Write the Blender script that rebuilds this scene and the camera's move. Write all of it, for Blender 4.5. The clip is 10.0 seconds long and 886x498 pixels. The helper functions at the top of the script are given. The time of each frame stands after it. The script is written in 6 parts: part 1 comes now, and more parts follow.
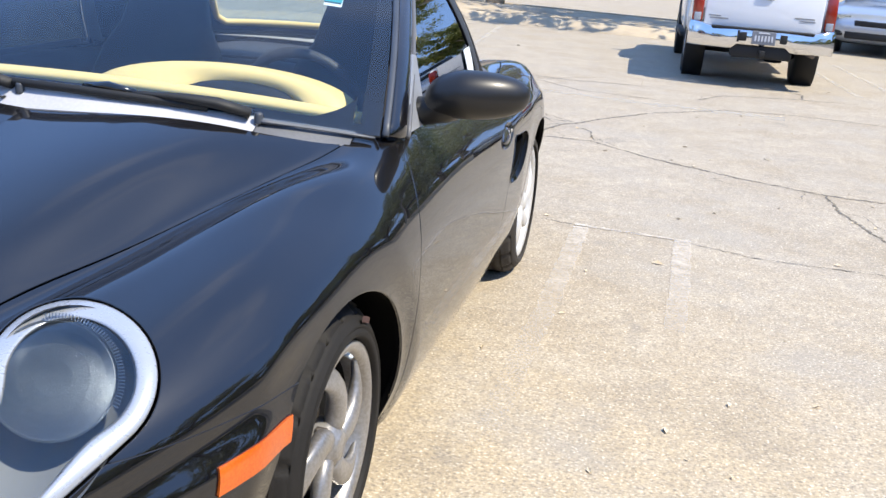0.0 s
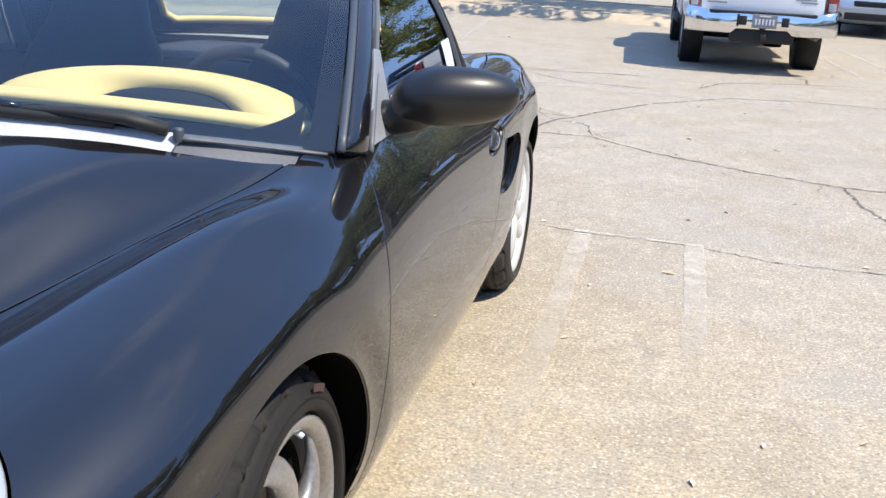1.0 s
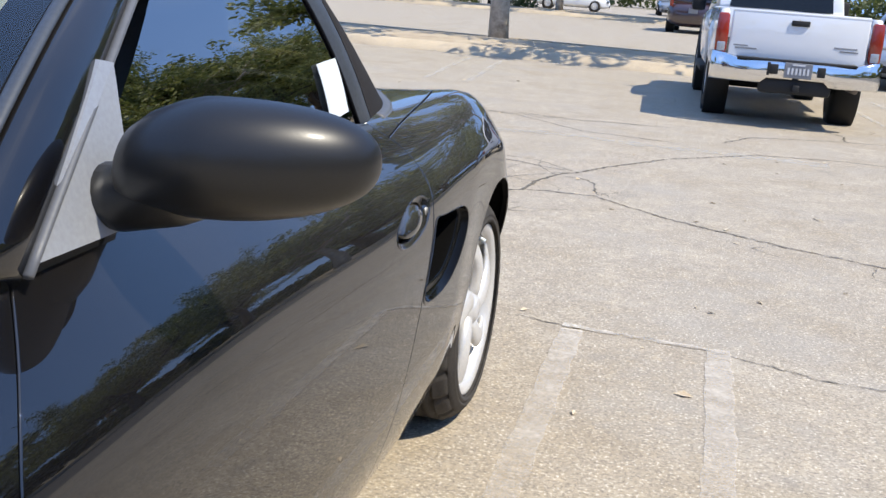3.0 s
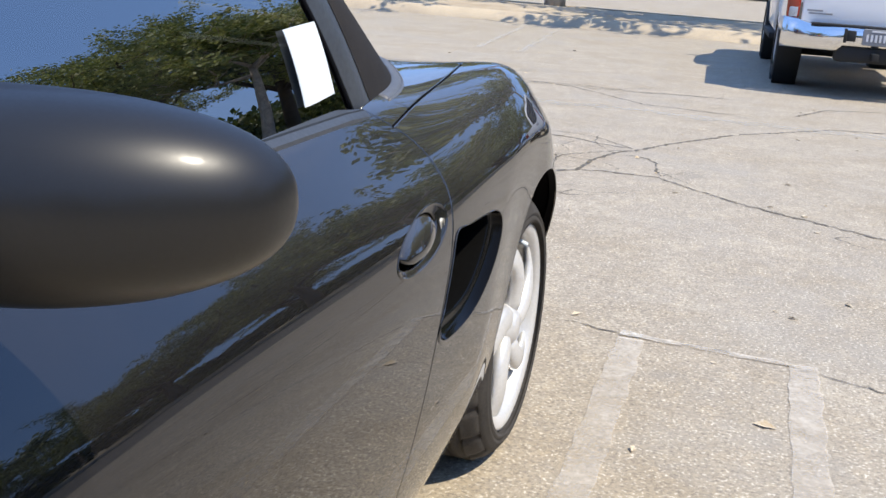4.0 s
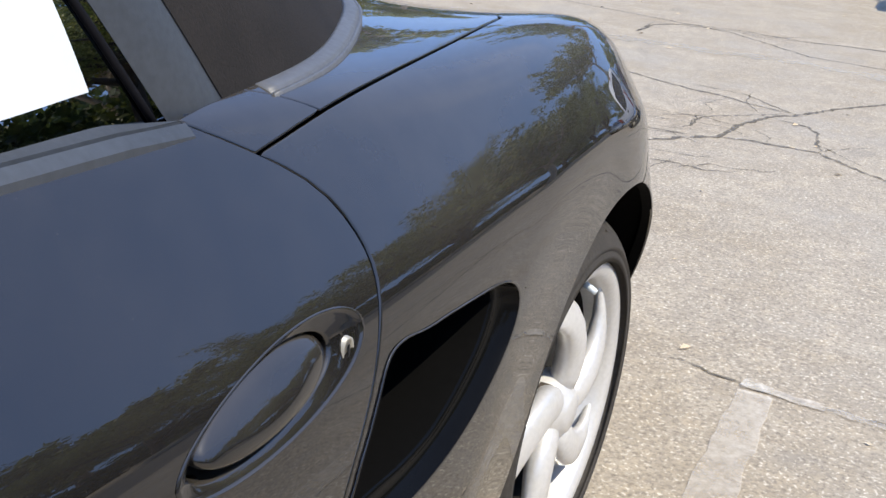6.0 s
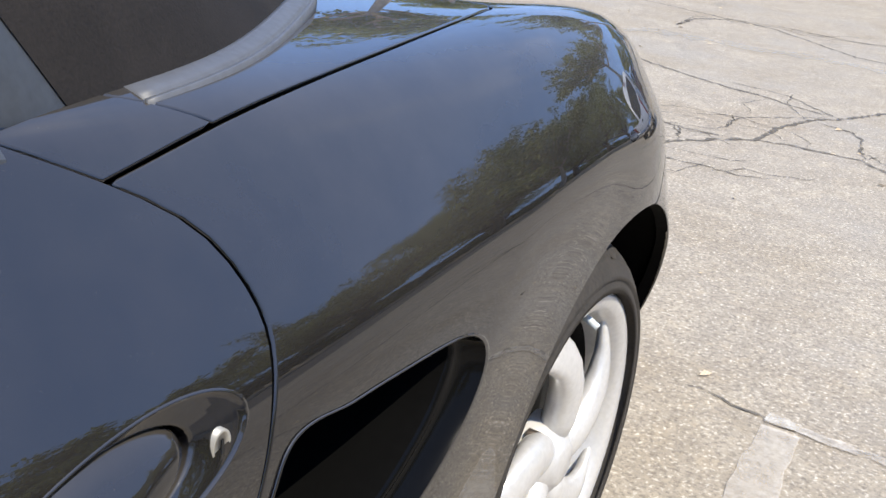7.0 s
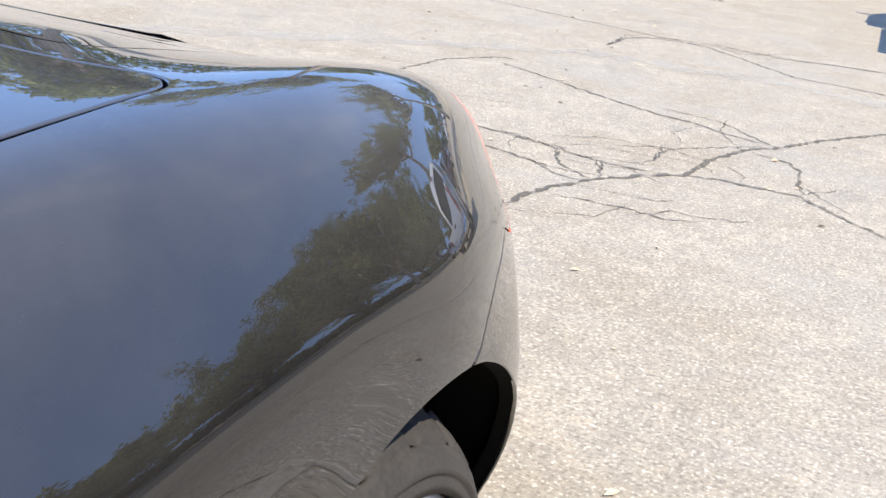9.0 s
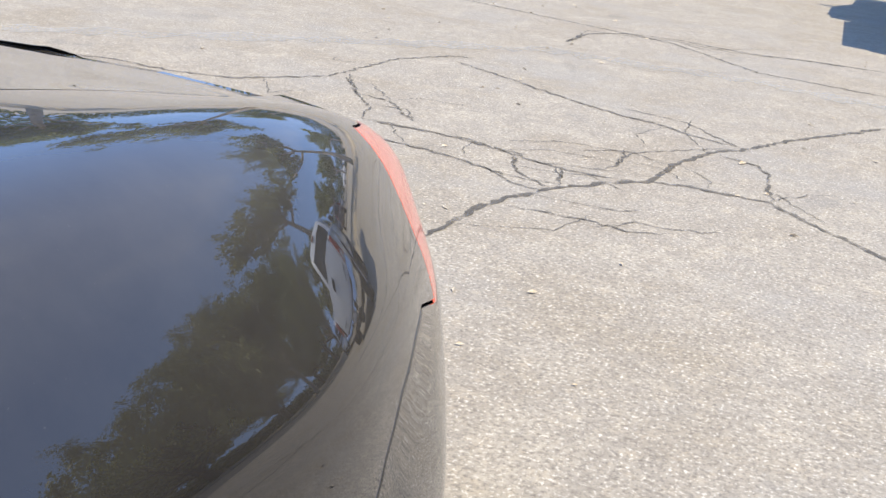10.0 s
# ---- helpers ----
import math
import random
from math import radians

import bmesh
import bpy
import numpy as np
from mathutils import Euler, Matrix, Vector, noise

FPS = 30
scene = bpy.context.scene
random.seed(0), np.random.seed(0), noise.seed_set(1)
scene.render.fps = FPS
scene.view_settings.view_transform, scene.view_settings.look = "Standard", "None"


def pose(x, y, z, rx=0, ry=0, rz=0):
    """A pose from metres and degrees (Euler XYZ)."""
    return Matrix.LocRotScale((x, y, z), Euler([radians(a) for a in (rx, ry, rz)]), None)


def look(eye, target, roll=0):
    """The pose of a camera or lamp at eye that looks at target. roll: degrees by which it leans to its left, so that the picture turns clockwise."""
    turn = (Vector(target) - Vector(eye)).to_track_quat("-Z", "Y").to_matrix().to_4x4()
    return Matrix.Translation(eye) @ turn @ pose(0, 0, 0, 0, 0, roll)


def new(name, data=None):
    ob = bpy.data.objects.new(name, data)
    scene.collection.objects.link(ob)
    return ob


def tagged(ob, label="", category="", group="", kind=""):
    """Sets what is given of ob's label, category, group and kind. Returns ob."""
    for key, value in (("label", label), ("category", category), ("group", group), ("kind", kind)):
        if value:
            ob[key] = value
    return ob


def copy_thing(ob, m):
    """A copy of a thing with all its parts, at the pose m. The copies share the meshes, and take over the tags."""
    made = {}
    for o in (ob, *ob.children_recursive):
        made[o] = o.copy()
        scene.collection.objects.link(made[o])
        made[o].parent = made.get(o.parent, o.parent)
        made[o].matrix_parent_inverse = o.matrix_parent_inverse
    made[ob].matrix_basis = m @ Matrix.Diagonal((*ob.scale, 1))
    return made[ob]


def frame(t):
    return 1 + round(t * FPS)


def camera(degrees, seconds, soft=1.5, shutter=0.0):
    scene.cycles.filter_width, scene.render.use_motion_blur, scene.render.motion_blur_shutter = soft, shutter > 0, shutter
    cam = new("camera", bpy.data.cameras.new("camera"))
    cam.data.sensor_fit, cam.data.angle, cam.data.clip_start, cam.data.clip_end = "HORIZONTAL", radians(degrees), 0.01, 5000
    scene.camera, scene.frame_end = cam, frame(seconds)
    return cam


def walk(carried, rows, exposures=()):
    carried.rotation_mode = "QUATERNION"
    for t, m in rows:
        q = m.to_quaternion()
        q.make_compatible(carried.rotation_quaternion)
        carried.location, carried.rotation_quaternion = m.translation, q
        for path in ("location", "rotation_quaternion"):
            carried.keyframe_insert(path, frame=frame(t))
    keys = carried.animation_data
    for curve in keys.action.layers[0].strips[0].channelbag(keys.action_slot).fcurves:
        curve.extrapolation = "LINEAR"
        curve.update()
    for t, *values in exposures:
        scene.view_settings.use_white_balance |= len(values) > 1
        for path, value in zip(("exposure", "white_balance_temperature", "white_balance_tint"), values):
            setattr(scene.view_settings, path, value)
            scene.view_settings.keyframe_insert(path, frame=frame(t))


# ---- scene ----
cam = camera(47.0, 10.0)


PATH = [
    (0, (1.421, -1.871, 1.365), (1.013, -0.002, 0.784), 4.7),
    (0.5, (1.401, -1.657, 1.341), (0.99, 0.212, 0.758), 3.7),
    (1, (1.361, -1.399, 1.313), (0.957, 0.468, 0.723), 2.9),
    (1.5, (1.345, -1.136, 1.29), (0.947, 0.737, 0.712), 3.1),
    (2, (1.364, -0.801, 1.228), (0.967, 1.086, 0.701), 3.6),
    (2.5, (1.369, -0.516, 1.201), (0.954, 1.375, 0.7), 4.2),
    (4, (1.29, 0.22, 1.14), (0.745, 2.057, 0.568), 3.8),
    (4.5, (1.254, 0.434, 1.127), (0.67, 2.242, 0.503), 3.9),
    (5, (1.222, 0.646, 1.115), (0.586, 2.422, 0.451), 4.3),
    (5.5, (1.226, 0.856, 1.107), (0.498, 2.586, 0.417), 4.1),
    (7, (1.195, 1.233, 1.077), (0.362, 2.89, 0.329), 6.7),
    (7.5, (1.184, 1.325, 1.074), (0.396, 3.007, 0.331), 7.7),
    (8, (1.189, 1.455, 1.079), (0.409, 3.143, 0.341), 7.1),
    (8.5, (1.19, 1.607, 1.073), (0.408, 3.299, 0.349), 6.2),
    (9, (1.153, 1.751, 1.068), (0.392, 3.458, 0.357), 6.3),
    (9.5, (1.118, 1.878, 1.062), (0.391, 3.6, 0.351), 6.6),
    (10, (1.093, 2.005, 1.058), (0.393, 3.737, 0.343), 6.0),
]
EXPOSURE = [(0, 0.68), (1.5, 0.58), (2.5, 0.46), (4.5, 0.40), (5.5, 0.37), (7, 0.47), (8, 0.68), (9, 0.71), (9.5, 0.65), (10, 0.46)]
walk(cam, [(t, look(eye, target, roll)) for t, eye, target, roll in PATH], EXPOSURE)

# ---- light: high sun on the driver's side ----
SUN_DIR = Vector((0.62, -0.16, 1.0)).normalized()
sun = new("sun", bpy.data.lights.new("sun", "SUN"))
sun.data.energy, sun.data.angle, sun.data.color = 4.75, radians(0.53), (1.0, 0.915, 0.760)
sun.matrix_world = look(SUN_DIR * 50, (0, 0, 0))
world = bpy.data.worlds.new("sky")
scene.world = world
world.use_nodes = True
wn, wl = world.node_tree.nodes, world.node_tree.links
sky = wn.new("ShaderNodeTexSky")
sky.sky_type, sky.sun_disc = "NISHITA", False
sky.sun_elevation = math.asin(SUN_DIR.z)
sky.sun_rotation = math.atan2(SUN_DIR.x, SUN_DIR.y)
sky.air_density, sky.dust_density, sky.ozone_density = 1.0, 0.5, 4.0
coord = wn.new("ShaderNodeTexCoord")
wmap = wn.new("ShaderNodeMapping")
wmap.inputs["Scale"].default_value = (1.2, 1.3, 2.0)
wl.new(coord.outputs["Generated"], wmap.inputs["Vector"])
# deep blue air, with thin veils and a few thicker fair-weather clouds
blue = wn.new("ShaderNodeMix")
blue.data_type = "RGBA"
blue.inputs["Factor"].default_value = 0.70
blue.inputs["B"].default_value = (3.5, 6.7, 14.8, 1)
wl.new(sky.outputs["Color"], blue.inputs["A"])
last = blue.outputs["Result"]
for size, lo, hi, most, white in ((1.1, 0.40, 0.80, 0.40, (4.5, 7.4, 13.6)), (1.9, 0.54, 0.80, 0.30, (14.0, 14.2, 16.0))):
    cloud, cramp, cmix = wn.new("ShaderNodeTexNoise"), wn.new("ShaderNodeMapRange"), wn.new("ShaderNodeMix")
    cloud.inputs["Scale"].default_value, cloud.inputs["Detail"].default_value, cloud.inputs["Roughness"].default_value = size, 3, 0.5
    cramp.interpolation_type = "SMOOTHSTEP"
    cramp.inputs["From Min"].default_value, cramp.inputs["From Max"].default_value, cramp.inputs["To Max"].default_value = lo, hi, most
    cmix.data_type = "RGBA"
    cmix.inputs["B"].default_value = (*white, 1)
    wl.new(wmap.outputs["Vector"], cloud.inputs["Vector"])
    wl.new(cloud.outputs["Fac"], cramp.inputs["Value"])
    wl.new(cramp.outputs["Result"], cmix.inputs["Factor"])
    wl.new(last, cmix.inputs["A"])
    last = cmix.outputs["Result"]
wl.new(last, wn["Background"].inputs["Color"])
wn["Background"].inputs["Strength"].default_value = 0.080


# ---- materials ----
def shader(name):
    m = bpy.data.materials.new(name)
    m.use_nodes = True
    nt = m.node_tree
    return m, nt.nodes, nt.links, nt.nodes["Principled BSDF"]


def surface(name, base, rough=0.5, metal=0.0, coat=0.0, vary=0.2, scale=6.0, fine=60.0, bump=0.0, tint=None, rvary=0.12, spec=0.5, space="Object"):
    """A surface with variation at two scales: broad mottling and fine grain, in colour, gloss and relief."""
    m, n, l, p = shader(name)
    tc = n.new("ShaderNodeTexCoord")
    big, small = n.new("ShaderNodeTexNoise"), n.new("ShaderNodeTexNoise")
    big.inputs["Scale"].default_value, big.inputs["Detail"].default_value = scale, 5
    small.inputs["Scale"].default_value, small.inputs["Detail"].default_value = fine, 4
    for t in (big, small):
        l.new(tc.outputs[space], t.inputs["Vector"])
    mix = n.new("ShaderNodeMix")
    mix.data_type = "RGBA"
    other = tint or tuple(c * (1 - vary) for c in base)
    mix.inputs["A"].default_value, mix.inputs["B"].default_value = (*base, 1), (*other, 1)
    add = n.new("ShaderNodeMath")
    add.operation, add.use_clamp = "MULTIPLY_ADD", True
    add.inputs[1].default_value = 0.5
    half = n.new("ShaderNodeMath")
    half.operation = "MULTIPLY"
    half.inputs[1].default_value = 0.5
    l.new(small.outputs["Fac"], half.inputs[0])
    l.new(big.outputs["Fac"], add.inputs[0])
    l.new(half.outputs[0], add.inputs[2])
    con = n.new("ShaderNodeMapRange")
    con.inputs["From Min"].default_value, con.inputs["From Max"].default_value = 0.32, 0.68
    l.new(add.outputs[0], con.inputs["Value"])
    l.new(con.outputs["Result"], mix.inputs["Factor"])
    l.new(mix.outputs["Result"], p.inputs["Base Color"])
    rr = n.new("ShaderNodeMapRange")
    rr.inputs["To Min"].default_value, rr.inputs["To Max"].default_value = max(0.0, rough * (1 - rvary)), min(1.0, rough * (1 + rvary))
    l.new(small.outputs["Fac"], rr.inputs["Value"])
    l.new(rr.outputs["Result"], p.inputs["Roughness"])
    p.inputs["Metallic"].default_value = metal
    p.inputs["Coat Weight"].default_value = coat
    p.inputs["Coat Roughness"].default_value = 0.02
    p.inputs["Specular IOR Level"].default_value = spec
    if bump:
        b = n.new("ShaderNodeBump")
        b.inputs["Strength"].default_value, b.inputs["Distance"].default_value = 1.0, bump
        l.new(small.outputs["Fac"], b.inputs["Height"])
        l.new(b.outputs["Normal"], p.inputs["Normal"])
    return m


def glass(name, tint=(0.8, 0.85, 0.85), gloss=0.07, haze=0.0):
    """Thin glass: tinted view through, mirror gloss that rises at grazing angles."""
    m = bpy.data.materials.new(name)
    m.use_nodes = True
    n, l = m.node_tree.nodes, m.node_tree.links
    n.remove(n["Principled BSDF"])
    tr, gl, mx = n.new("ShaderNodeBsdfTransparent"), n.new("ShaderNodeBsdfGlossy"), n.new("ShaderNodeMixShader")
    tr.inputs["Color"].default_value = (*tint, 1)
    gl.inputs["Roughness"].default_value = haze
    lw, pw, fr = n.new("ShaderNodeLayerWeight"), n.new("ShaderNodeMath"), n.new("ShaderNodeMapRange")
    lw.inputs["Blend"].default_value = 0.5
    pw.operation = "POWER"
    pw.inputs[1].default_value = 5.0
    l.new(lw.outputs["Facing"], pw.inputs[0])
    l.new(pw.outputs[0], fr.inputs["Value"])
    fr.inputs["To Min"].default_value, fr.inputs["To Max"].default_value = gloss, 1.0
    l.new(fr.outputs[0], mx.inputs[0])
    l.new(tr.outputs[0], mx.inputs[1])
    l.new(gl.outputs[0], mx.inputs[2])
    l.new(mx.outputs[0], n["Material Output"].inputs["Surface"])
    return m


def car_paint(name, base, dust=0.03, under=0.5, top_haze=0.0):
    """Solid paint under clear coat, with a thin uneven film of dust, fine specks and a haze painted on upward faces."""
    m, n, l, p = shader(name)
    tc = n.new("ShaderNodeTexCoord")
    film, speck = n.new("ShaderNodeTexNoise"), n.new("ShaderNodeTexNoise")
    film.inputs["Scale"].default_value, film.inputs["Detail"].default_value, film.inputs["Roughness"].default_value = 3.5, 8, 0.65
    speck.inputs["Scale"].default_value, speck.inputs["Detail"].default_value = 420.0, 2
    for t in (film, speck):
        l.new(tc.outputs["Object"], t.inputs["Vector"])
    a, b = n.new("ShaderNodeMapRange"), n.new("ShaderNodeMapRange")
    a.inputs["From Min"].default_value, a.inputs["From Max"].default_value, a.inputs["To Max"].default_value = 0.35, 0.8, dust
    b.inputs["From Min"].default_value, b.inputs["From Max"].default_value, b.inputs["To Max"].default_value = 0.72, 0.80, 0.05
    l.new(film.outputs["Fac"], a.inputs["Value"])
    l.new(speck.outputs["Fac"], b.inputs["Value"])
    # upward faces are paler: dust, and sky haze put into the colour
    geo, up, haze_ramp, haze_film = n.new("ShaderNodeNewGeometry"), n.new("ShaderNodeSeparateXYZ"), n.new("ShaderNodeMapRange"), n.new("ShaderNodeMath")
    l.new(geo.outputs["Normal"], up.inputs[0])
    haze_ramp.inputs["From Min"].default_value, haze_ramp.inputs["From Max"].default_value, haze_ramp.inputs["To Max"].default_value = 0.22, 0.85, top_haze
    l.new(up.outputs["Z"], haze_ramp.inputs["Value"])
    haze_film.operation = "MULTIPLY"
    # more of it on the doors and the tail than on the front
    along, share, much = n.new("ShaderNodeSeparateXYZ"), n.new("ShaderNodeMapRange"), n.new("ShaderNodeMath")
    l.new(tc.outputs["Object"], along.inputs[0])
    share.inputs["From Min"].default_value, share.inputs["From Max"].default_value = 0.45, 2.2
    share.inputs["To Min"].default_value, share.inputs["To Max"].default_value = 0.07, 1.0
    l.new(along.outputs["Y"], share.inputs["Value"])
    much.operation = "MULTIPLY"
    l.new(haze_ramp.outputs["Result"], much.inputs[0])
    l.new(share.outputs["Result"], much.inputs[1])
    l.new(much.outputs[0], haze_film.inputs[0])
    l.new(film.outputs["Fac"], haze_film.inputs[1])
    s0, s = n.new("ShaderNodeMath"), n.new("ShaderNodeMath")
    l.new(a.outputs["Result"], s0.inputs[0])
    l.new(b.outputs["Result"], s0.inputs[1])
    l.new(s0.outputs[0], s.inputs[0])
    l.new(haze_film.outputs[0], s.inputs[1])
    mix = n.new("ShaderNodeMix")
    mix.data_type = "RGBA"
    mix.inputs["A"].default_value, mix.inputs["B"].default_value = (*base, 1), (0.42, 0.37, 0.30, 1)
    l.new(s.outputs[0], mix.inputs["Factor"])
    l.new(mix.outputs["Result"], p.inputs["Base Color"])
    p.inputs["Roughness"].default_value = 0.40
    p.inputs["Specular IOR Level"].default_value = under
    p.inputs["Coat Weight"].default_value = 1.0
    p.inputs["Coat Roughness"].default_value = 0.012
    p.inputs["Coat IOR"].default_value = 1.72
    return m


PAINT = car_paint("black_clearcoat_paint", (0.0025, 0.0025, 0.0035), 0.002, 0.06, 0.25)
SATIN = surface("satin_black_mirror_paint", (0.013, 0.0122, 0.0115), rough=0.40, coat=0.16, fine=300, vary=0.3, spec=0.42)
SATIN.node_tree.nodes["Principled BSDF"].inputs["Coat Roughness"].default_value = 0.16
DARK = surface("dull_black_plastic", (0.010, 0.010, 0.010), rough=0.65, fine=120, bump=0.0004)
DUCT_GAPSHADE = surface("black_duct_plastic_and_gap_shade", (0.003, 0.003, 0.003), rough=0.8, fine=120, spec=0.04)
LIPBLACK = surface("satin_black_lip_plastic", (0.004, 0.004, 0.004), rough=0.11, fine=120, spec=0.08)
GLOSSBLACK = surface("gloss_black_plastic", (0.006, 0.006, 0.006), rough=0.12, coat=0.6, fine=90)
TRIM = surface("weathered_grey_rubber_trim", (0.052, 0.060, 0.074), rough=0.46, fine=140, vary=0.35, bump=0.0003)
SEAL = surface("grey_weather_seal", (0.105, 0.11, 0.122), rough=0.5, fine=110, vary=0.3)
FABRIC = surface("black_canvas_top", (0.011, 0.0105, 0.011), rough=0.92, fine=420, scale=11, vary=0.5, tint=(0.026, 0.023, 0.022), bump=0.0006, spec=0.2)
CREAM = surface("sand_leather", (0.93, 0.68, 0.27), rough=0.55, fine=240, vary=0.14, bump=0.0004)
CLOTH = surface("charcoal_seat_leather", (0.045, 0.045, 0.05), rough=0.6, fine=220, vary=0.3, bump=0.0004)
CHROME = surface("bright_chrome", (0.80, 0.80, 0.80), rough=0.10, metal=1.0, fine=60, vary=0.1)
BARREL = surface("dark_wheel_barrel", (0.016, 0.014, 0.013), rough=0.7, fine=130, vary=0.3, spec=0.2)
SILVER = surface("silver_wheel_paint", (0.66, 0.65, 0.63), rough=0.38, metal=0.3, coat=0.4, fine=130, vary=0.18)
DARKERSILVER = surface("darker_silver_paint", (0.34, 0.335, 0.33), rough=0.36, metal=0.55, coat=0.4, fine=130, vary=0.3, tint=(0.20, 0.185, 0.17))
RUBBER = surface("tyre_rubber", (0.028, 0.026, 0.024), rough=0.74, scale=14, fine=160, vary=0.35, bump=0.0006, tint=(0.060, 0.053, 0.046), spec=0.28)
BLACKRUBBER = surface("black_tyre_rubber", (0.011, 0.0105, 0.010), rough=0.7, scale=14, fine=160, vary=0.3, bump=0.0006, tint=(0.020, 0.018, 0.016), spec=0.22)
STEEL = surface("brake_steel", (0.25, 0.24, 0.23), rough=0.42, metal=0.9, fine=80, tint=(0.16, 0.12, 0.09))
BEZEL = surface("silver_lamp_bezel", (0.40, 0.42, 0.45), rough=0.28, metal=0.35, coat=0.6, fine=90, vary=0.08)
REFLECT = surface("lamp_reflector", (0.27, 0.30, 0.33), rough=0.46, metal=1.0, fine=60, vary=0.2)
AMBER = surface("amber_lens_plastic", (0.60, 0.12, 0.010), rough=0.20, coat=0.6, fine=200, vary=0.25, tint=(0.42, 0.07, 0.006))
REDLENS = surface("red_lens_plastic", (0.30, 0.026, 0.012), rough=0.16, coat=0.8, fine=160, vary=0.25)
ORANGELENS = surface("coral_lens_plastic", (0.85, 0.14, 0.08), rough=0.2, coat=0.7, fine=160, vary=0.15)
SCREEN = glass("windscreen_glass", (0.74, 0.84, 0.86), 0.10)
SIDEGLASS = glass("side_window_glass", (0.05, 0.06, 0.06), 0.36)
CLEARLENS = glass("clear_lamp_lens", (0.80, 0.84, 0.86), 0.09)
FRIT = surface("black_glass_border", (0.008, 0.008, 0.010), rough=0.6, fine=60, spec=0.06)
PAPER = surface("white_paper", (0.60, 0.66, 0.70), rough=0.7, fine=90, vary=0.05)
TEAL = surface("teal_sticker_ink", (0.03, 0.30, 0.34), rough=0.5, fine=90)
wave, bmp = REFLECT.node_tree.nodes.new("ShaderNodeTexWave"), REFLECT.node_tree.nodes.new("ShaderNodeBump")
wave.inputs["Scale"].default_value, wave.inputs["Distortion"].default_value = 55.0, 1.5
bmp.inputs["Strength"].default_value, bmp.inputs["Distance"].default_value = 0.9, 0.003
REFLECT.node_tree.links.new(wave.outputs["Fac"], bmp.inputs["Height"])
REFLECT.node_tree.links.new(bmp.outputs["Normal"], REFLECT.node_tree.nodes["Principled BSDF"].inputs["Normal"])
BRASS = surface("worn_lock_metal", (0.40, 0.38, 0.33), rough=0.45, metal=0.35, fine=150)
COWL = surface("sun_bleached_white_plastic", (0.47, 0.47, 0.49), rough=0.6, fine=130, vary=0.2)
SAIL = surface("satin_grey_plastic", (0.36, 0.38, 0.42), rough=0.34, metal=0.3, fine=160)
DUSTY = surface("smoky_grey_plastic", (0.16, 0.17, 0.18), rough=0.7, fine=120)
REDMARK = surface("faded_red_tyre_mark", (0.060, 0.026, 0.022), rough=0.8, fine=300)


# ---- mesh tools ----
def spline(xs, ys):
    """Natural cubic spline through a few knots."""
    xs, ys = np.array(xs, float), np.array(ys, float)
    h, n = np.diff(xs), len(xs)
    a, r = np.eye(n), np.zeros(n)
    for i in range(1, n - 1):
        a[i, i - 1 : i + 2] = h[i - 1], 2 * (h[i - 1] + h[i]), h[i]
        r[i] = 6 * ((ys[i + 1] - ys[i]) / h[i] - (ys[i] - ys[i - 1]) / h[i - 1])
    m = np.linalg.solve(a, r)

    def at(x):
        x = np.asarray(x, float)
        xc = np.clip(x, xs[0], xs[-1])
        i = np.clip(np.searchsorted(xs, xc) - 1, 0, n - 2)
        d, e = xc - xs[i], xs[i + 1] - xc
        return m[i] * e**3 / (6 * h[i]) + m[i + 1] * d**3 / (6 * h[i]) + (ys[i] / h[i] - m[i] * h[i] / 6) * e + (ys[i + 1] / h[i] - m[i + 1] * h[i] / 6) * d

    return at


def part(name, verts, faces, mat, parent=None, label="", smooth=True, normals=None, place=None):
    me = bpy.data.meshes.new(name)
    me.from_pydata([tuple(map(float, v)) for v in verts], [], [tuple(map(int, f)) for f in faces])
    me.materials.append(mat)
    me.polygons.foreach_set("use_smooth", [smooth] * len(me.polygons))
    if normals is not None:
        me.normals_split_custom_set_from_vertices([tuple(map(float, v)) for v in normals])
    me.update()
    ob = new(name, me)
    if parent is not None:
        ob.parent = parent
    if place is not None:
        ob.matrix_basis = place
    return tagged(ob, label)


def bm_part(name, bm, mat, parent=None, label="", smooth=True, place=None, sharp=35):
    me = bpy.data.meshes.new(name)
    bmesh.ops.recalc_face_normals(bm, faces=bm.faces)
    bm.to_mesh(me)
    bm.free()
    me.materials.append(mat)
    me.polygons.foreach_set("use_smooth", [smooth] * len(me.polygons))
    if smooth:
        me.set_sharp_from_angle(angle=radians(sharp))
    ob = new(name, me)
    if parent is not None:
        ob.parent = parent
    if place is not None:
        ob.matrix_basis = place
    return tagged(ob, label)


def box_bm(sx, sy, sz, at=(0, 0, 0), bevel=0.01, seg=2, taper=1.0, bm=None):
    """A bevelled box, narrowed to taper at its top."""
    own = bmesh.new()
    bmesh.ops.create_cube(own, size=1.0)
    for v in own.verts:
        k = taper if v.co.z > 0 else 1.0
        v.co = Vector((v.co.x * sx * k, v.co.y * sy * k, v.co.z * sz))
    if bevel:
        bmesh.ops.bevel(own, geom=list(own.edges), offset=bevel, segments=seg, affect="EDGES", profile=0.5)
    bmesh.ops.translate(own, verts=own.verts, vec=Vector(at))
    if bm is None:
        return own
    me = bpy.data.meshes.new("tmp")
    own.to_mesh(me)
    own.free()
    bm.from_mesh(me)
    bpy.data.meshes.remove(me)
    return bm


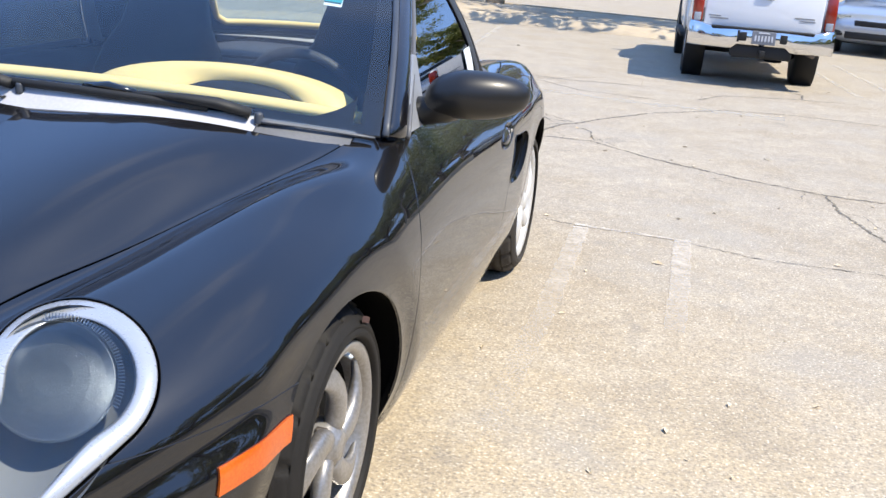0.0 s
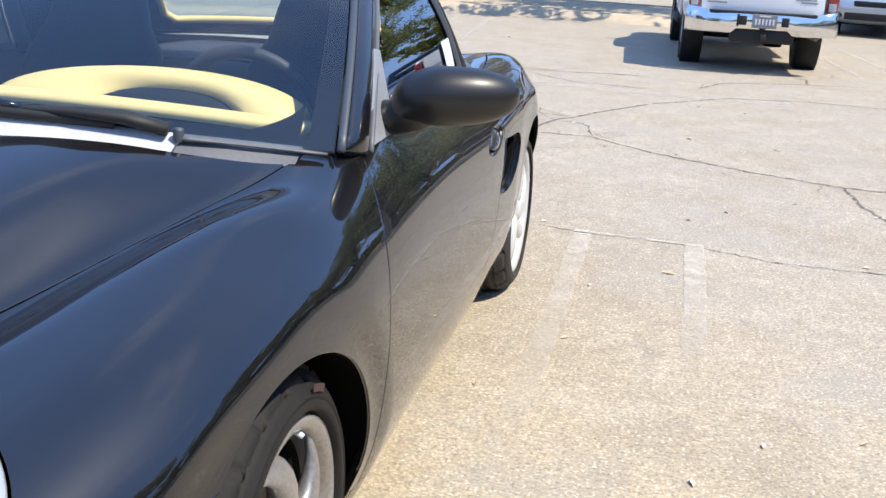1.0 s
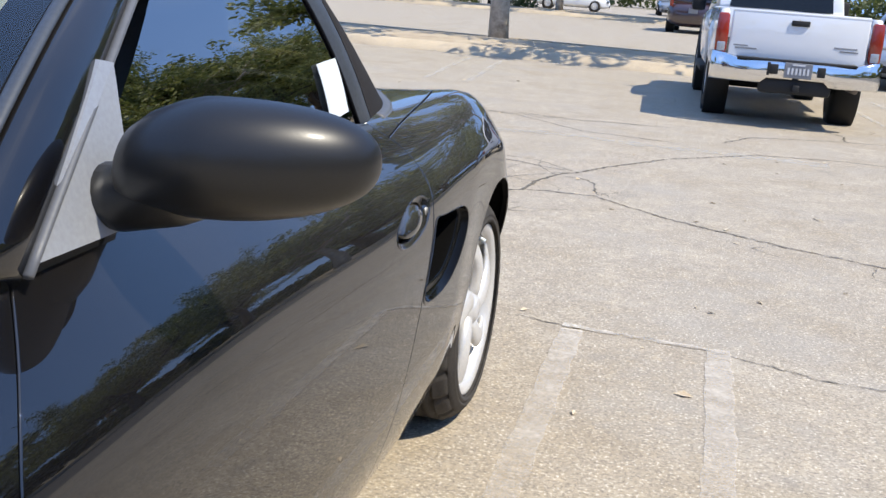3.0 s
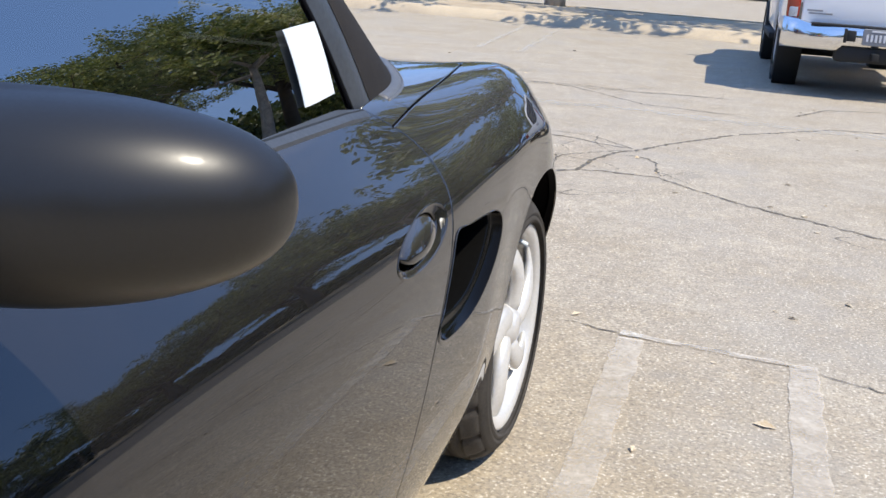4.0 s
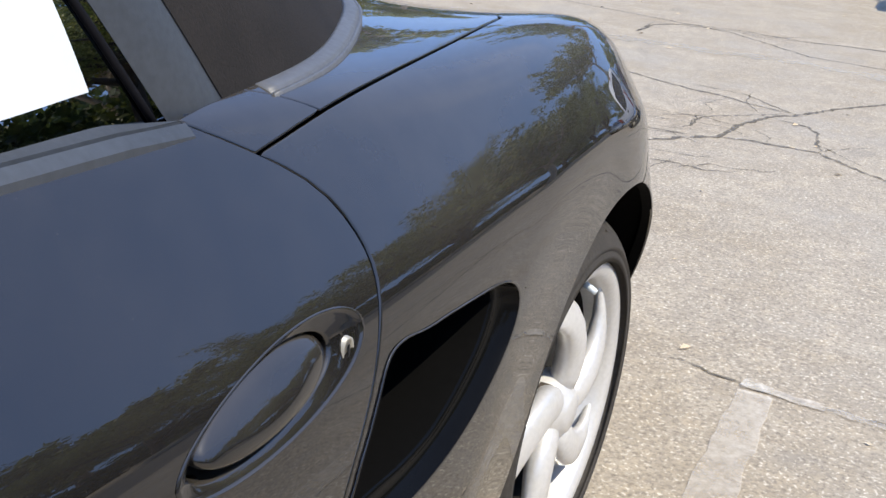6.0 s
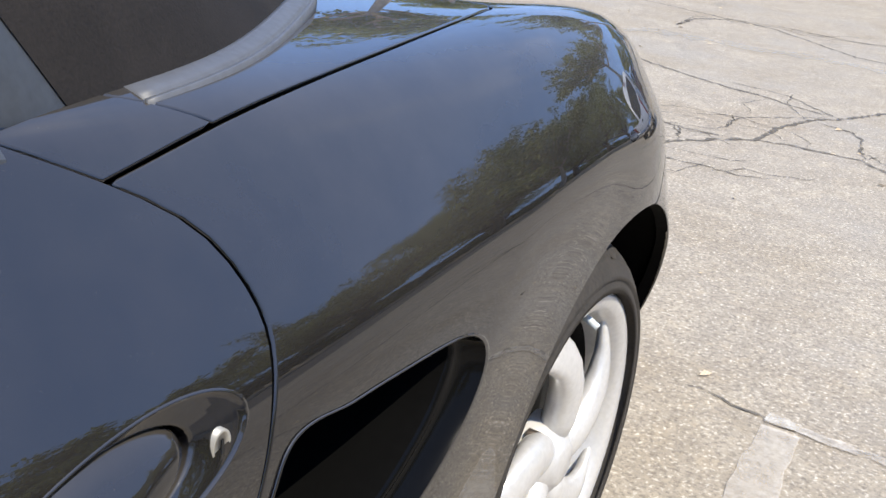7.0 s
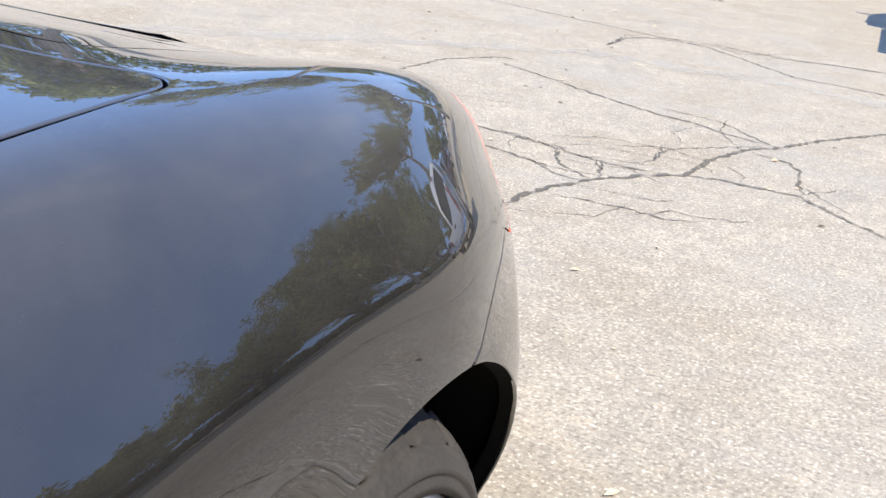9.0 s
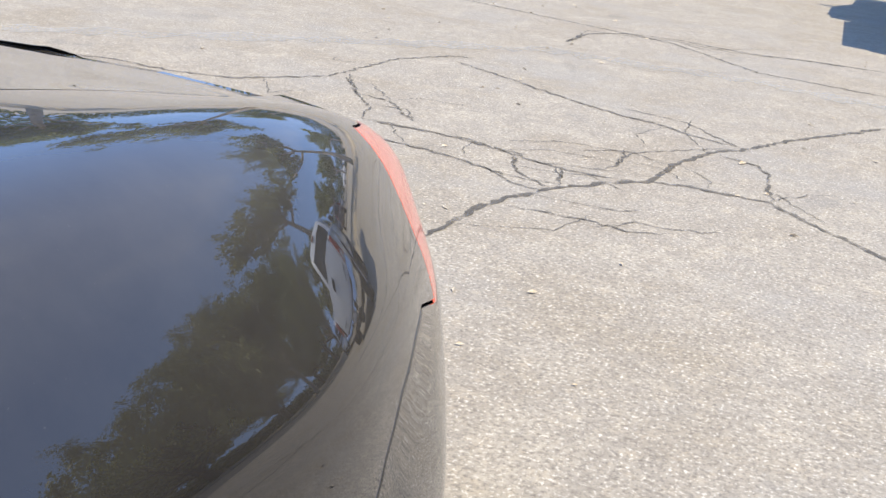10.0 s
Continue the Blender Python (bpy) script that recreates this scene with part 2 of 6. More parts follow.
def loft(rings, closed=True, caps=True):
    """Faces over rings of points of one count."""
    n, k = len(rings), len(rings[0])
    verts = [p for r in rings for p in r]
    faces = []
    for i in range(n - 1):
        for j in range(k if closed else k - 1):
            a, b = i * k + j, i * k + (j + 1) % k
            faces.append((a, b, b + k, a + k))
    if caps and closed:
        faces.append(tuple(range(k))[::-1])
        faces.append(tuple(range((n - 1) * k, n * k)))
    return verts, faces


def lathe(profile, seg=48, axis="x"):
    """Profile of (along the axis, radius) turned round it."""
    rings = []
    for h, r in profile:
        ring = []
        for j in range(seg):
            a = 2 * math.pi * j / seg
            c, s = r * math.cos(a), r * math.sin(a)
            ring.append((h, c, s) if axis == "x" else (c, s, h) if axis == "z" else (c, h, s))
        rings.append(ring)
    return loft(rings, True, False)


def tube(points, radii, seg=8, flat=1.0):
    """A round bar along points. flat squeezes it."""
    pts = [Vector(p) for p in points]
    if isinstance(radii, (int, float)):
        radii = [radii] * len(pts)
    rings = []
    side = None
    for i, p in enumerate(pts):
        d = (pts[min(i + 1, len(pts) - 1)] - pts[max(i - 1, 0)]).normalized()
        ref = side if side is not None else (Vector((0, 0, 1)) if abs(d.z) < 0.9 else Vector((1, 0, 0)))
        b = d.cross(ref).normalized()
        side = b.cross(d).normalized()
        rings.append([p + (b * math.cos(2 * math.pi * j / seg) + side * flat * math.sin(2 * math.pi * j / seg)) * radii[i] for j in range(seg)])
    return loft(rings)


def merged(*pieces):
    verts, faces = [], []
    for v, f in pieces:
        k = len(verts)
        verts += list(v)
        faces += [tuple(i + k for i in g) for g in f]
    return verts, faces


def mirrored(verts, faces):
    return [(-v[0], v[1], v[2]) for v in verts], [tuple(f)[::-1] for f in faces]


def rounded(rx, ry, n=32, e=2.6):
    """A soft-cornered outline."""
    out = []
    for j in range(n):
        a = 2 * math.pi * j / n
        c, s = math.cos(a), math.sin(a)
        out.append((rx * math.copysign(abs(c) ** (2 / e), c), ry * math.copysign(abs(s) ** (2 / e), s)))
    return out


def section_loft(stations, n=32, e=2.8):
    """Loft along y of soft boxes: (y, half width, bottom, top)."""
    rings = []
    for y, hw, z0, z1 in stations:
        rings.append([(x, y, (z0 + z1) / 2 + z) for x, z in rounded(hw, (z1 - z0) / 2, n, e)])
    return loft(rings)


# ---- black roadster: the body's surface, front axle at y = 0, rear axle at y = 2.415, driver's side at +x ----
KY = [-0.88, -0.70, -0.45, -0.2, 0.1, 0.4, 0.8, 1.3, 1.75, 2.1, 2.45, 2.8, 3.1, 3.36]
WIDE = spline(KY, [0.66, 0.74, 0.815, 0.865, 0.882, 0.882, 0.880, 0.882, 0.886, 0.888, 0.878, 0.79, 0.675, 0.525])
SILL = spline(KY, [0.20, 0.19, 0.19, 0.20, 0.19, 0.18, 0.18, 0.18, 0.19, 0.20, 0.22, 0.25, 0.28, 0.30])
Z2 = spline(KY, [0.45, 0.48, 0.50, 0.52, 0.54, 0.55, 0.55, 0.55, 0.56, 0.57, 0.57, 0.57, 0.56, 0.53])
Z3 = spline(KY, [0.5, 0.54, 0.58, 0.635, 0.69, 0.716, 0.72, 0.72, 0.735, 0.752, 0.755, 0.702, 0.628, 0.57])
IN3 = spline(KY, [0.03, 0.03, 0.03, 0.026, 0.018, 0.014, 0.012, 0.012, 0.013, 0.016, 0.018, 0.023, 0.026, 0.027])
X4 = spline(KY, [0.6, 0.672, 0.742, 0.790, 0.818, 0.826, 0.831, 0.831, 0.839, 0.844, 0.821, 0.727, 0.616, 0.485])
Z4 = spline(KY, [0.545, 0.603, 0.661, 0.7245, 0.782, 0.81, 0.812, 0.812, 0.808, 0.815, 0.821, 0.77, 0.693, 0.625])
X5 = spline(KY, [0.5, 0.553, 0.6126, 0.66, 0.716, 0.764, 0.778, 0.778, 0.778, 0.768, 0.735, 0.646, 0.54, 0.41])
Z5 = spline(KY, [0.57, 0.638, 0.709, 0.779, 0.8435, 0.886, 0.885, 0.885, 0.885, 0.895, 0.893, 0.836, 0.752, 0.67])
X6 = spline(KY, [0.40, 0.46, 0.52, 0.57, 0.63, 0.73, 0.757, 0.757, 0.75, 0.70, 0.65, 0.56, 0.45, 0.33])
Z6 = spline(KY, [0.585, 0.645, 0.704, 0.766, 0.848, 0.904, 0.905, 0.905, 0.905, 0.905, 0.892, 0.832, 0.752, 0.68])
X7 = spline(KY, [0.22, 0.27, 0.32, 0.36, 0.42, 0.50, 0.55, 0.55, 0.53, 0.42, 0.40, 0.36, 0.32, 0.26])
Z7 = spline(KY, [0.60, 0.665, 0.735, 0.81, 0.90, 0.945, 0.90, 0.90, 0.91, 0.91, 0.882, 0.81, 0.742, 0.68])
Z8 = spline(KY, [0.61, 0.68, 0.75, 0.83, 0.92, 0.965, 0.90, 0.90, 0.915, 0.912, 0.878, 0.804, 0.738, 0.68])
KV = [0.0, 0.15, 0.36, 0.55, 0.66, 0.74, 0.785, 1.02, 1.45]
V6 = KV[6]
GAP = 0.0031
# the hood's edge lies in a shallow valley inside the raised crest of the wing
hood_side = spline([-0.9, -0.7, -0.45, -0.25, -0.1, 0.04, 0.17, 0.25, 0.33, 0.6], [0.285, 0.300, 0.332, 0.400, 0.463, 0.534, 0.608, 0.655, 0.686, 0.74])
ARCHF, ARCHR = (-0.03, 0.304, 0.360), (2.388, 0.310, 0.369)


def ease(t):
    t = np.clip(t, 0.0, 1.0)
    return t * t * (3 - 2 * t)


def body_section(y, v):
    """Points of the half section at station y."""
    w, s = float(WIDE(y)), float(SILL(y))
    xs = [w - 0.075, w - 0.018, w, w - float(IN3(y)), X4(y), X5(y), X6(y), X7(y), 0.0]
    zs = [s, s + 0.14, Z2(y), Z3(y), Z4(y), Z5(y), Z6(y), Z7(y), Z8(y)]
    x, z = spline(KV, xs)(v), spline(KV, zs)(v)
    h, amount = float(hood_side(y)), float(ease((y + 0.82) / 0.42) * ease((0.43 - y) / 0.38))
    z = z + amount * (0.013 * np.exp(-(((x - h - 0.13) / 0.07) ** 2)) - 0.028 * np.exp(-(((x - h) / 0.07) ** 2)))
    # the wings draw in towards the wheel openings
    x = x - 0.011 * float(ease((2.52 - y) / 0.25)) * ease((0.56 - np.hypot(y - ARCHR[0], z - ARCHR[1])) / 0.19) * (x > 0.6)
    # the bumper flares behind the rear wheel
    x = x + 0.020 * float(ease((y - 2.46) / 0.12) * ease((3.0 - y) / 0.30)) * ease((0.70 - z) / 0.16) * (x > 0.6)
    x = x - 0.014 * ease((0.475 - np.hypot(y - ARCHF[0], z - ARCHF[1])) / 0.115) * (x > 0.6)
    front, rear = np.clip((-0.2 - y) / 0.68, 0, 1), np.clip((y - 2.45) / 0.91, 0, 1)
    bow = (np.abs(x) / 0.88) ** 2.4
    return np.stack([x, y + 0.30 * front**2 * bow - 0.20 * rear**2 * bow, z], -1)


def body_grid():
    us = np.concatenate([np.linspace(-0.88, 1.3, 150, endpoint=False), np.linspace(1.3, 3.36, 155)])
    vs = np.linspace(0, KV[-1], 104)
    g = np.array([body_section(u, vs) for u in us])
    du, dv = np.gradient(g, axis=0), np.gradient(g, axis=1)
    nn = np.cross(dv, du)
    nn /= np.linalg.norm(nn, axis=-1, keepdims=True)
    if nn[100, 30, 0] < 0:
        nn = -nn
    return g, nn, vs


GRID, GRIDN, GRIDV = body_grid()


def clip_panel(tests, span=(-2, 5)):
    """The piece of the body's surface on which all tests are positive: points, normals, faces and open edges."""
    nu, nv, _ = GRID.shape
    P = [*map(tuple, np.concatenate([GRID, GRIDN, np.broadcast_to(GRIDV[None, :, None], (nu, nv, 1))], -1).reshape(-1, 7))]
    rows = np.where((GRID[:, :, 1].max(1) > span[0]) & (GRID[:, :, 1].min(1) < span[1]))[0]
    polys = [(i * nv + j, i * nv + j + 1, (i + 1) * nv + j + 1, (i + 1) * nv + j) for i in range(rows[0], min(rows[-1], nu - 2) + 1) for j in range(nv - 1)]
    for test in tests:
        A = np.array(P)
        d = test(A[:, 0], A[:, 1], A[:, 2], A[:, 6])
        d = np.where(np.abs(d) < 1e-5, 1e-5, d).tolist()
        cut, out = {}, []
        for poly in polys:
            signs = [d[i] > 0 for i in poly]
            if all(signs):
                out.append(poly)
                continue
            if not any(signs):
                continue
            fresh = []
            for a, b in zip(poly, poly[1:] + poly[:1]):
                if d[a] > 0:
                    fresh.append(a)
                if (d[a] > 0) != (d[b] > 0):
                    key = (min(a, b), max(a, b))
                    if key not in cut:
                        t = d[key[0]] / (d[key[0]] - d[key[1]])
                        cut[key] = len(P)
                        P.append(tuple(p + (q - p) * t for p, q in zip(P[key[0]], P[key[1]])))
                    fresh.append(cut[key])
            if len(fresh) >= 3:
                out.append(tuple(fresh))
        polys = out
    used = sorted({i for p in polys for i in p})
    back = {i: k for k, i in enumerate(used)}
    A = np.array([P[i] for i in used])
    faces = [tuple(back[i] for i in p) for p in polys]
    count = {}
    for f in faces:
        for a, b in zip(f, f[1:] + f[:1]):
            count[(a, b)] = 1
    edges = [e for e in count if (e[1], e[0]) not in count]
    f = faces[0]
    if np.dot(np.cross(A[f[1], :3] - A[f[0], :3], A[f[2], :3] - A[f[1], :3]), A[f[0], 3:6]) < 0:
        faces = [g[::-1] for g in faces]
        edges = [(b, a) for a, b in edges]
    return A[:, :3], A[:, 3:6], faces, edges


def panel(name, tests, mat, parent, span=(-2, 5), lip=0.018, label="", sides=(1, -1)):
    """A pressed panel with turned-in edges, on the driver's side and mirrored on the other."""
    v, nrm, faces, edges = clip_panel(tests, span)
    if lip:
        k = {}
        extra, en = [], []
        turn = {}
        for a, b in edges:
            t = np.cross(v[b] - v[a], nrm[a])
            for i in (a, b):
                turn[i] = turn.get(i, 0) + t
        for a, b in edges:
            for i in (a, b):
                if i not in k and v[i][0] > 0.002:
                    k[i] = len(v) + len(extra)
                    w = turn[i] / (np.linalg.norm(turn[i]) + 1e-9)
                    roll = v[i] + w * 0.0019 - nrm[i] * 0.0018
                    extra += [roll, roll, v[i] - nrm[i] * lip + w * 0.0019]
                    en += [(w * 0.85 + nrm[i] * 0.52), w, w]
        rollf = [(b, a, k[a], k[b]) for a, b in edges if a in k and b in k]
        lipf = [(k[b] + 1, k[a] + 1, k[a] + 2, k[b] + 2) for a, b in edges if a in k and b in k]
    made = []
    for s in sides:
        vv = np.concatenate([v, extra]) if lip and extra else v
        nn = np.concatenate([nrm, en]) if lip and extra else nrm
        ff = list(faces) + (rollf + lipf if lip else [])
        m = np.array([s, 1, 1])
        if s < 0:
            ff = [f[::-1] for f in ff]
        ob = part(name, vv * m, ff, mat, parent, label, normals=None)
        if lip:
            # the gap's shade put into the lips' colour, black over body paint
            ob.data.materials.append(DUCT_GAPSHADE)
            ob.data.polygons.foreach_set("material_index", [0] * (len(faces) + len(rollf)) + [1] * len(lipf))
        ob.data.normals_split_custom_set_from_vertices([tuple(map(float, q)) for q in nn * m])
        made.append(ob)
    return made


car = new("sports_car")
tagged(car, "glossy black two-seat roadster with canvas top, parked on asphalt", "car")

door_front = spline([0.0, 0.25, 0.58, 0.67, 0.72, 0.766, 0.80, 0.84, 0.88, 0.893, 1.0], [0.372, 0.371, 0.372, 0.379, 0.391, 0.412, 0.436, 0.468, 0.500, 0.511, 0.62])
door_rear = spline([0.0, 0.25, 0.40, 0.50, 0.571, 0.631, 0.697, 0.754, 0.79, 0.815, 0.851, 0.887, 0.91, 1.0], [1.30, 1.41, 1.485, 1.545, 1.585, 1.618, 1.656, 1.679, 1.689, 1.686, 1.664, 1.608, 1.565, 1.42])
lid_side = spline([1.5, 1.6, 1.7, 2.0, 2.2, 2.35, 2.6], [0.792, 0.786, 0.776, 0.738, 0.706, 0.676, 0.62])
seal_line = spline([0.0, 0.25, 0.42, 0.555, 0.645, 0.70, 0.728, 0.745, 0.765, 0.80], [2.24, 2.225, 2.185, 2.095, 1.955, 1.835, 1.735, 1.63, 1.52, 1.36])


def screen_y(x):
    return 0.43 - 0.26 * (1 - (np.minimum(np.abs(x), 0.80) / 0.80) ** 2)


def arch(c):
    return lambda x, y, z, v: np.hypot(y - c[0], z - c[1]) - c[2]


def lid_edge(x, y):
    a, b = x - (lid_side(y) - 0.05), y - (2.335 - 0.05)
    return np.hypot(np.maximum(a, 0), np.maximum(b, 0)) - 0.05 + np.minimum(np.maximum(a, b), 0)


def lid_gap(y):
    return GAP * np.interp(y, [1.58, 1.72, 1.9, 2.1], [0.5, 0.75, 1.1, 1.25])


def trunk_edge(x, y):
    a, b = x - (0.50 - 0.06), (2.40 + 0.06) - y
    return np.hypot(np.maximum(a, 0), np.maximum(b, 0)) - 0.06 + np.minimum(np.maximum(a, b), 0)


def lamp_front(z):
    return 2.838 - 0.25 * np.maximum(z - 0.76, 0) - 0.5 * np.maximum(0.70 - z, 0)


def seam_rear(y):
    return np.interp(y, [2.40, 2.46, 2.50, 2.53, 2.58, 2.66, 2.72, 2.82, 2.84], [0.657, 0.662, 0.671, 0.690, 0.707, 0.713, 0.708, 0.668, 0.658])


def lamp_edge(x, y, z):
    """Negative on the tail lamp, that wraps round the rear corner."""
    return np.maximum.reduce([0.55 - x, lamp_front(z) - y, z - (0.822 - 0.25 * (y - 2.8)), seam_rear(y) - z])


# head lamp: a round lamp with a tail that runs down and inward, laid out on a plane that faces out and ahead
LAMP_O = Vector((0.559, -0.566, 0.667))
LAMP_N = Vector((0.514, -0.754, 0.409)).normalized()
LAMP_U = Vector((0.0, 0.0, 1.0)).cross(LAMP_N).normalized()
LAMP_W = LAMP_N.cross(LAMP_U).normalized()
TAIL, R1, R2 = Vector((-0.114, -0.180)), 0.133, 0.060


def head_edge(x, y, z):
    """Distance to the head lamp's outline; negative inside."""
    q = [c - o for c, o in zip((x, y, z), LAMP_O)]
    u, w = sum(c * k for c, k in zip(q, LAMP_U)), sum(c * k for c, k in zip(q, LAMP_W))
    h = TAIL.length
    d = TAIL / h
    along, off = u * d.x + w * d.y, np.abs(u * d.y - w * d.x)
    b = (R1 - R2) / h
    a = math.sqrt(1 - b * b)
    k = -b * off + a * along
    return np.where(k < 0, np.hypot(off, along) - R1, np.where(k > a * h, np.hypot(off, along - h) - R2, off * a + along * b - R1))


HC, IC = (1.540, 0.737), (1.775, 0.632)


def handle_edge(y, z):
    """Oval dish of the door handle."""
    dy, dz = y - HC[0], z - HC[1] - 0.13 * (y - HC[0])
    return (np.hypot(dy / 0.109, dz / (0.0335 + 0.03 * dy)) - 1) * 0.045


def leaf_edge(knots):
    """Signed size beyond a closed smooth outline, from its reach at even turns round the intake's centre."""
    turns = np.linspace(-2, 2, 2 * len(knots) + 1) * math.pi
    reach = spline(turns, [knots[i % len(knots)] for i in range(len(turns))])

    def edge(y, z):
        dy, dz = y - IC[0], (z - IC[1]) * 1.7
        return np.hypot(dy, dz) - reach(np.arctan2(dz, dy))

    return edge


# reach of the lip and of the opening at every 15 degrees from the rear, going up
intake_edge = leaf_edge([0.179, 0.201, 0.196, 0.167, 0.144, 0.134, 0.133, 0.143, 0.164, 0.150, 0.138, 0.136, 0.145, 0.167, 0.210, 0.195, 0.166, 0.148, 0.137, 0.131, 0.129, 0.132, 0.140, 0.156])
intake_hole = leaf_edge([0.119, 0.146, 0.173, 0.153, 0.132, 0.123, 0.123, 0.132, 0.149, 0.140, 0.132, 0.131, 0.138, 0.153, 0.160, 0.129, 0.109, 0.097, 0.090, 0.086, 0.083, 0.084, 0.089, 0.100])


G = GAP
BUMP_Z = 0.575
panel("front_fender", [
    lambda x, y, z, v: door_front(z) - y - G,
    lambda x, y, z, v: x - hood_side(y) - G,
    lambda x, y, z, v: np.maximum(screen_y(x) + 0.02 - y, x - 0.752),
    arch(ARCHF),
    lambda x, y, z, v: np.maximum(z - BUMP_Z - 0.0012, y + 0.2),
    lambda x, y, z, v: head_edge(x, y, z) - G,
], PAINT, car, (-1, 0.7))
hood = panel("hood", [
    lambda x, y, z, v: hood_side(y) - x - G,
    lambda x, y, z, v: screen_y(x) - 0.035 - y,
    lambda x, y, z, v: head_edge(x, y, z) - G,
    lambda x, y, z, v: y + 0.84,
], PAINT, car, (-1, 0.7))
bumper = panel("front_bumper", [
    lambda x, y, z, v: np.maximum(BUMP_Z - z - 0.0012, -0.84 - y),
    lambda x, y, z, v: -0.15 - y,
    arch(ARCHF),
    lambda x, y, z, v: head_edge(x, y, z) - G,
], PAINT, car, (-1, 0))
doors = panel("door", [
    lambda x, y, z, v: y - door_front(z) - G,
    lambda x, y, z, v: door_rear(z) - y - G,
    lambda x, y, z, v: z - 0.238,
    lambda x, y, z, v: V6 - v,
    lambda x, y, z, v: handle_edge(y, z),
], PAINT, car, (0.3, 1.9))
panel("rocker_panel", [
    lambda x, y, z, v: 0.234 - z,
    lambda x, y, z, v: y - 0.1,
    lambda x, y, z, v: 2.3 - y,
    arch(ARCHF), arch(ARCHR),
], PAINT, car, (0, 2.5))
panel("rear_quarter_panel", [
    lambda x, y, z, v: y - door_rear(z) - G,
    lambda x, y, z, v: z - 0.238,
    lambda x, y, z, v: lid_edge(x, y) - lid_gap(y),
    lambda x, y, z, v: trunk_edge(x, y) - G,
    lambda x, y, z, v: y - seal_line(x),
    arch(ARCHR),
    lambda x, y, z, v: np.maximum(z - seam_rear(y) - G, 2.3 - y),
    lambda x, y, z, v: lamp_edge(x, y, z) - G,
    lambda x, y, z, v: intake_edge(y, z),
], PAINT, car, (1.4, 4))
panel("tonneau_lid", [
    lambda x, y, z, v: -lid_edge(x, y) - lid_gap(y),
    lambda x, y, z, v: y - 1.704 - 2.0 * (x - 0.758),
    lambda x, y, z, v: y - seal_line(x),
    lambda x, y, z, v: z - 0.7,
], PAINT, car, (1.5, 2.6))
panel("deck_corner", [
    lambda x, y, z, v: -lid_edge(x, y) - lid_gap(y),
    lambda x, y, z, v: 1.698 + 2.0 * (x - 0.758) - y,
    lambda x, y, z, v: y - door_rear(z) - G,
    lambda x, y, z, v: y - seal_line(x),
    lambda x, y, z, v: z - 0.7,
], PAINT, car, (1.4, 2.0))
trunk = panel("trunk_lid", [
    lambda x, y, z, v: -trunk_edge(x, y) - G,
    lambda x, y, z, v: z - 0.661,
], PAINT, car, (2.2, 4), 0)
for lid in trunk:
    lid.data.attributes.remove(lid.data.attributes["custom_normal"])
rear_bumper = panel("rear_bumper", [
    lambda x, y, z, v: seam_rear(y) - z - G,
    lambda x, y, z, v: y - 2.42,
    arch(ARCHR),
], PAINT, car, (2.3, 4))
panel("tail_lamp", [
    lambda x, y, z, v: -lamp_edge(x, y, z),
    lambda x, y, z, v: y - 2.6,
], ORANGELENS, car, (2.5, 4), label="coral red wraparound tail lamp")


def end_cap(i, name, out):
    """Closes the nose or the tail behind its last section."""
    ring = [p for p in GRID[i]]
    full = [*ring, *[p * np.array([-1, 1, 1]) for p in ring[::-1][1:]]]
    c = np.mean(full, 0)
    rings = [full]
    for k in (0.97, 0.85, 0.5):
        rings.append([c + (p - c) * np.array([k, 1, k]) + np.array([0, out * (1 - k) ** 0.5 * 0.12, 0]) for p in full])
    part(name, *loft(rings), PAINT, car, smooth=out < 0)


end_cap(-1, "rear_fascia", 1)
end_cap(0, "front_fascia", -1)

# added shell behind the gaps, deep black to put their shade into colour
for s in (1, -1):
    v, nrm, faces, _ = clip_panel([
        lambda x, y, z, v: np.hypot(y - ARCHF[0], z - ARCHF[1]) - ARCHF[2] - 0.004,
        lambda x, y, z, v: np.hypot(y - ARCHR[0], z - ARCHR[1]) - ARCHR[2] - 0.004,
        lambda x, y, z, v: np.maximum(np.maximum(V6 - 0.02 - v, screen_y(x) - 0.01 - y), y - seal_line(x) - 0.01),
        lambda x, y, z, v: intake_edge(y, z),
        lambda x, y, z, v: handle_edge(y, z),
        lambda x, y, z, v: head_edge(x, y, z) - 0.004,
        lambda x, y, z, v: 2.95 - y,
    ])
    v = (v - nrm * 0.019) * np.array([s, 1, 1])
    part("gap_shade_shell", v, [f[::-1] if s < 0 else f for f in faces], DUCT_GAPSHADE, car)

def surf_x(y, z):
    """Half width of the body's side at a station and height below the shoulder."""
    v = np.linspace(0.05, 0.76, 90)
    p = body_section(y, v)
    return float(np.interp(z, p[:, 2], p[:, 0]))


# wheel wells and underside
for c in (ARCHF, ARCHR):
    for s in (1, -1):
        pts = []
        for j in range(33):
            a = -0.07 * math.pi + 1.14 * math.pi * j / 32
            pts.append((c[0] + (c[2] + 0.006) * math.cos(a), c[1] + (c[2] + 0.006) * math.sin(a)))
        rings = [[(s * (surf_x(min(y, 3.0), max(z, 0.24)) - 0.014 if x is None else x), y, z) for y, z in pts] for x in (None, 0.62, 0.50)]
        v, f = loft(rings, False, False)
        k = len(v)
        f.append(tuple(range(k - 33, k)))
        part("wheel_well", v, f, DUCT_GAPSHADE, car)
part("floor_pan", *section_loft([(-0.75, 0.5, 0.16, 0.24), (-0.4, 0.52, 0.15, 0.24), (0.4, 0.52, 0.15, 0.24), (2.0, 0.52, 0.15, 0.24), (3.0, 0.5, 0.2, 0.3)], 16, 6), DARK, car)


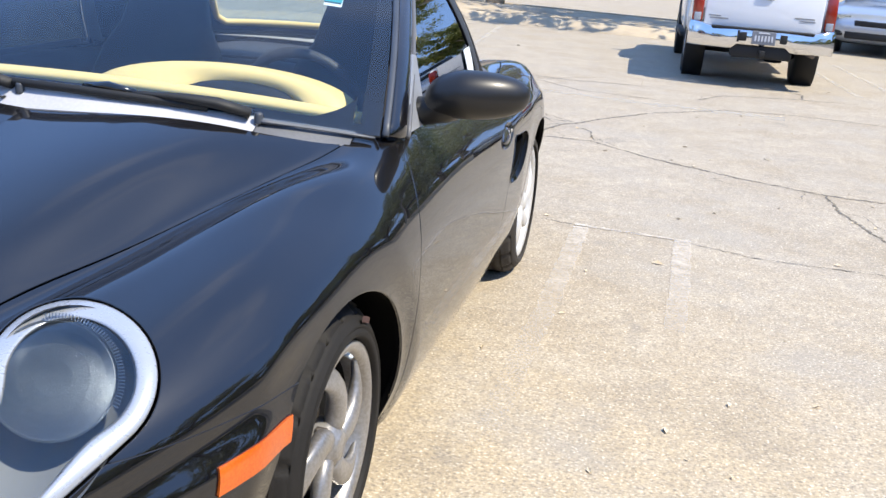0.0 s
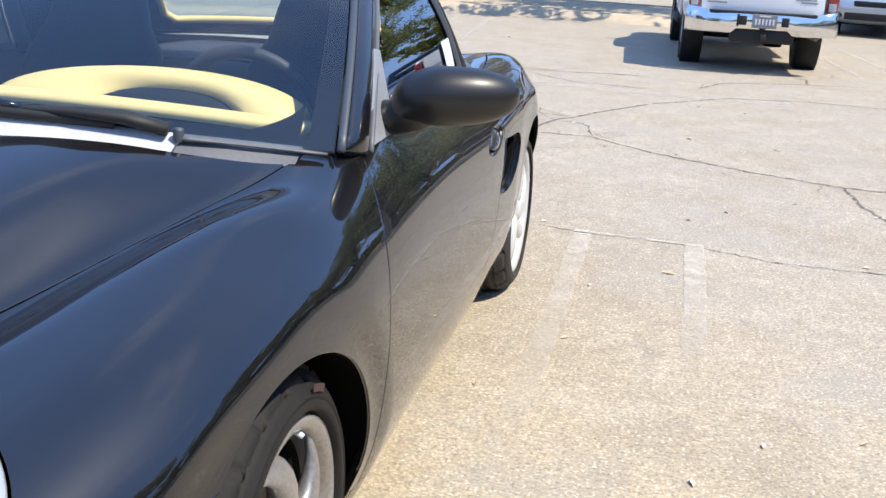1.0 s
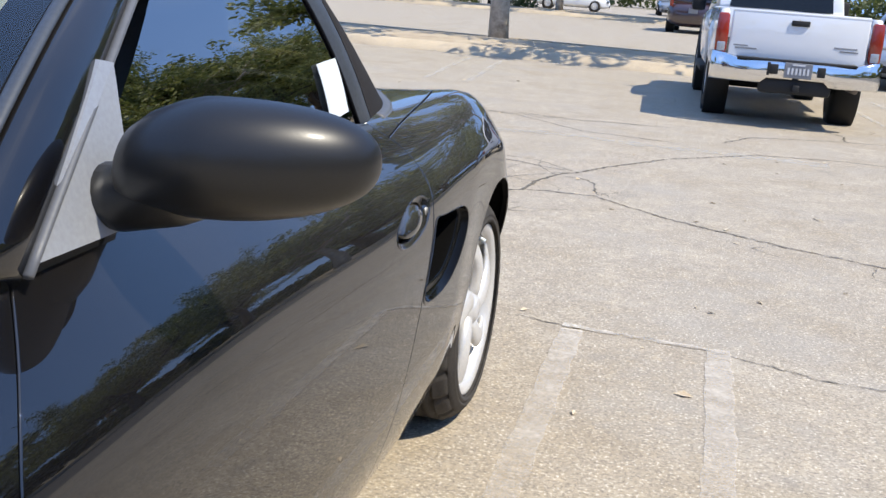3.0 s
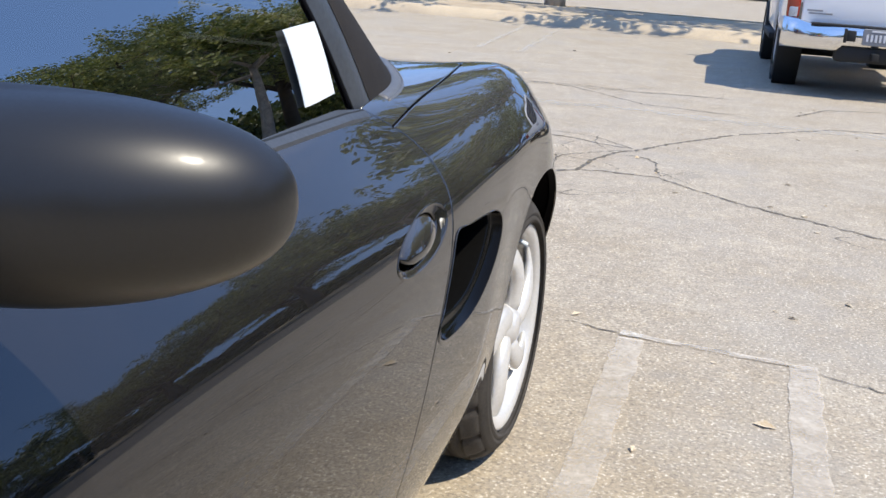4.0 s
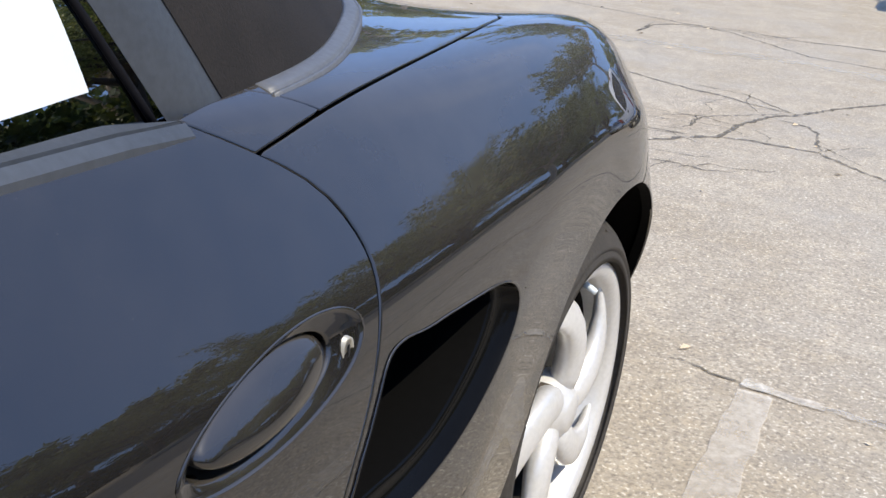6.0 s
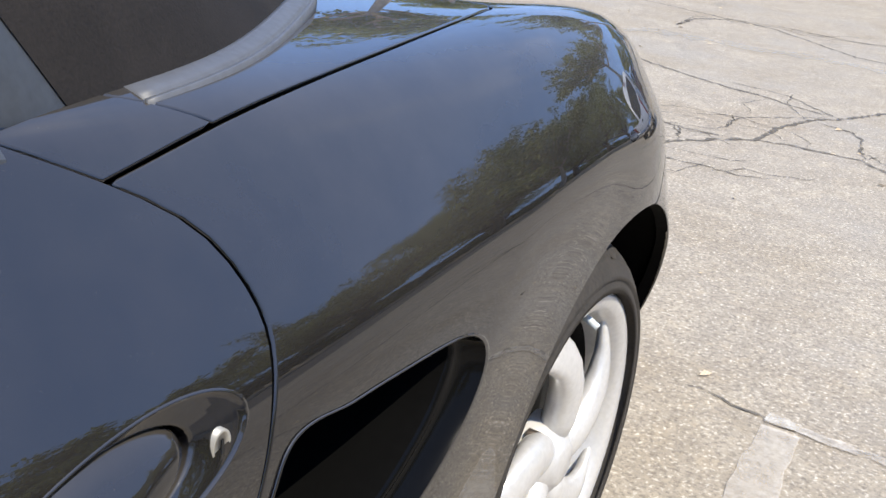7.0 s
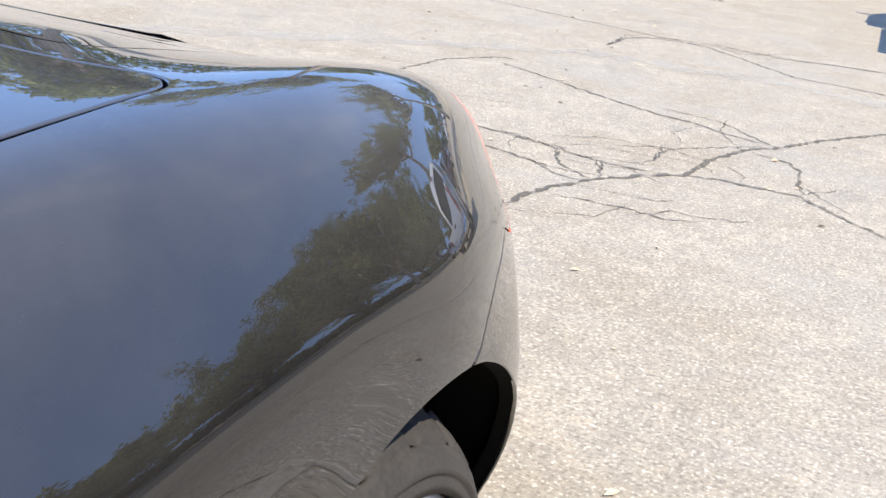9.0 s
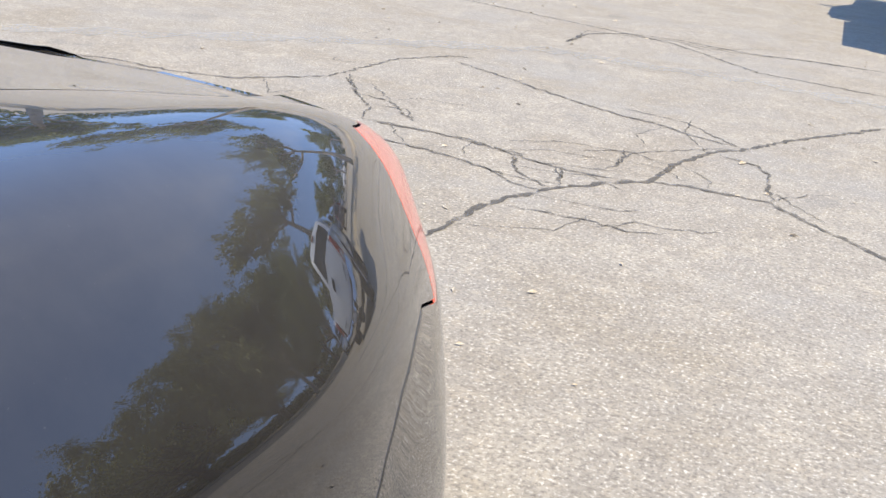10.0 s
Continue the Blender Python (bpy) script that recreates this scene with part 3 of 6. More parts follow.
# ---- arch lips: the turned edge of the wings over the wheels ----
for c in (ARCHF, ARCHR):
    for s in (1, -1):
        rings = []
        for j in range(41):
            a = -0.02 * math.pi + 1.04 * math.pi * j / 40
            y, z = c[0] + c[2] * math.cos(a), c[1] + c[2] * math.sin(a)
            x = surf_x(y, max(z, 0.235))
            o = [(-0.006, 0.004), (-0.0026, 0.0004), (-0.003, -0.002), (-0.006, -0.003), (-0.010, -0.001), (-0.012, 0.004)]
            rings.append([(s * (x + dx), y + dr * math.cos(a), z + dr * math.sin(a)) for dx, dr in o])
        part("arch_lip", *loft(rings, True, True), PAINT, car)

# ---- side intake: a deep dark duct with a rounded mouth ----


def outline(edge, cy, cz, n=56, reach=0.35):
    """Points (y, z) of a closed outline round a centre, where edge(y, z) turns from negative to positive."""
    out = []
    for j in range(n):
        a = 2 * math.pi * j / n
        lo, hi = 0.0, reach
        for _ in range(40):
            mid = (lo + hi) / 2
            if edge(np.float64(cy + mid * math.cos(a)), np.float64(cz + mid * math.sin(a))) < 0:
                lo = mid
            else:
                hi = mid
        out.append((cy + lo * math.cos(a), cz + lo * math.sin(a)))
    return out


rim, hole = outline(intake_edge, *IC, 144), outline(intake_hole, *IC, 144)
for s in (1, -1):
    rings = []
    for k, dx in ((-0.04, 0.0004), (0.05, 0.0022), (0.14, 0.0012), (0.24, -0.005), (0.45, -0.013), (0.70, -0.0165), (0.86, -0.0155), (0.95, -0.019), (1.0, -0.030), (1.0, -0.060)):
        ring = []
        for (y0, z0), (y1, z1) in zip(rim, hole):
            y, z = y0 + (y1 - y0) * k, z0 + (z1 - z0) * k
            ring.append((s * (surf_x(y, z) + dx), y, z))
        rings.append(ring)
    mouth = part("intake_mouth", *loft(rings[:3], True, False), PAINT, car, "gloss black air intake surround")
    part("intake_lip", *loft(rings[2:8], True, False), LIPBLACK, mouth)
    part("intake_funnel", *loft(rings[7:], True, False), DUCT_GAPSHADE, mouth)
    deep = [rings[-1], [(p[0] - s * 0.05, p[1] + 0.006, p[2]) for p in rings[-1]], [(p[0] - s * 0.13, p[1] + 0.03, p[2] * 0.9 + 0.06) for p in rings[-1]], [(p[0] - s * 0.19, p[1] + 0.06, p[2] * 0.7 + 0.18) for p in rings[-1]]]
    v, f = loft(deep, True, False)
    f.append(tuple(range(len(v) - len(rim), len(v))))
    part("duct", v, f, DUCT_GAPSHADE, mouth)
    v, f = tube([(s * 0.850, 1.692, 0.680), (s * 0.835, 1.695, 0.64), (s * 0.830, 1.685, 0.59)], [0.004, 0.007, 0.004], 8)
    part("duct_vane", v, f, GLOSSBLACK, mouth)

# ---- door handles: dished oval, pull flap and lock ----
dish = outline(handle_edge, *HC, 120)
for s in (1, -1):

    def dish_ring(k, dx, cy=HC[0], cz=HC[1], ky=1.0, kz=1.0):
        ring = []
        for y, z in dish:
            yy, zz = cy + (y - HC[0]) * k * ky, cz + (z - HC[1]) * k * kz
            ring.append((s * (surf_x(yy, zz) + dx), yy, zz))
        return ring

    rings = [dish_ring(k, dx) for k, dx in ((1.035, 0.0003), (1.015, 0.0014), (1.0, 0.0010), (0.985, 0.0), (0.95, -0.0005))]
    rings += [dish_ring(k, dx, 1.524, 0.7385, 0.765, 0.80) for k, dx in ((1.03, -0.0022), (1.0, -0.003), (0.985, -0.006), (0.975, -0.016))]
    handle = part("door_handle", *loft(rings, True, False), PAINT, doors[0 if s > 0 else 1])
    v, f = loft([rings[-1], dish_ring(0.95, -0.03, 1.524, 0.7385, 0.765, 0.80)], True, False)
    f.append(tuple(range(len(v) - len(dish), len(v))))
    part("handle_cavity", v, f, DARK, handle)
    rings = [dish_ring(k, dx, 1.525, 0.7425, 0.715, 0.66) for k, dx in ((1.0, -0.014), (0.995, -0.006), (0.96, -0.001), (0.88, 0.0015), (0.5, 0.0030), (0.05, 0.0036))]
    rings = [[(p[0] - s * 0.30 * (p[2] - 0.7425), p[1], p[2]) for p in ring] for ring in rings]
    part("pull_flap", *loft(rings, True, True), PAINT, handle)
    lx = surf_x(1.622, 0.737) - 0.0062
    v, f = lathe([(0.0, 0.0), (0.0050, 0.0), (0.0051, 0.0062), (0.0055, 0.0064), (0.0055, 0.0080), (-0.004, 0.0084)], 20)
    lock = part("lock", [(s * (lx + p[0]), 1.6265 + p[1], 0.738 + p[2] * 1.45) for p in v], f if s > 0 else [g[::-1] for g in f], BRASS, handle, "worn bare-metal key lock")
    bm_part("keyway", box_bm(0.001, 0.0020, 0.010, (s * (lx + 0.0058), 1.6265, 0.738), 0), DARK, handle)

# ---- wheels ----


def wheel(x, y, z, radius, wide, side, rim_r=0.2370, broad=1.0, silver=None, rubber=None):
    silver, rubber = silver or SILVER, rubber or RUBBER
    hub = new("wheel")
    hub.parent = car
    hub.location = (x, y, z)
    k = 1 if side > 0 else -1
    h, r = wide / 2, radius
    prof = [(-h + 0.01, rim_r - 0.004), (-h, rim_r + 0.03), (-h + 0.004, r - 0.05), (-h + 0.022, r - 0.014), (-h + 0.04, r - 0.004)]
    for g in (-0.045, -0.012, 0.022, 0.052):
        q = g * wide / 0.2
        prof += [(q - 0.006, r), (q - 0.0045, r - 0.007), (q + 0.0045, r - 0.007), (q + 0.006, r)]
    prof += [(h - 0.05, r - 0.004), (h - 0.036, r - 0.010), (h - 0.026, r - 0.017), (h - 0.0175, r - 0.0245), (h - 0.018, r - 0.0275), (h - 0.0145, r - 0.0285), (h - 0.008, r - 0.037), (h - 0.003, r - 0.046), (h, r - 0.050), (h - 0.0035, r - 0.053), (h - 0.0035, r - 0.057), (h, r - 0.060), (h - 0.001, r - 0.071), (h - 0.004, rim_r + 0.013), (h - 0.012, rim_r + 0.010), (h - 0.024, rim_r + 0.006), (h - 0.030, rim_r - 0.004)]
    v, f = lathe([(k * a, b) for a, b in prof], 160)
    # shoulder blocks of the tread
    v = [(p[0], p[1] * 0.962, p[2] * 0.962) if i % 8 == 0 and abs(p[0]) > h - 0.055 and math.hypot(p[1], p[2]) > r - 0.026 else p for i, p in enumerate(v)]
    tyre = part("tyre", v, f if k > 0 else [g[::-1] for g in f], rubber, hub, "worn dusty black tyre")
    face = h - 0.012
    prof = [(-h + 0.02, rim_r - 0.002), (-h + 0.03, rim_r - 0.02), (0.0, rim_r - 0.040), (face - 0.050, rim_r - 0.036)]
    v, f = lathe([(k * a, b) for a, b in prof], 72)
    barrel = (v, f if k > 0 else [g[::-1] for g in f])
    prof = [(face - 0.050, rim_r - 0.036), (face - 0.022, rim_r - 0.031), (face - 0.008, rim_r - 0.024), (face - 0.002, rim_r - 0.018), (face, rim_r - 0.012), (face + 0.003, rim_r - 0.004), (face + 0.001, rim_r + 0.003), (face - 0.006, rim_r + 0.004)]
    v, f = lathe([(k * a, b) for a, b in prof], 72)
    rim_ob = part("rim", v, f if k > 0 else [g[::-1] for g in f], silver, hub, "silver painted alloy rim")
    # barrel behind the spokes, near black
    part("rim_barrel", *barrel, BARREL, rim_ob)
    for i in range(5):
        rings = []
        a0 = 2 * math.pi * i / 5 + math.pi / 2
        for rr, wd, th, fx, sw in ((0.03, 0.026, 0.020, face - 0.022, -0.32), (0.055, 0.032, 0.022, face - 0.018, -0.27), (0.085, 0.036, 0.022, face - 0.015, -0.18), (0.115, 0.038, 0.020, face - 0.012, -0.06), (0.145, 0.039, 0.017, face - 0.011, 0.07), (0.172, 0.041, 0.013, face - 0.013, 0.20), (0.193, 0.045, 0.010, face - 0.018, 0.31), (0.209, 0.052, 0.008, face - 0.024, 0.40)):
            a = a0 + sw * k
            d, t = np.array([0, math.cos(a), math.sin(a)]), np.array([0, -math.sin(a), math.cos(a)])
            rings.append([tuple(d * rr * rim_r / 0.230 + t * p * broad + np.array([k * (fx + q), 0, 0])) for p, q in rounded(wd * 0.86, th, 20, 2.3)])
        part("spoke", *loft(rings), silver, rim_ob)
    v, f = lathe([(k * a, b) for a, b in ((face - 0.050, 0.060), (face - 0.022, 0.057), (face - 0.010, 0.050), (face - 0.003, 0.042), (face + 0.001, 0.034), (face + 0.004, 0.032), (face + 0.007, 0.026), (face + 0.008, 0.0))], 40)
    part("hub_cap", v, f, silver, rim_ob)
    for i in range(5):
        a = 2 * math.pi * (i + 0.5) / 5 + math.pi / 2
        v, f = lathe([(k * q, b) for q, b in ((face - 0.04, 0.010), (face - 0.017, 0.0095), (face - 0.015, 0.007), (face - 0.019, 0.0))], 12)
        part("bolt", [(p[0], p[1] + 0.056 * math.cos(a), p[2] + 0.056 * math.sin(a)) for p in v], f, STEEL, rim_ob)
    v, f = lathe([(k * q, b) for q, b in ((-0.01, 0.0), (-0.01, 0.15), (0.012, 0.15), (0.012, 0.0))], 40)
    part("brake_disc", v, f, STEEL, hub)
    bm_part("caliper", box_bm(0.06, 0.07, 0.15, (k * 0.01, 0.125, 0.02), 0.015), DARK, hub)
    v, f = tube([(k * (face - 0.026), 0.077, 0.184), (k * (face - 0.004), 0.073, 0.176)], [0.0060, 0.0050], 10)
    part("valve", v, f, PAPER, rim_ob)
    return hub


# the front wheels take a darker silver than the rear ones
front_wheel = wheel(0.730, 0.0, 0.312, 0.312, 0.205, 1, 0.2250, 1.0, DARKERSILVER, BLACKRUBBER)
wheel(-0.730, 0.0, 0.312, 0.312, 0.205, -1, 0.2250, 1.0, DARKERSILVER, BLACKRUBBER)
wheel(0.726, 2.370, 0.312, 0.314, 0.245, 1, 0.2370, 1.06)
wheel(-0.726, 2.370, 0.312, 0.314, 0.245, -1, 0.2370, 1.06)
mark = []
for j in range(7):
    a = math.radians(62 + 2.0 * j)
    mark.append([(0.730 + 0.1035, 0.0 + r * math.cos(a), 0.312 + r * math.sin(a)) for r in (0.270, 0.284)])
part("tyre_mark", *loft([[*r] for r in mark], False, False), REDMARK, front_wheel, "faded red tyre mark", place=Matrix.Translation((-0.730, 0, -0.312)))


# ---- lamps set into the front ----


def set_in(name, tests, mat, parent, span, lift, label="", lip=0.006, sides=(1, -1)):
    """A piece that follows the body's surface, lifted off it or sunk in it."""
    v, nrm, faces, edges = clip_panel(tests, span)
    v = v + nrm * lift
    k, extra = {}, []
    for a, b in edges:
        for i in (a, b):
            if i not in k:
                k[i] = len(v) + len(extra)
                extra += [v[i], v[i] - nrm[i] * lip]
    faces = faces + [(k[b], k[a], k[a] + 1, k[b] + 1) for a, b in edges]
    v = np.concatenate([v, extra])
    return [part(name, v * np.array([s, 1, 1]), faces if s > 0 else [f[::-1] for f in faces], mat, parent if not isinstance(parent, list) else parent[0 if s > 0 else 1], label) for s in sides]


# the lamp's own bowed surface: outline met with the body, then a dome
flat = GRID.reshape(-1, 3) - np.array(LAMP_O)
GU, GW, GH = flat @ np.array(LAMP_U), flat @ np.array(LAMP_W), flat @ np.array(LAMP_N)


def skin_height(u, w):
    d = (GU - u) ** 2 + (GW - w) ** 2 + np.where(GH < -0.25, 9.0, 0.0)
    i = np.argsort(d)[:6]
    k = 1 / (d[i] + 1e-6)
    return float((GH[i] * k).sum() / k.sum())


def lamp_outline(n=72):
    out = []
    c = TAIL * 0.25
    for j in range(n):
        a = 2 * math.pi * j / n
        lo, hi = 0.0, 0.5
        for _ in range(40):
            mid = (lo + hi) / 2
            p = LAMP_O + LAMP_U * (c.x + mid * math.cos(a)) + LAMP_W * (c.y + mid * math.sin(a))
            if head_edge(np.float64(p.x), np.float64(p.y), np.float64(p.z)) < -0.004:
                lo = mid
            else:
                hi = mid
        out.append((c.x + lo * math.cos(a), c.y + lo * math.sin(a), lo))
    return out


rimpts = lamp_outline()
cu, cw = TAIL * 0.25
h0 = [skin_height(u, w) for u, w, _ in rimpts]
h0 = [sum(h0[(j + q) % 72] for q in (-2, -1, 0, 1, 2)) / 5 for j in range(72)]
BAND = 0.036
hb = [skin_height(cu + (u - cu) * (r - BAND) / r, cw + (w - cw) * (r - BAND) / r) for u, w, r in rimpts]
hb = [sum(hb[(j + q) % 72] for q in (-2, -1, 0, 1, 2)) / 5 for j in range(72)]
hc = sum(hb) / 72 + 0.016


def lamp_ring(inset, drop=0.0):
    """The lamp's rim moved inward: first along the wing, then up the bow of the lens."""
    ring = []
    for (u, w, r), h, g in zip(rimpts, h0, hb):
        k, k0 = (r - inset) / r, (r - BAND) / r
        q = min(1.0, k / k0) ** 2
        z = h + (g - h) * inset / BAND if inset < BAND else g * q + hc * (1 - q)
        ring.append((cu + (u - cu) * k, cw + (w - cw) * k, z + drop))
    return ring


LEVEL = np.linalg.lstsq(np.array([(1, cu + (u - cu) * (r - BAND) / r, cw + (w - cw) * (r - BAND) / r) for u, w, r in rimpts]), np.array(hb), rcond=None)[0]


def lamp_world(v, f, s):
    out = [LAMP_O + LAMP_U * p[0] + LAMP_W * p[1] + LAMP_N * p[2] for p in v]
    return [(s * p.x, p.y, p.z) for p in out], (f if s > 0 else [g[::-1] for g in f])


head = []
for s in (1, -1):
    v, f = loft([lamp_ring(0.0, -0.02), lamp_ring(0.0, -0.001), lamp_ring(0.003, 0.002), lamp_ring(0.010, 0.004), lamp_ring(0.020, 0.005), lamp_ring(0.029, 0.0035), lamp_ring(0.033, 0.001), lamp_ring(0.035, -0.004), lamp_ring(0.036, -0.03)], True, False)
    h = part("headlight", *lamp_world(v, f, s), BEZEL, car, "egg-shaped headlight with silver surround")
    head.append(h)
    rr = [lamp_ring(0.0365, -0.003), lamp_ring(0.044, 0.0), lamp_ring(0.060, 0.0), lamp_ring(0.075, 0.0), lamp_ring(0.095, 0.0)]
    v, f = loft(rr, True, False)
    f.append(tuple(range(len(v) - 72, len(v))))
    ln = part("lens", *lamp_world(v, f, s), CLEARLENS, h, "clear lens with fine ribs")
    ln.visible_shadow = False
for s in (1, -1):
    m = Matrix(((LAMP_U.x, LAMP_W.x, LAMP_N.x, LAMP_O.x), (LAMP_U.y, LAMP_W.y, LAMP_N.y, LAMP_O.y), (LAMP_U.z, LAMP_W.z, LAMP_N.z, LAMP_O.z), (0, 0, 0, 1)))

    def lampset(v, f):
        out = [m @ Vector((p[0], p[1], p[2] + LEVEL[0] + LEVEL[1] * p[0] + LEVEL[2] * p[1])) for p in v]
        return [(s * p.x, p.y, p.z) for p in out], (f if s > 0 else [g[::-1] for g in f])

    h = head[0 if s > 0 else 1]
    rings = []
    for depth, k in ((-0.020, 1.0), (-0.050, 0.97), (-0.10, 0.80), (-0.13, 0.4), (-0.135, 0.02)):
        rings.append([((0.118 * math.cos(a) - (0.10 if math.sin(a) < 0 else 0) * -math.sin(a) * 1.0) * k, (0.118 if math.sin(a) > 0 else 0.24) * k * math.sin(a), depth) for a in [2 * math.pi * j / 40 for j in range(40)]])
    part("lamp_bucket", *lampset(*loft(rings, True, False)), DUSTY, h, "smoky grey lamp housing")
    prof = [(-0.092, 0.0), (-0.090, 0.03), (-0.076, 0.058), (-0.050, 0.080), (-0.027, 0.091), (-0.021, 0.094), (-0.027, 0.098)]
    v, f = lathe(prof, 48, "z")
    part("reflector", *lampset([(p[0] - 0.028, p[1] - 0.003, p[2]) for p in v], f), REFLECT, h, "bright round fluted reflector")
    bars = []
    for j in range(44):
        a = math.radians(-30 + 2.9 * j)
        q = []
        for r, w in ((0.098, -0.0010), (0.098, 0.0010), (0.108, 0.0012), (0.108, -0.0012)):
            q.append((-0.028 + r * math.cos(a) - w * math.sin(a), -0.003 + r * math.sin(a) + w * math.cos(a), -0.017))
        q2 = [(p[0], p[1], p[2] + 0.005) for p in q]
        bars.append(([*q, *q2], [(0, 1, 2, 3)[::-1], (4, 5, 6, 7), (0, 1, 5, 4), (1, 2, 6, 5), (2, 3, 7, 6), (3, 0, 4, 7)]))
    part("lens_ribs", *lampset(*merged(*bars)), REFLECT, h)
marker = set_in("side_marker", [
    lambda x, y, z, v: y + 0.507 - 0.25 * (z - 0.49),
    lambda x, y, z, v: -0.318 + 0.3 * (z - 0.50) - y,
    lambda x, y, z, v: 0.0225 - np.abs(z - (0.500 + 0.09 * (y + 0.41))),
], AMBER, car, (-1, 0), 0.005, "amber side marker lamp")


# ---- windscreen, pillars, side windows, canvas top ----
def lerp(a, b, t):
    return tuple(p + (q - p) * t for p, q in zip(a, b))


def screen_point(s, t):
    """Windscreen: s across from -1 to 1, t up from the cowl to the header."""
    base = (0.762 * s, float(screen_y(0.762 * s)) + 0.005, 0.908 + 0.060 * (1 - s * s))
    top = (0.600 * s, 0.985 - 0.10 * (1 - s * s), 1.238 + 0.030 * (1 - s * s))
    p = lerp(base, top, t)
    b = 0.022 * math.sin(math.pi * t)
    return (p[0] * (1 + 0.02 * math.sin(math.pi * t)), p[1] - b, p[2] + b * 0.9)


def patch(fn, s0, s1, t0, t1, ns, nt):
    rings = [[fn(s0 + (s1 - s0) * i / ns, t0 + (t1 - t0) * j / nt) for j in range(nt + 1)] for i in range(ns + 1)]
    return loft(rings, False, False)


screen = part("windscreen", *patch(screen_point, -0.985, 0.985, 0.0, 1.0, 48, 20), SCREEN, car, "tinted curved windscreen")
screen.visible_shadow = False


def inside(p, d=0.004):
    return (p[0], p[1] + d, p[2] - d)


frit = []
for s0, s1, t0, t1, ns, nt in ((-0.985, 0.985, 0.0, 0.055, 48, 2), (-0.985, 0.985, 0.93, 1.0, 48, 2), (0.925, 0.985, 0.055, 0.93, 3, 16), (-0.985, -0.925, 0.055, 0.93, 3, 16)):
    frit.append(patch(lambda a, b: inside(screen_point(a, b)), s0, s1, t0, t1, ns, nt))
for s in (1, -1):
    frit.append(patch(lambda a, b: inside(screen_point(s * (0.905 - 0.12 * a * (1 - b) ** 2), 0.05 + 0.16 * b), 0.0055), 0, 1, 0, 1, 6, 6))
part("black_border", *merged(*frit), FRIT, screen)
for s in (1, -1):
    inner_e = [screen_point(s * 1.0, t) for t in np.linspace(0.0, 1.0, 17)]
    outer_e = [lerp((s * 0.790, 0.510, 0.893), (s * 0.632, 1.035, 1.238), t) for t in np.linspace(0.0, 1.0, 17)]
    rings = []
    for i, (p, q) in enumerate(zip(inner_e, outer_e)):
        bow = 0.010 * math.sin(math.pi * i / 16)
        q = (q[0] + s * bow, q[1] - bow, q[2] + bow)
        at = [lerp(p, q, k) for k in (0.04, 0.15, 0.35, 0.6, 0.82, 0.95)]
        lift = (0.002, 0.010, 0.0155, 0.0155, 0.010, 0.001)
        ring = [(a[0] + s * h * 0.75, a[1] - h * 0.35, a[2] + h * 0.65) for a, h in zip(at, lift)]
        ring += [(q[0] - s * 0.012, q[1] + 0.004, q[2] - 0.012), (p[0] - s * 0.008, p[1] + 0.022, p[2] - 0.018)]
        rings.append(ring)
    pillar = part("windscreen_pillar", *loft(rings), PAINT, car)
    part("pillar_trim", *tube([(p[0] + s * 0.001, p[1] - 0.003, p[2] + 0.003) for p in inner_e], 0.0085, 10, 0.55), TRIM, pillar, "grey rubber glazing trim")
    part("pillar_seal", *tube([(r[5][0] + s * 0.003, r[5][1] + 0.003, r[5][2]) for r in rings], 0.0062, 8, 0.7), SEAL, pillar, "pale grey door seal")
v, f = tube([screen_point(s, 1.0) for s in np.linspace(-1, 1, 25)], 0.024, 12, 0.8)
part("screen_header", [(p[0], p[1] + 0.02, p[2]) for p in v], f, PAINT, car)


def window_point(a, t):
    """Side window: a from front to rear, t from the belt to the roof rail."""
    lo = lerp((0.772, 0.585, 0.900), (0.744, 1.572, 0.903), a)
    hi = lerp((0.625, 1.03, 1.232), (0.628, 1.365, 1.222), a)
    p = lerp(lo, hi, t)
    return (p[0] + 0.022 * math.sin(math.pi * t * 0.9), p[1], p[2])


def strip_point(a, t):
    lo = lerp((0.744, 1.574, 0.900), (0.740, 1.648, 0.900), a)
    hi = lerp((0.628, 1.367, 1.226), (0.632, 1.425, 1.226), a)
    p = lerp(lo, hi, t)
    return (p[0] + 0.022 * math.sin(math.pi * t * 0.9) + 0.006 * math.sin(math.pi * a), p[1], p[2])


BASE_S = [0.742, 0.728, 0.700, 0.645, 0.555, 0.42, 0.25, 0.0]
BASE_Y = [1.640, 1.750, 1.848, 1.965, 2.105, 2.195, 2.235, 2.25]
base_x, base_y = spline(np.linspace(0, 1, 8), BASE_S), spline(np.linspace(0, 1, 8), BASE_Y)


def top_point(s, t):
    """Canvas top behind the doors: s from the side to the middle, t from the deck to the roof."""
    lo = (float(base_x(s)), float(base_y(s)), 0.905 + 0.03 * s)
    hi = (0.632 * (1 - s**1.5), 1.425 + 0.19 * s, 1.226 + 0.055 * s)
    p = lerp(lo, hi, t)
    b = math.sin(math.pi * t)
    return (p[0] + 0.022 * math.sin(math.pi * t * 0.9) * (1 - s), p[1] + 0.05 * b * s - 0.05 * b * s * (1 - s), p[2] + 0.045 * s**0.6 * b)


def roof_point(s, t):
    """Canvas roof: s from the side to the middle, t from header to the rear bow."""
    x = (0.612 + 0.02 * t) * (1 - s**1.5)
    return (x, 1.0 - 0.10 * s * (1 - t) + t * (0.425 + 0.19 * s), 1.236 + 0.05 * s * (0.8 + 0.2 * t) + 0.018 * math.sin(math.pi * t) - 0.01 * t)


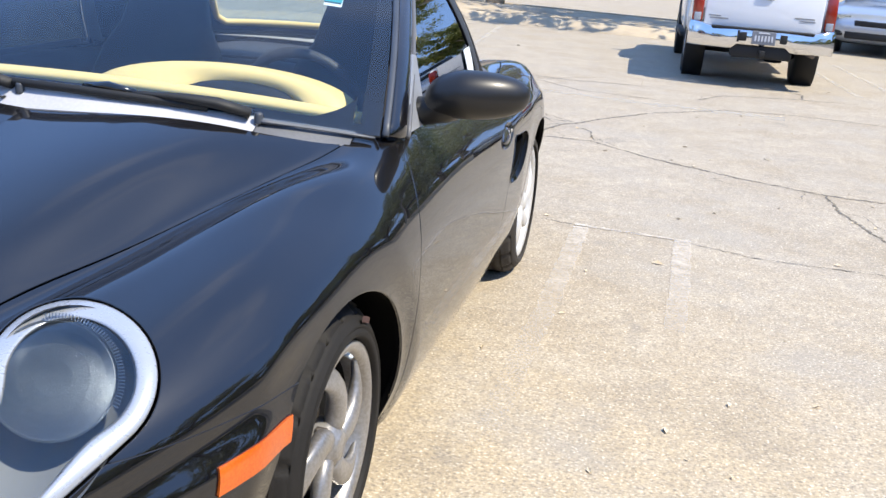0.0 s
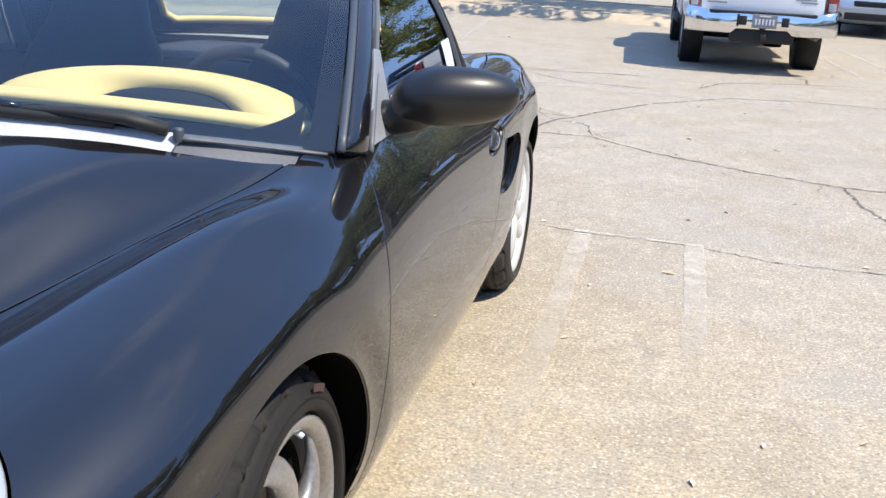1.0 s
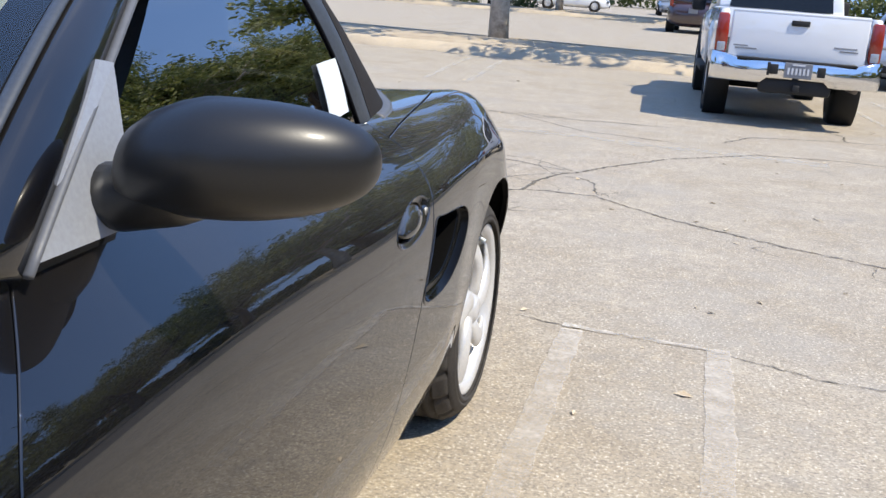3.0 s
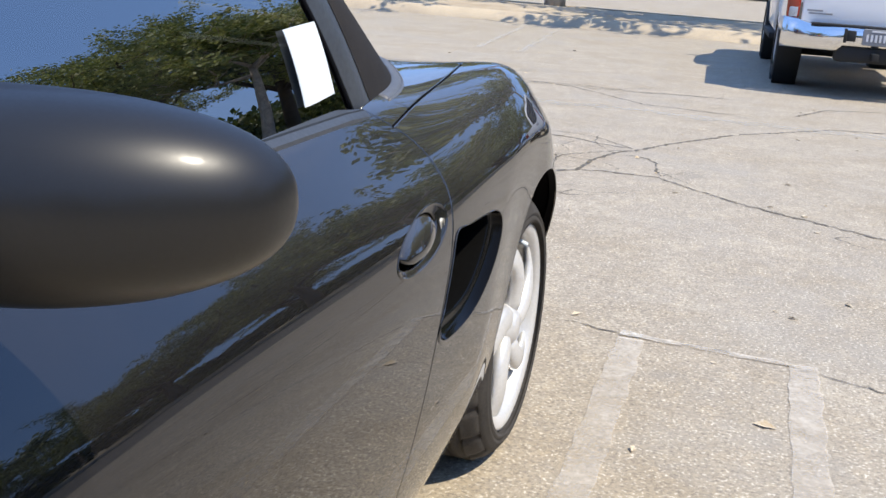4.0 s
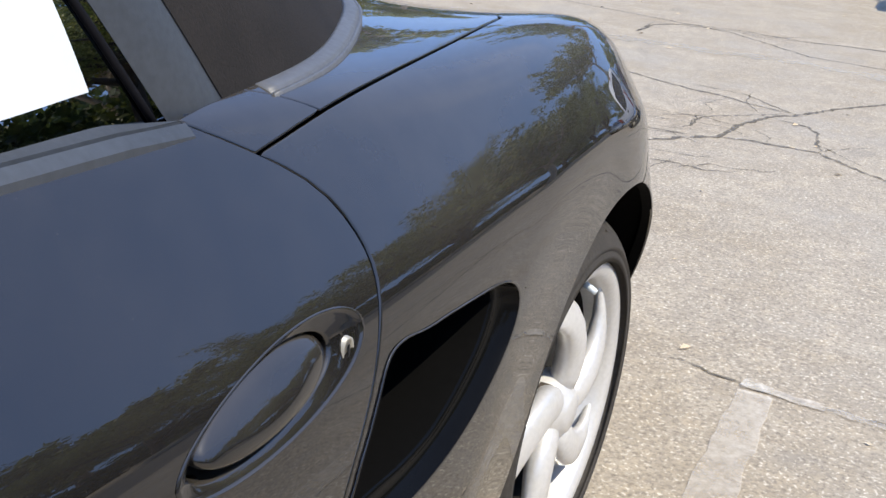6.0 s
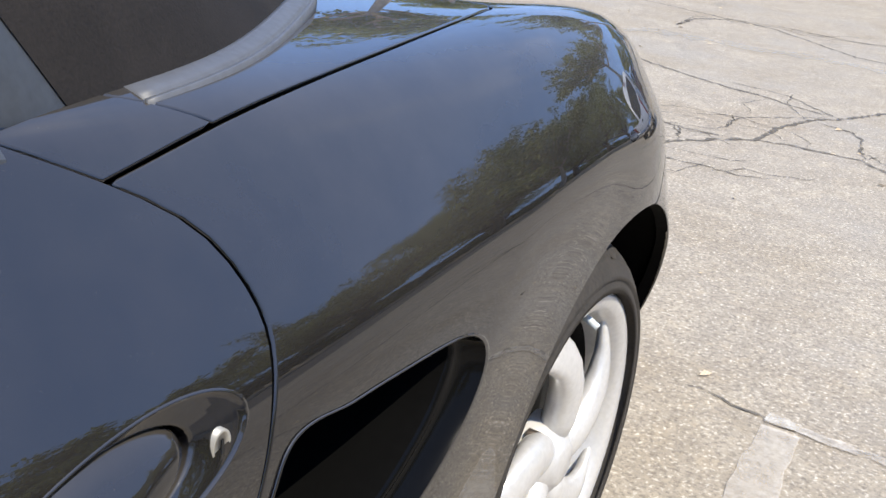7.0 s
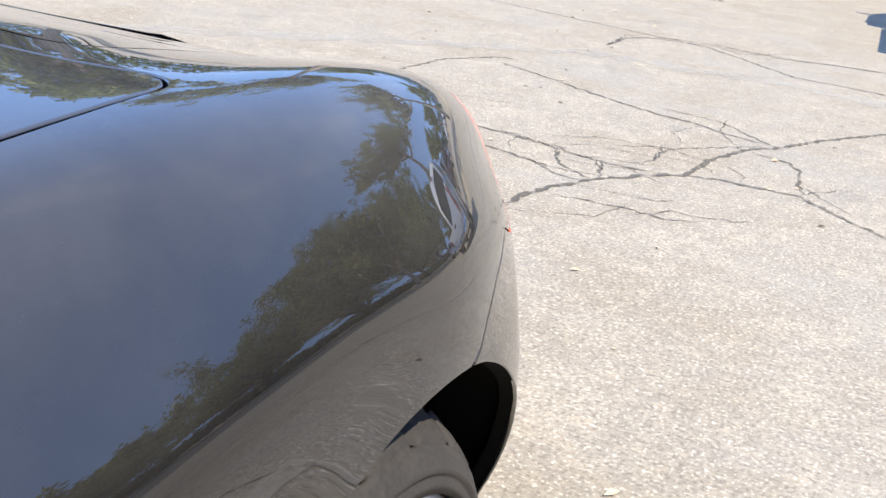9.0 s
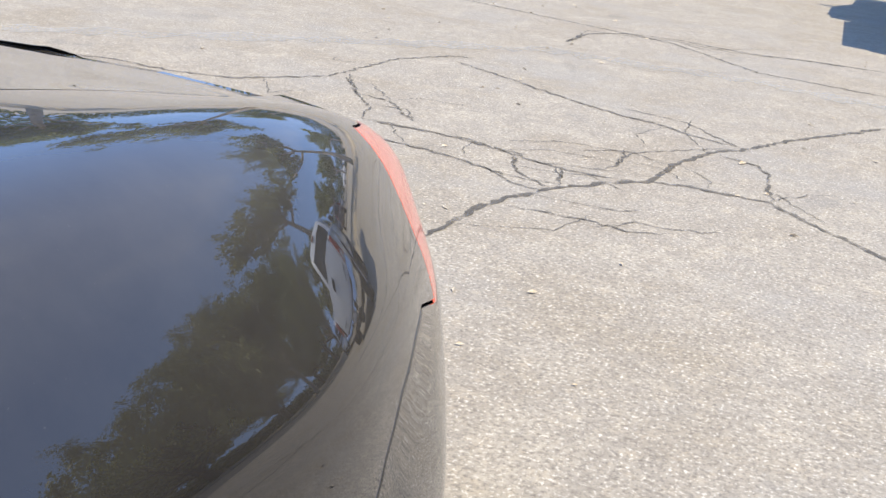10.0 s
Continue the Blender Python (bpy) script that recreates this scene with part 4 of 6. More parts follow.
for s in (1, -1):
    flip = (lambda q: q) if s > 0 else (lambda q: mirrored(*q))
    win = part("side_window", *flip(patch(window_point, 0.0, 1.0, -0.04, 1.0, 24, 14)), SIDEGLASS, doors[0 if s > 0 else 1], "tinted side window reflecting trees")
    win.visible_shadow = False
    part("window_seal", *flip(merged(patch(strip_point, 0, 1, -0.03, 1.0, 6, 12), patch(lambda a, t: tuple(np.subtract(strip_point(a, t), (0.012, 0, 0))), 0, 1, -0.03, 1.0, 1, 12))), TRIM, doors[0 if s > 0 else 1], "grey rubber window seal")
    part("glass_edge", *flip(tube([tuple(np.add(window_point(0.985, t), (0.002, 0, 0))) for t in np.linspace(-0.03, 1, 10)], 0.0032, 6)), FRIT, doors[0 if s > 0 else 1])
    part("roof_rail", *flip(tube([window_point(0.0, 1.0), window_point(0.5, 1.02), window_point(1.0, 1.0), strip_point(1.0, 1.0)], 0.016, 10)), FABRIC, car)
    # belt weatherstrip in two steps
    rings = []
    for y in np.linspace(0.52, 1.572, 34):
        (bx, _, bz), (cx, _, cz) = body_section(y, np.array([0.764, V6]))
        k = min(1.0, 0.25 + (1.572 - y) / 0.09)
        prof = [(bx + 0.0006, bz - 0.001), (bx + 0.0002, bz + 0.005 * k), ((bx + cx) / 2 + 0.0008, (bz + cz) / 2 + 0.0042 * k), (cx, cz + 0.0042 * k), (cx - 0.0008, cz - 0.003), (cx - 0.0035, cz - 0.003), (cx - 0.0042, cz + 0.0055 * k), (cx - 0.016 * k, cz + 0.0085 * k), (cx - 0.020 * k, cz + 0.006 * k), (cx - 0.022, cz - 0.015)]
        rings.append([(x, y, z) for x, z in prof])
    v, f = loft(rings, True, True)
    part("belt_strip", *flip((v, f)), TRIM, doors[0 if s > 0 else 1], "weathered grey belt moulding", smooth=False)
    # seal round the foot of the top
    rings = []
    for q in np.linspace(0.058, 1, 46):
        p, p2 = np.array(top_point(q, 0)), np.array(top_point(min(q + 0.01, 1), 0)) - np.array(top_point(max(q - 0.01, 0), 0))
        out = np.array([p2[1], -p2[0], 0])
        out /= np.linalg.norm(out)
        if q > 0.97:
            out = np.array([0, 1.0, 0])
        rings.append([tuple(p + out * a + np.array([0, 0, b])) for a, b in ((-0.006, 0.006), (-0.001, 0.0065), (0.008, 0.0045), (0.0125, 0.0025), (0.0133, -0.0015), (0.0145, 0.0018), (0.0172, 0.0010), (0.018, -0.018))])
    part("top_seal", *flip(loft(rings, True, True)), SEAL, car, "pale grey rubber seal at foot of top")
    strip = []
    for q in np.linspace(-0.02, 0.060, 5):
        p = top_point(max(q, 0), 0)
        strip.append([(p[0] + a, p[1] + 0.9 * min(q, 0) * 3, 0.897 + b) for a, b in ((-0.012, 0.012), (0.000, 0.012), (0.005, 0.010), (0.008, 0.006), (0.009, -0.012), (-0.012, -0.012))])
    part("corner_trim", *flip(loft(strip, True, True)), GLOSSBLACK, car, "gloss black corner trim")
    part("canvas_side", *flip(merged(patch(top_point, 0.0, 0.64, 0.0, 1.0, 24, 14), patch(top_point, 0.64, 1.0, 0.0, 0.12, 14, 3), patch(top_point, 0.64, 1.0, 0.86, 1.0, 14, 3))), FABRIC, car, "black canvas top, dusty")
    rw = part("rear_window", *flip(patch(top_point, 0.64, 1.0, 0.12, 0.86, 14, 10)), SCREEN, car)
    rw.visible_shadow = False
    fr = [top_point(q, 0.86) for q in np.linspace(1.0, 0.68, 10)] + [top_point(0.65, t) for t in np.linspace(0.80, 0.18, 8)] + [top_point(q, 0.12) for q in np.linspace(0.68, 1.0, 10)]
    part("window_frame", *flip(tube([(p[0], p[1] - 0.02, p[2] - 0.012) for p in fr], 0.014, 8)), CREAM, rw, "cream rear window frame")
    part("canvas_roof", *flip(patch(roof_point, 0.0, 1.0, 0.0, 1.0, 18, 14)), FABRIC, car)
    # passenger cell lining
    part("door_lining", *flip(section_loft([(0.45, 0.03, 0.25, 0.88), (0.7, 0.04, 0.25, 0.90), (1.2, 0.045, 0.25, 0.90), (1.65, 0.03, 0.25, 0.88)], 16, 4)), CLOTH, doors[0 if s > 0 else 1], place=Matrix.Translation((s * 0.70, 0, 0)))

# ---- door mirrors ----
for s in (1, -1):
    flip = (lambda q: q) if s > 0 else (lambda q: mirrored(*q))
    rings = []
    stations = [(0.786, 0.014, 0.012, 0.688, 0.965), (0.790, 0.038, 0.032, 0.686, 0.966), (0.803, 0.055, 0.046, 0.685, 0.971), (0.824, 0.064, 0.0545, 0.685, 0.978), (0.850, 0.071, 0.0595, 0.686, 0.984), (0.875, 0.0718, 0.0622, 0.6845, 0.988)]
    for j in range(17):
        # a full housing that rounds off bluntly at its outer end
        q = math.sin(0.5 * math.pi * j / 16)
        stations.append((0.890 + 0.158 * q, max(0.003, 0.071 * (1 - q**2.2) ** (1 / 2.6)), max(0.002, 0.0628 * (1 - q**2.3) ** (1 / 2.5)), 0.684 + 0.050 * q**1.3, 0.989 + 0.003 * q))
    for x, r1, r2, cy, cz in stations:
        ring = []
        for a, b in rounded(r1, r2, 48, 2.15):
            ring.append((x, cy + (a if a < 0 else a * 0.55), cz + b))
        rings.append(ring)
    mirror = part("door_mirror", *flip(loft(rings)), SATIN, doors[0 if s > 0 else 1], "satin black door mirror housing")
    v, f = lathe([(0.0, 0.0), (0.0, 0.05)], 32, "y")
    part("mirror_glass", *flip(([(0.915 + p[0] * 1.75, 0.742 + (p[0]) * 0.45, 0.988 + p[2] * 0.85) for p in v], f)), CHROME, mirror)
    part("mirror_arm", *flip(tube([(0.770, 0.672, 0.937), (0.79, 0.672, 0.938), (0.812, 0.675, 0.945), (0.838, 0.68, 0.955), (0.87, 0.69, 0.968)], [0.040, 0.041, 0.044, 0.050, 0.050], 20, 0.90)), SATIN, mirror)
    tri = [(0.790, 0.522, 0.902), (0.788, 0.700, 0.902), (0.738, 0.738, 1.068), (0.736, 0.716, 1.072)]
    v = [*tri, *[(p[0] - 0.016, p[1], p[2]) for p in tri]]
    part("mirror_sail", *flip((v, [(0, 1, 2, 3), (7, 6, 5, 4), (0, 4, 5, 1), (1, 5, 6, 2), (2, 6, 7, 3), (3, 7, 4, 0)])), SAIL, mirror, "satin grey mirror sail", smooth=False)

# ---- cowl, wipers, washer jets ----


def deck_z(x, y):
    """Height of the hood's surface."""
    p = body_section(y, np.linspace(V6, KV[-1], 80))[::-1]
    return float(np.interp(abs(x), p[:, 0], p[:, 2]))


def cowl_point(s, t):
    x = 0.66 * s
    y1, y0 = float(screen_y(x)) + 0.010, float(screen_y(x)) - 0.0385
    z0, z1 = deck_z(x, y0) - 0.0012, 0.910 + 0.060 * (1 - (x / 0.762) ** 2)
    return (x, y0 + (y1 - y0) * t, z0 + (z1 - z0) * t)


cowl = part("cowl", *patch(cowl_point, -1.0, 0.76, 0, 1, 44, 4), COWL, car, "dusty white plastic cowl under windscreen")
part("cowl_end", *patch(cowl_point, 0.765, 1.06, 0, 1, 12, 4), SEAL, cowl, "pale grey rubber cowl end")
for j in range(9):
    q = cowl_point(-0.10 - 0.025 * j, 0.35)
    bm_part("cowl_slot", box_bm(0.008, 0.03, 0.004, (q[0], q[1], q[2] + 0.001), 0.001, 1), DARK, cowl)
for x0, x1 in ((0.515, 0.20), (-0.06, -0.36)):
    a, b = Vector(cowl_point(x0 / 0.7, 0.7)), Vector(screen_point(x1 / 0.76, 0.012))
    a.z += 0.016
    b.z += 0.012
    b.y -= 0.004
    mid = a.lerp(b, 0.5) + Vector((0, -0.012, 0.012))
    wiper = part("wiper", *tube([a, a.lerp(mid, 0.5) + Vector((0, 0, 0.006)), mid, mid.lerp(b, 0.6), b], [0.020, 0.022, 0.017, 0.010, 0.007], 10, 0.6), DARK, car, "black windscreen wiper")
    blade = [Vector(screen_point((x0 - 0.12 + (x1 - 0.22 - x0) * i / 10) / 0.76, 0.006 + 0.004 * i / 10)) + Vector((0, -0.012, 0.007)) for i in range(11)]
    part("wiper_blade", *tube(blade, 0.0085, 6, 1.2), DARK, wiper)
    part("wiper_bracket", *tube([mid.lerp(b, 0.75), b + Vector((-0.03, 0.0, 0.008)), b + Vector((-0.09, 0.0, 0.004))], [0.008, 0.012, 0.007], 8), GLOSSBLACK, wiper)
    v, f = lathe([(-0.02, 0.010), (0.000, 0.010), (0.004, 0.008), (0.006, 0.0)], 20, "z")
    part("wiper_pivot", [(p[0] + a.x + 0.02, p[1] + a.y, p[2] + a.z) for p in v], f, TRIM, wiper)

for s in (1, -1):
    edge = [(s * x, float(screen_y(x)) - 0.012, 0.906 + 0.060 * (1 - (x / 0.762) ** 2)) for x in np.linspace(0.50, 0.745, 12)]
    part("screen_lip", *tube(edge, [0.009, 0.010, 0.008, 0.006, 0.005, 0.005, 0.005, 0.005, 0.006, 0.007, 0.006, 0.004], 10, 0.6), SEAL, car, "grey rubber lip at windscreen foot")

# ---- cabin ----
rings = []
for x in np.linspace(-0.70, 0.70, 29):
    k = 1 - (x / 0.70) ** 2
    rings.append([(x, y, z) for y, z in ((0.30 - 0.08 * k, 0.62), (0.34 - 0.08 * k, 0.880 + 0.02 * k), (0.42, 0.905 + 0.02 * k), (0.58, 0.918 + 0.018 * k), (0.70, 0.905), (0.76, 0.86), (0.74, 0.72), (0.70, 0.60))])
dash = part("dashboard", *loft(rings), CLOTH, car, "charcoal dashboard with sand leather rim")
rings = []
for x in np.linspace(-0.68, 0.68, 34):
    k = 1 - (x / 0.70) ** 2
    rings.append([(x, y + 0.02, z + 0.004) for y, z in ((0.440, 0.915 + 0.02 * k), (0.452, 0.935 + 0.020 * k), (0.480, 0.939 + 0.020 * k), (0.500, 0.930 + 0.02 * k), (0.495, 0.915 + 0.02 * k))])
part("dash_rim", *loft(rings), CREAM, dash, "sand leather dash rim")
rings = []
for j in range(37):
    a = math.pi * (1.04 - 1.08 * j / 36)
    co, si = math.cos(a), math.sin(a)
    o = (0.258 + 0.355 * co, 0.925 + 0.082 * si)
    i = (0.338 + 0.155 * co, 0.927 + 0.030 * si)
    ring = []
    for t, y, dz in ((0.0, 0.60, 0.0), (0.25, 0.588, 0.006), (0.6, 0.592, 0.008), (0.9, 0.604, 0.004), (1.0, 0.625, 0.0), (1.0, 0.70, -0.008), (0.85, 0.73, -0.014), (0.1, 0.72, -0.006), (0.0, 0.66, 0.0)):
        ring.append((i[0] + (o[0] - i[0]) * t, y - 0.05 * abs(co) ** 3, i[1] + (o[1] - i[1]) * t + dz * max(si, 0)))
    rings.append(ring)
bin_ob = part("instrument_hood", *loft(rings), CREAM, dash, "sand leather arched instrument hood")
part("gauge_pod", *section_loft([(0.56, 0.17, 0.90, 0.955), (0.62, 0.20, 0.88, 0.985), (0.72, 0.20, 0.87, 0.985)], 24, 2.2), DARK, bin_ob, place=Matrix.Translation((0.30, 0, 0)))
ringp = [(0.36 + 0.185 * math.cos(a), 0.93 - 0.06 * math.sin(a), 0.85 + 0.175 * math.sin(a)) for a in [2 * math.pi * j / 40 for j in range(41)]]
wheel_ob = part("steering_wheel", *tube(ringp, 0.016, 10), CLOTH, car, "black leather steering wheel")
part("wheel_boss", *section_loft([(0.88, 0.09, 0.79, 0.91), (0.92, 0.10, 0.78, 0.92), (0.94, 0.08, 0.80, 0.90)], 20, 2.4), CLOTH, wheel_ob, place=Matrix.Translation((0.36, 0, 0)))
for q in (-1, 1):
    part("wheel_spoke", *tube([(0.36 + q * 0.07, 0.92, 0.85), (0.36 + q * 0.18, 0.93, 0.86)], 0.014, 8, 0.6), CLOTH, wheel_ob)
for sx in (0.36, -0.36):
    st = []
    for z, hw, y, d in ((0.34, 0.24, 1.10, 0.10), (0.45, 0.26, 1.22, 0.11), (0.62, 0.26, 1.30, 0.10), (0.80, 0.245, 1.37, 0.085), (0.92, 0.215, 1.42, 0.075), (1.00, 0.165, 1.45, 0.065), (1.08, 0.145, 1.47, 0.06), (1.15, 0.125, 1.485, 0.05), (1.18, 0.08, 1.49, 0.03)):
        st.append([(sx + a, y + b, z) for a, b in rounded(hw, d, 24, 3)])
    seat = part("car_seat", *loft(st), CLOTH, car, "charcoal leather high-back seat")
    part("seat_cushion", *section_loft([(0.75, 0.22, 0.28, 0.40), (0.85, 0.25, 0.26, 0.44), (1.15, 0.25, 0.26, 0.42), (1.25, 0.2, 0.28, 0.40)], 20, 3), CLOTH, seat, place=Matrix.Translation((sx, 0, 0)))
part("rear_shelf", *section_loft([(1.60, 0.62, 0.5, 0.86), (1.75, 0.64, 0.5, 0.90), (2.05, 0.50, 0.5, 0.91), (2.15, 0.3, 0.5, 0.88)], 24, 5), CLOTH, car)
part("shelf_edge", *tube([(-0.6, 1.62, 0.875), (0.0, 1.60, 0.905), (0.6, 1.62, 0.875)], 0.006, 6), SEAL, car)

# papers stuck inside the glass
def paper_point(a, t):
    lo, hi = lerp((0.828, 0.087), (0.943, 0.105), a), lerp((0.836, 0.385), (0.973, 0.404), a)
    p = window_point(*lerp(lo, hi, t))
    return (p[0] + 0.005 + 0.001 * math.sin(5 * a + 3 * t), p[1], p[2] + 0.001)


notice = part("paper_notice", *merged(patch(paper_point, 0, 1, 0, 1, 8, 8), patch(lambda a, t: tuple(np.subtract(paper_point(1 - a, t), (0.001, 0, 0))), 0, 1, 0, 1, 8, 8)), PAPER, car, "blank white paper notice stuck on side window")
st0 = [inside(screen_point(a, b), 0.006) for a, b in ((0.72, 0.72), (0.79, 0.72), (0.79, 0.84), (0.72, 0.84))]
part("inspection_sticker", st0, [(0, 1, 2, 3)], PAPER, screen, "white and teal sticker on windscreen")
st1 = [inside(screen_point(a, b), 0.005) for a, b in ((0.72, 0.745), (0.79, 0.745), (0.79, 0.785), (0.72, 0.785))]
part("sticker_band", [(p[0], p[1] - 0.002, p[2] + 0.002) for p in st1], [(0, 1, 2, 3)], TEAL, screen)


# ---- ground: old sun-bleached asphalt ----
def asphalt():
    m, n, l, p = shader("weathered_asphalt")
    tc = n.new("ShaderNodeTexCoord")

    def tex(kind, scale, detail=4, rough=0.6):
        t = n.new(kind)
        t.inputs["Scale"].default_value = scale
        if kind == "ShaderNodeTexNoise":
            t.inputs["Detail"].default_value, t.inputs["Roughness"].default_value = detail, rough
        l.new(tc.outputs["Object"], t.inputs["Vector"])
        return t

    def ramp(src, lo, hi, a=0.0, b=1.0):
        r = n.new("ShaderNodeMapRange")
        r.inputs["From Min"].default_value, r.inputs["From Max"].default_value = lo, hi
        r.inputs["To Min"].default_value, r.inputs["To Max"].default_value = a, b
        l.new(src, r.inputs["Value"])
        return r.outputs["Result"]

    def mix(fac, a, b):
        q = n.new("ShaderNodeMix")
        q.data_type = "RGBA"
        l.new(fac, q.inputs["Factor"])
        for k, c in (("A", a), ("B", b)):
            if isinstance(c, tuple):
                q.inputs[k].default_value = (*c, 1)
            else:
                l.new(c, q.inputs[k])
        return q.outputs["Result"]

    broad, mid, grain = tex("ShaderNodeTexNoise", 0.45, 6), tex("ShaderNodeTexNoise", 4.0, 6, 0.7), tex("ShaderNodeTexNoise", 62.0, 5, 0.8)
    stones = tex("ShaderNodeTexVoronoi", 62.0)
    sep = n.new("ShaderNodeSeparateXYZ")
    l.new(tc.outputs["Object"], sep.inputs[0])
    # the tan, more worn stalls meet the greyer aisle across a wandering edge
    edge = n.new("ShaderNodeMath")
    edge.operation = "MULTIPLY_ADD"
    edge.inputs[1].default_value = 3.0
    l.new(mid.outputs["Fac"], edge.inputs[0])
    l.new(sep.outputs["Y"], edge.inputs[2])
    aisle = ramp(edge.outputs[0], 2.2, 4.8)
    col = mix(aisle, (0.445, 0.362, 0.240), (0.354, 0.309, 0.243))
    col = mix(ramp(broad.outputs["Fac"], 0.42, 0.68, 0, 0.55), col, (0.338, 0.282, 0.210))
    col = mix(ramp(mid.outputs["Fac"], 0.46, 0.68, 0, 0.6), col, (0.50, 0.432, 0.325))
    patchy = tex("ShaderNodeTexNoise", 1.3, 7, 0.7)
    col = mix(ramp(patchy.outputs["Fac"], 0.48, 0.64, 0, 0.65), col, (0.30, 0.245, 0.17))
    col = mix(ramp(grain.outputs["Fac"], 0.46, 0.62, 0, 0.72), col, (0.165, 0.140, 0.110))
    # clumps of worn aggregate, warm and cool blotches, dark smears
    clump = tex("ShaderNodeTexNoise", 19.0, 6, 0.7)
    col = mix(ramp(clump.outputs["Fac"], 0.50, 0.66, 0, 0.42), col, (0.240, 0.206, 0.162))
    col = mix(ramp(clump.outputs["Fac"], 0.47, 0.34, 0, 0.32), col, (0.53, 0.43, 0.295))
    hue = tex("ShaderNodeTexNoise", 0.9, 8, 0.72)
    col = mix(ramp(hue.outputs["Fac"], 0.50, 0.62, 0, 0.55), col, (0.305, 0.280, 0.240))
    smear = tex("ShaderNodeTexNoise", 2.4, 3, 0.5)
    col = mix(ramp(smear.outputs["Fac"], 0.64, 0.72, 0, 0.5), col, (0.215, 0.195, 0.165))
    # pale and dark chips of aggregate, in uneven clusters
    chips, chaff = tex("ShaderNodeTexNoise", 105.0, 2, 0.5), tex("ShaderNodeTexNoise", 47.0, 3, 0.6)
    pale = n.new("ShaderNodeMath")
    pale.operation = "MULTIPLY"
    l.new(ramp(chips.outputs["Fac"], 0.585, 0.66), pale.inputs[0])
    l.new(ramp(clump.outputs["Fac"], 0.36, 0.58, 1.0, 0.35), pale.inputs[1])
    col = mix(ramp(pale.outputs[0], 0, 1, 0, 0.75), col, (0.78, 0.71, 0.59))
    col = mix(ramp(chips.outputs["Fac"], 0.41, 0.34, 0, 0.50), col, (0.13, 0.112, 0.09))
    col = mix(ramp(chaff.outputs["Fac"], 0.62, 0.70, 0, 0.35), col, (0.66, 0.58, 0.46))
    l.new(col, p.inputs["Base Color"])
    p.inputs["Roughness"].default_value = 0.88
    p.inputs["Specular IOR Level"].default_value = 0.3
    b = n.new("ShaderNodeBump")
    b.inputs["Distance"].default_value, b.inputs["Strength"].default_value = 0.0018, 1.0
    add = n.new("ShaderNodeMath")
    l.new(grain.outputs["Fac"], add.inputs[0])
    l.new(ramp(stones.outputs["Distance"], 0.5, 0.0, 0.0, 0.4), add.inputs[1])
    l.new(add.outputs[0], b.inputs["Height"])
    l.new(b.outputs["Normal"], p.inputs["Normal"])
    return m


ASPHALT = asphalt()
LINE = surface("worn_white_road_paint", (0.66, 0.63, 0.56), rough=0.8, scale=5, fine=38, tint=(0.40, 0.35, 0.27), bump=0.001)
FAINT = surface("ghost_road_paint", (0.66, 0.605, 0.52), rough=0.88, scale=5, fine=75, tint=(0.50, 0.445, 0.365), bump=0.001)
GHOST = surface("bleached_patch", (0.56, 0.52, 0.44), rough=0.88, scale=3, fine=70, tint=(0.36, 0.33, 0.28), bump=0.001)
CRACK = surface("crack_dirt", (0.15, 0.132, 0.108), rough=0.95, scale=9, fine=90, vary=0.5, bump=0.002)
KERB = surface("kerb_concrete", (0.56, 0.46, 0.32), rough=0.9, scale=1.5, fine=60, tint=(0.30, 0.25, 0.19), bump=0.002)
SOIL = surface("planter_soil_and_bark", (0.30, 0.235, 0.16), rough=0.95, scale=2.5, fine=45, tint=(0.50, 0.42, 0.30), bump=0.01)
BARK = surface("pale_mottled_bark", (0.68, 0.58, 0.45), rough=0.9, scale=7, fine=50, tint=(0.22, 0.17, 0.13), bump=0.006)
LITTER = surface("dry_leaf_litter", (0.60, 0.54, 0.43), rough=0.9, scale=30, fine=200, tint=(0.42, 0.30, 0.16))

# bark of the reflected trees, backlit shade put into its colour
BACKLITBARK = surface("backlit_dark_bark", (0.050, 0.040, 0.032), rough=0.95, scale=6, fine=40, tint=(0.11, 0.085, 0.06), bump=0.006)


def worn(m, cover, scale, fade=None, soft=0.26):
    """Wears a thin layer through to the ground below in ragged patches."""
    n, l = m.node_tree.nodes, m.node_tree.links
    out, p = n["Material Output"], n["Principled BSDF"]
    tc, ns, tr, mx = n.new("ShaderNodeTexCoord"), n.new("ShaderNodeTexNoise"), n.new("ShaderNodeBsdfTransparent"), n.new("ShaderNodeMixShader")
    ns.inputs["Scale"].default_value, ns.inputs["Detail"].default_value, ns.inputs["Roughness"].default_value = scale, 7, 0.75
    l.new(tc.outputs["Object"], ns.inputs["Vector"])
    r = n.new("ShaderNodeMapRange")
    r.inputs["From Min"].default_value, r.inputs["From Max"].default_value = 0.73 - 0.3 * cover - soft / 2, 0.73 - 0.3 * cover + soft / 2
    l.new(ns.outputs["Fac"], r.inputs["Value"])
    last = r.outputs["Result"]
    if fade:
        sp, g, mu = n.new("ShaderNodeSeparateXYZ"), n.new("ShaderNodeMapRange"), n.new("ShaderNodeMath")
        l.new(tc.outputs["Object"], sp.inputs[0])
        g.inputs["From Min"].default_value, g.inputs["From Max"].default_value = fade
        l.new(sp.outputs["Y"], g.inputs["Value"])
        mu.operation = "MULTIPLY"
        l.new(last, mu.inputs[0])
        l.new(g.outputs["Result"], mu.inputs[1])
        last = mu.outputs[0]
    l.new(last, mx.inputs[0])
    l.new(tr.outputs[0], mx.inputs[1])
    l.new(p.outputs[0], mx.inputs[2])
    l.new(mx.outputs[0], out.inputs["Surface"])


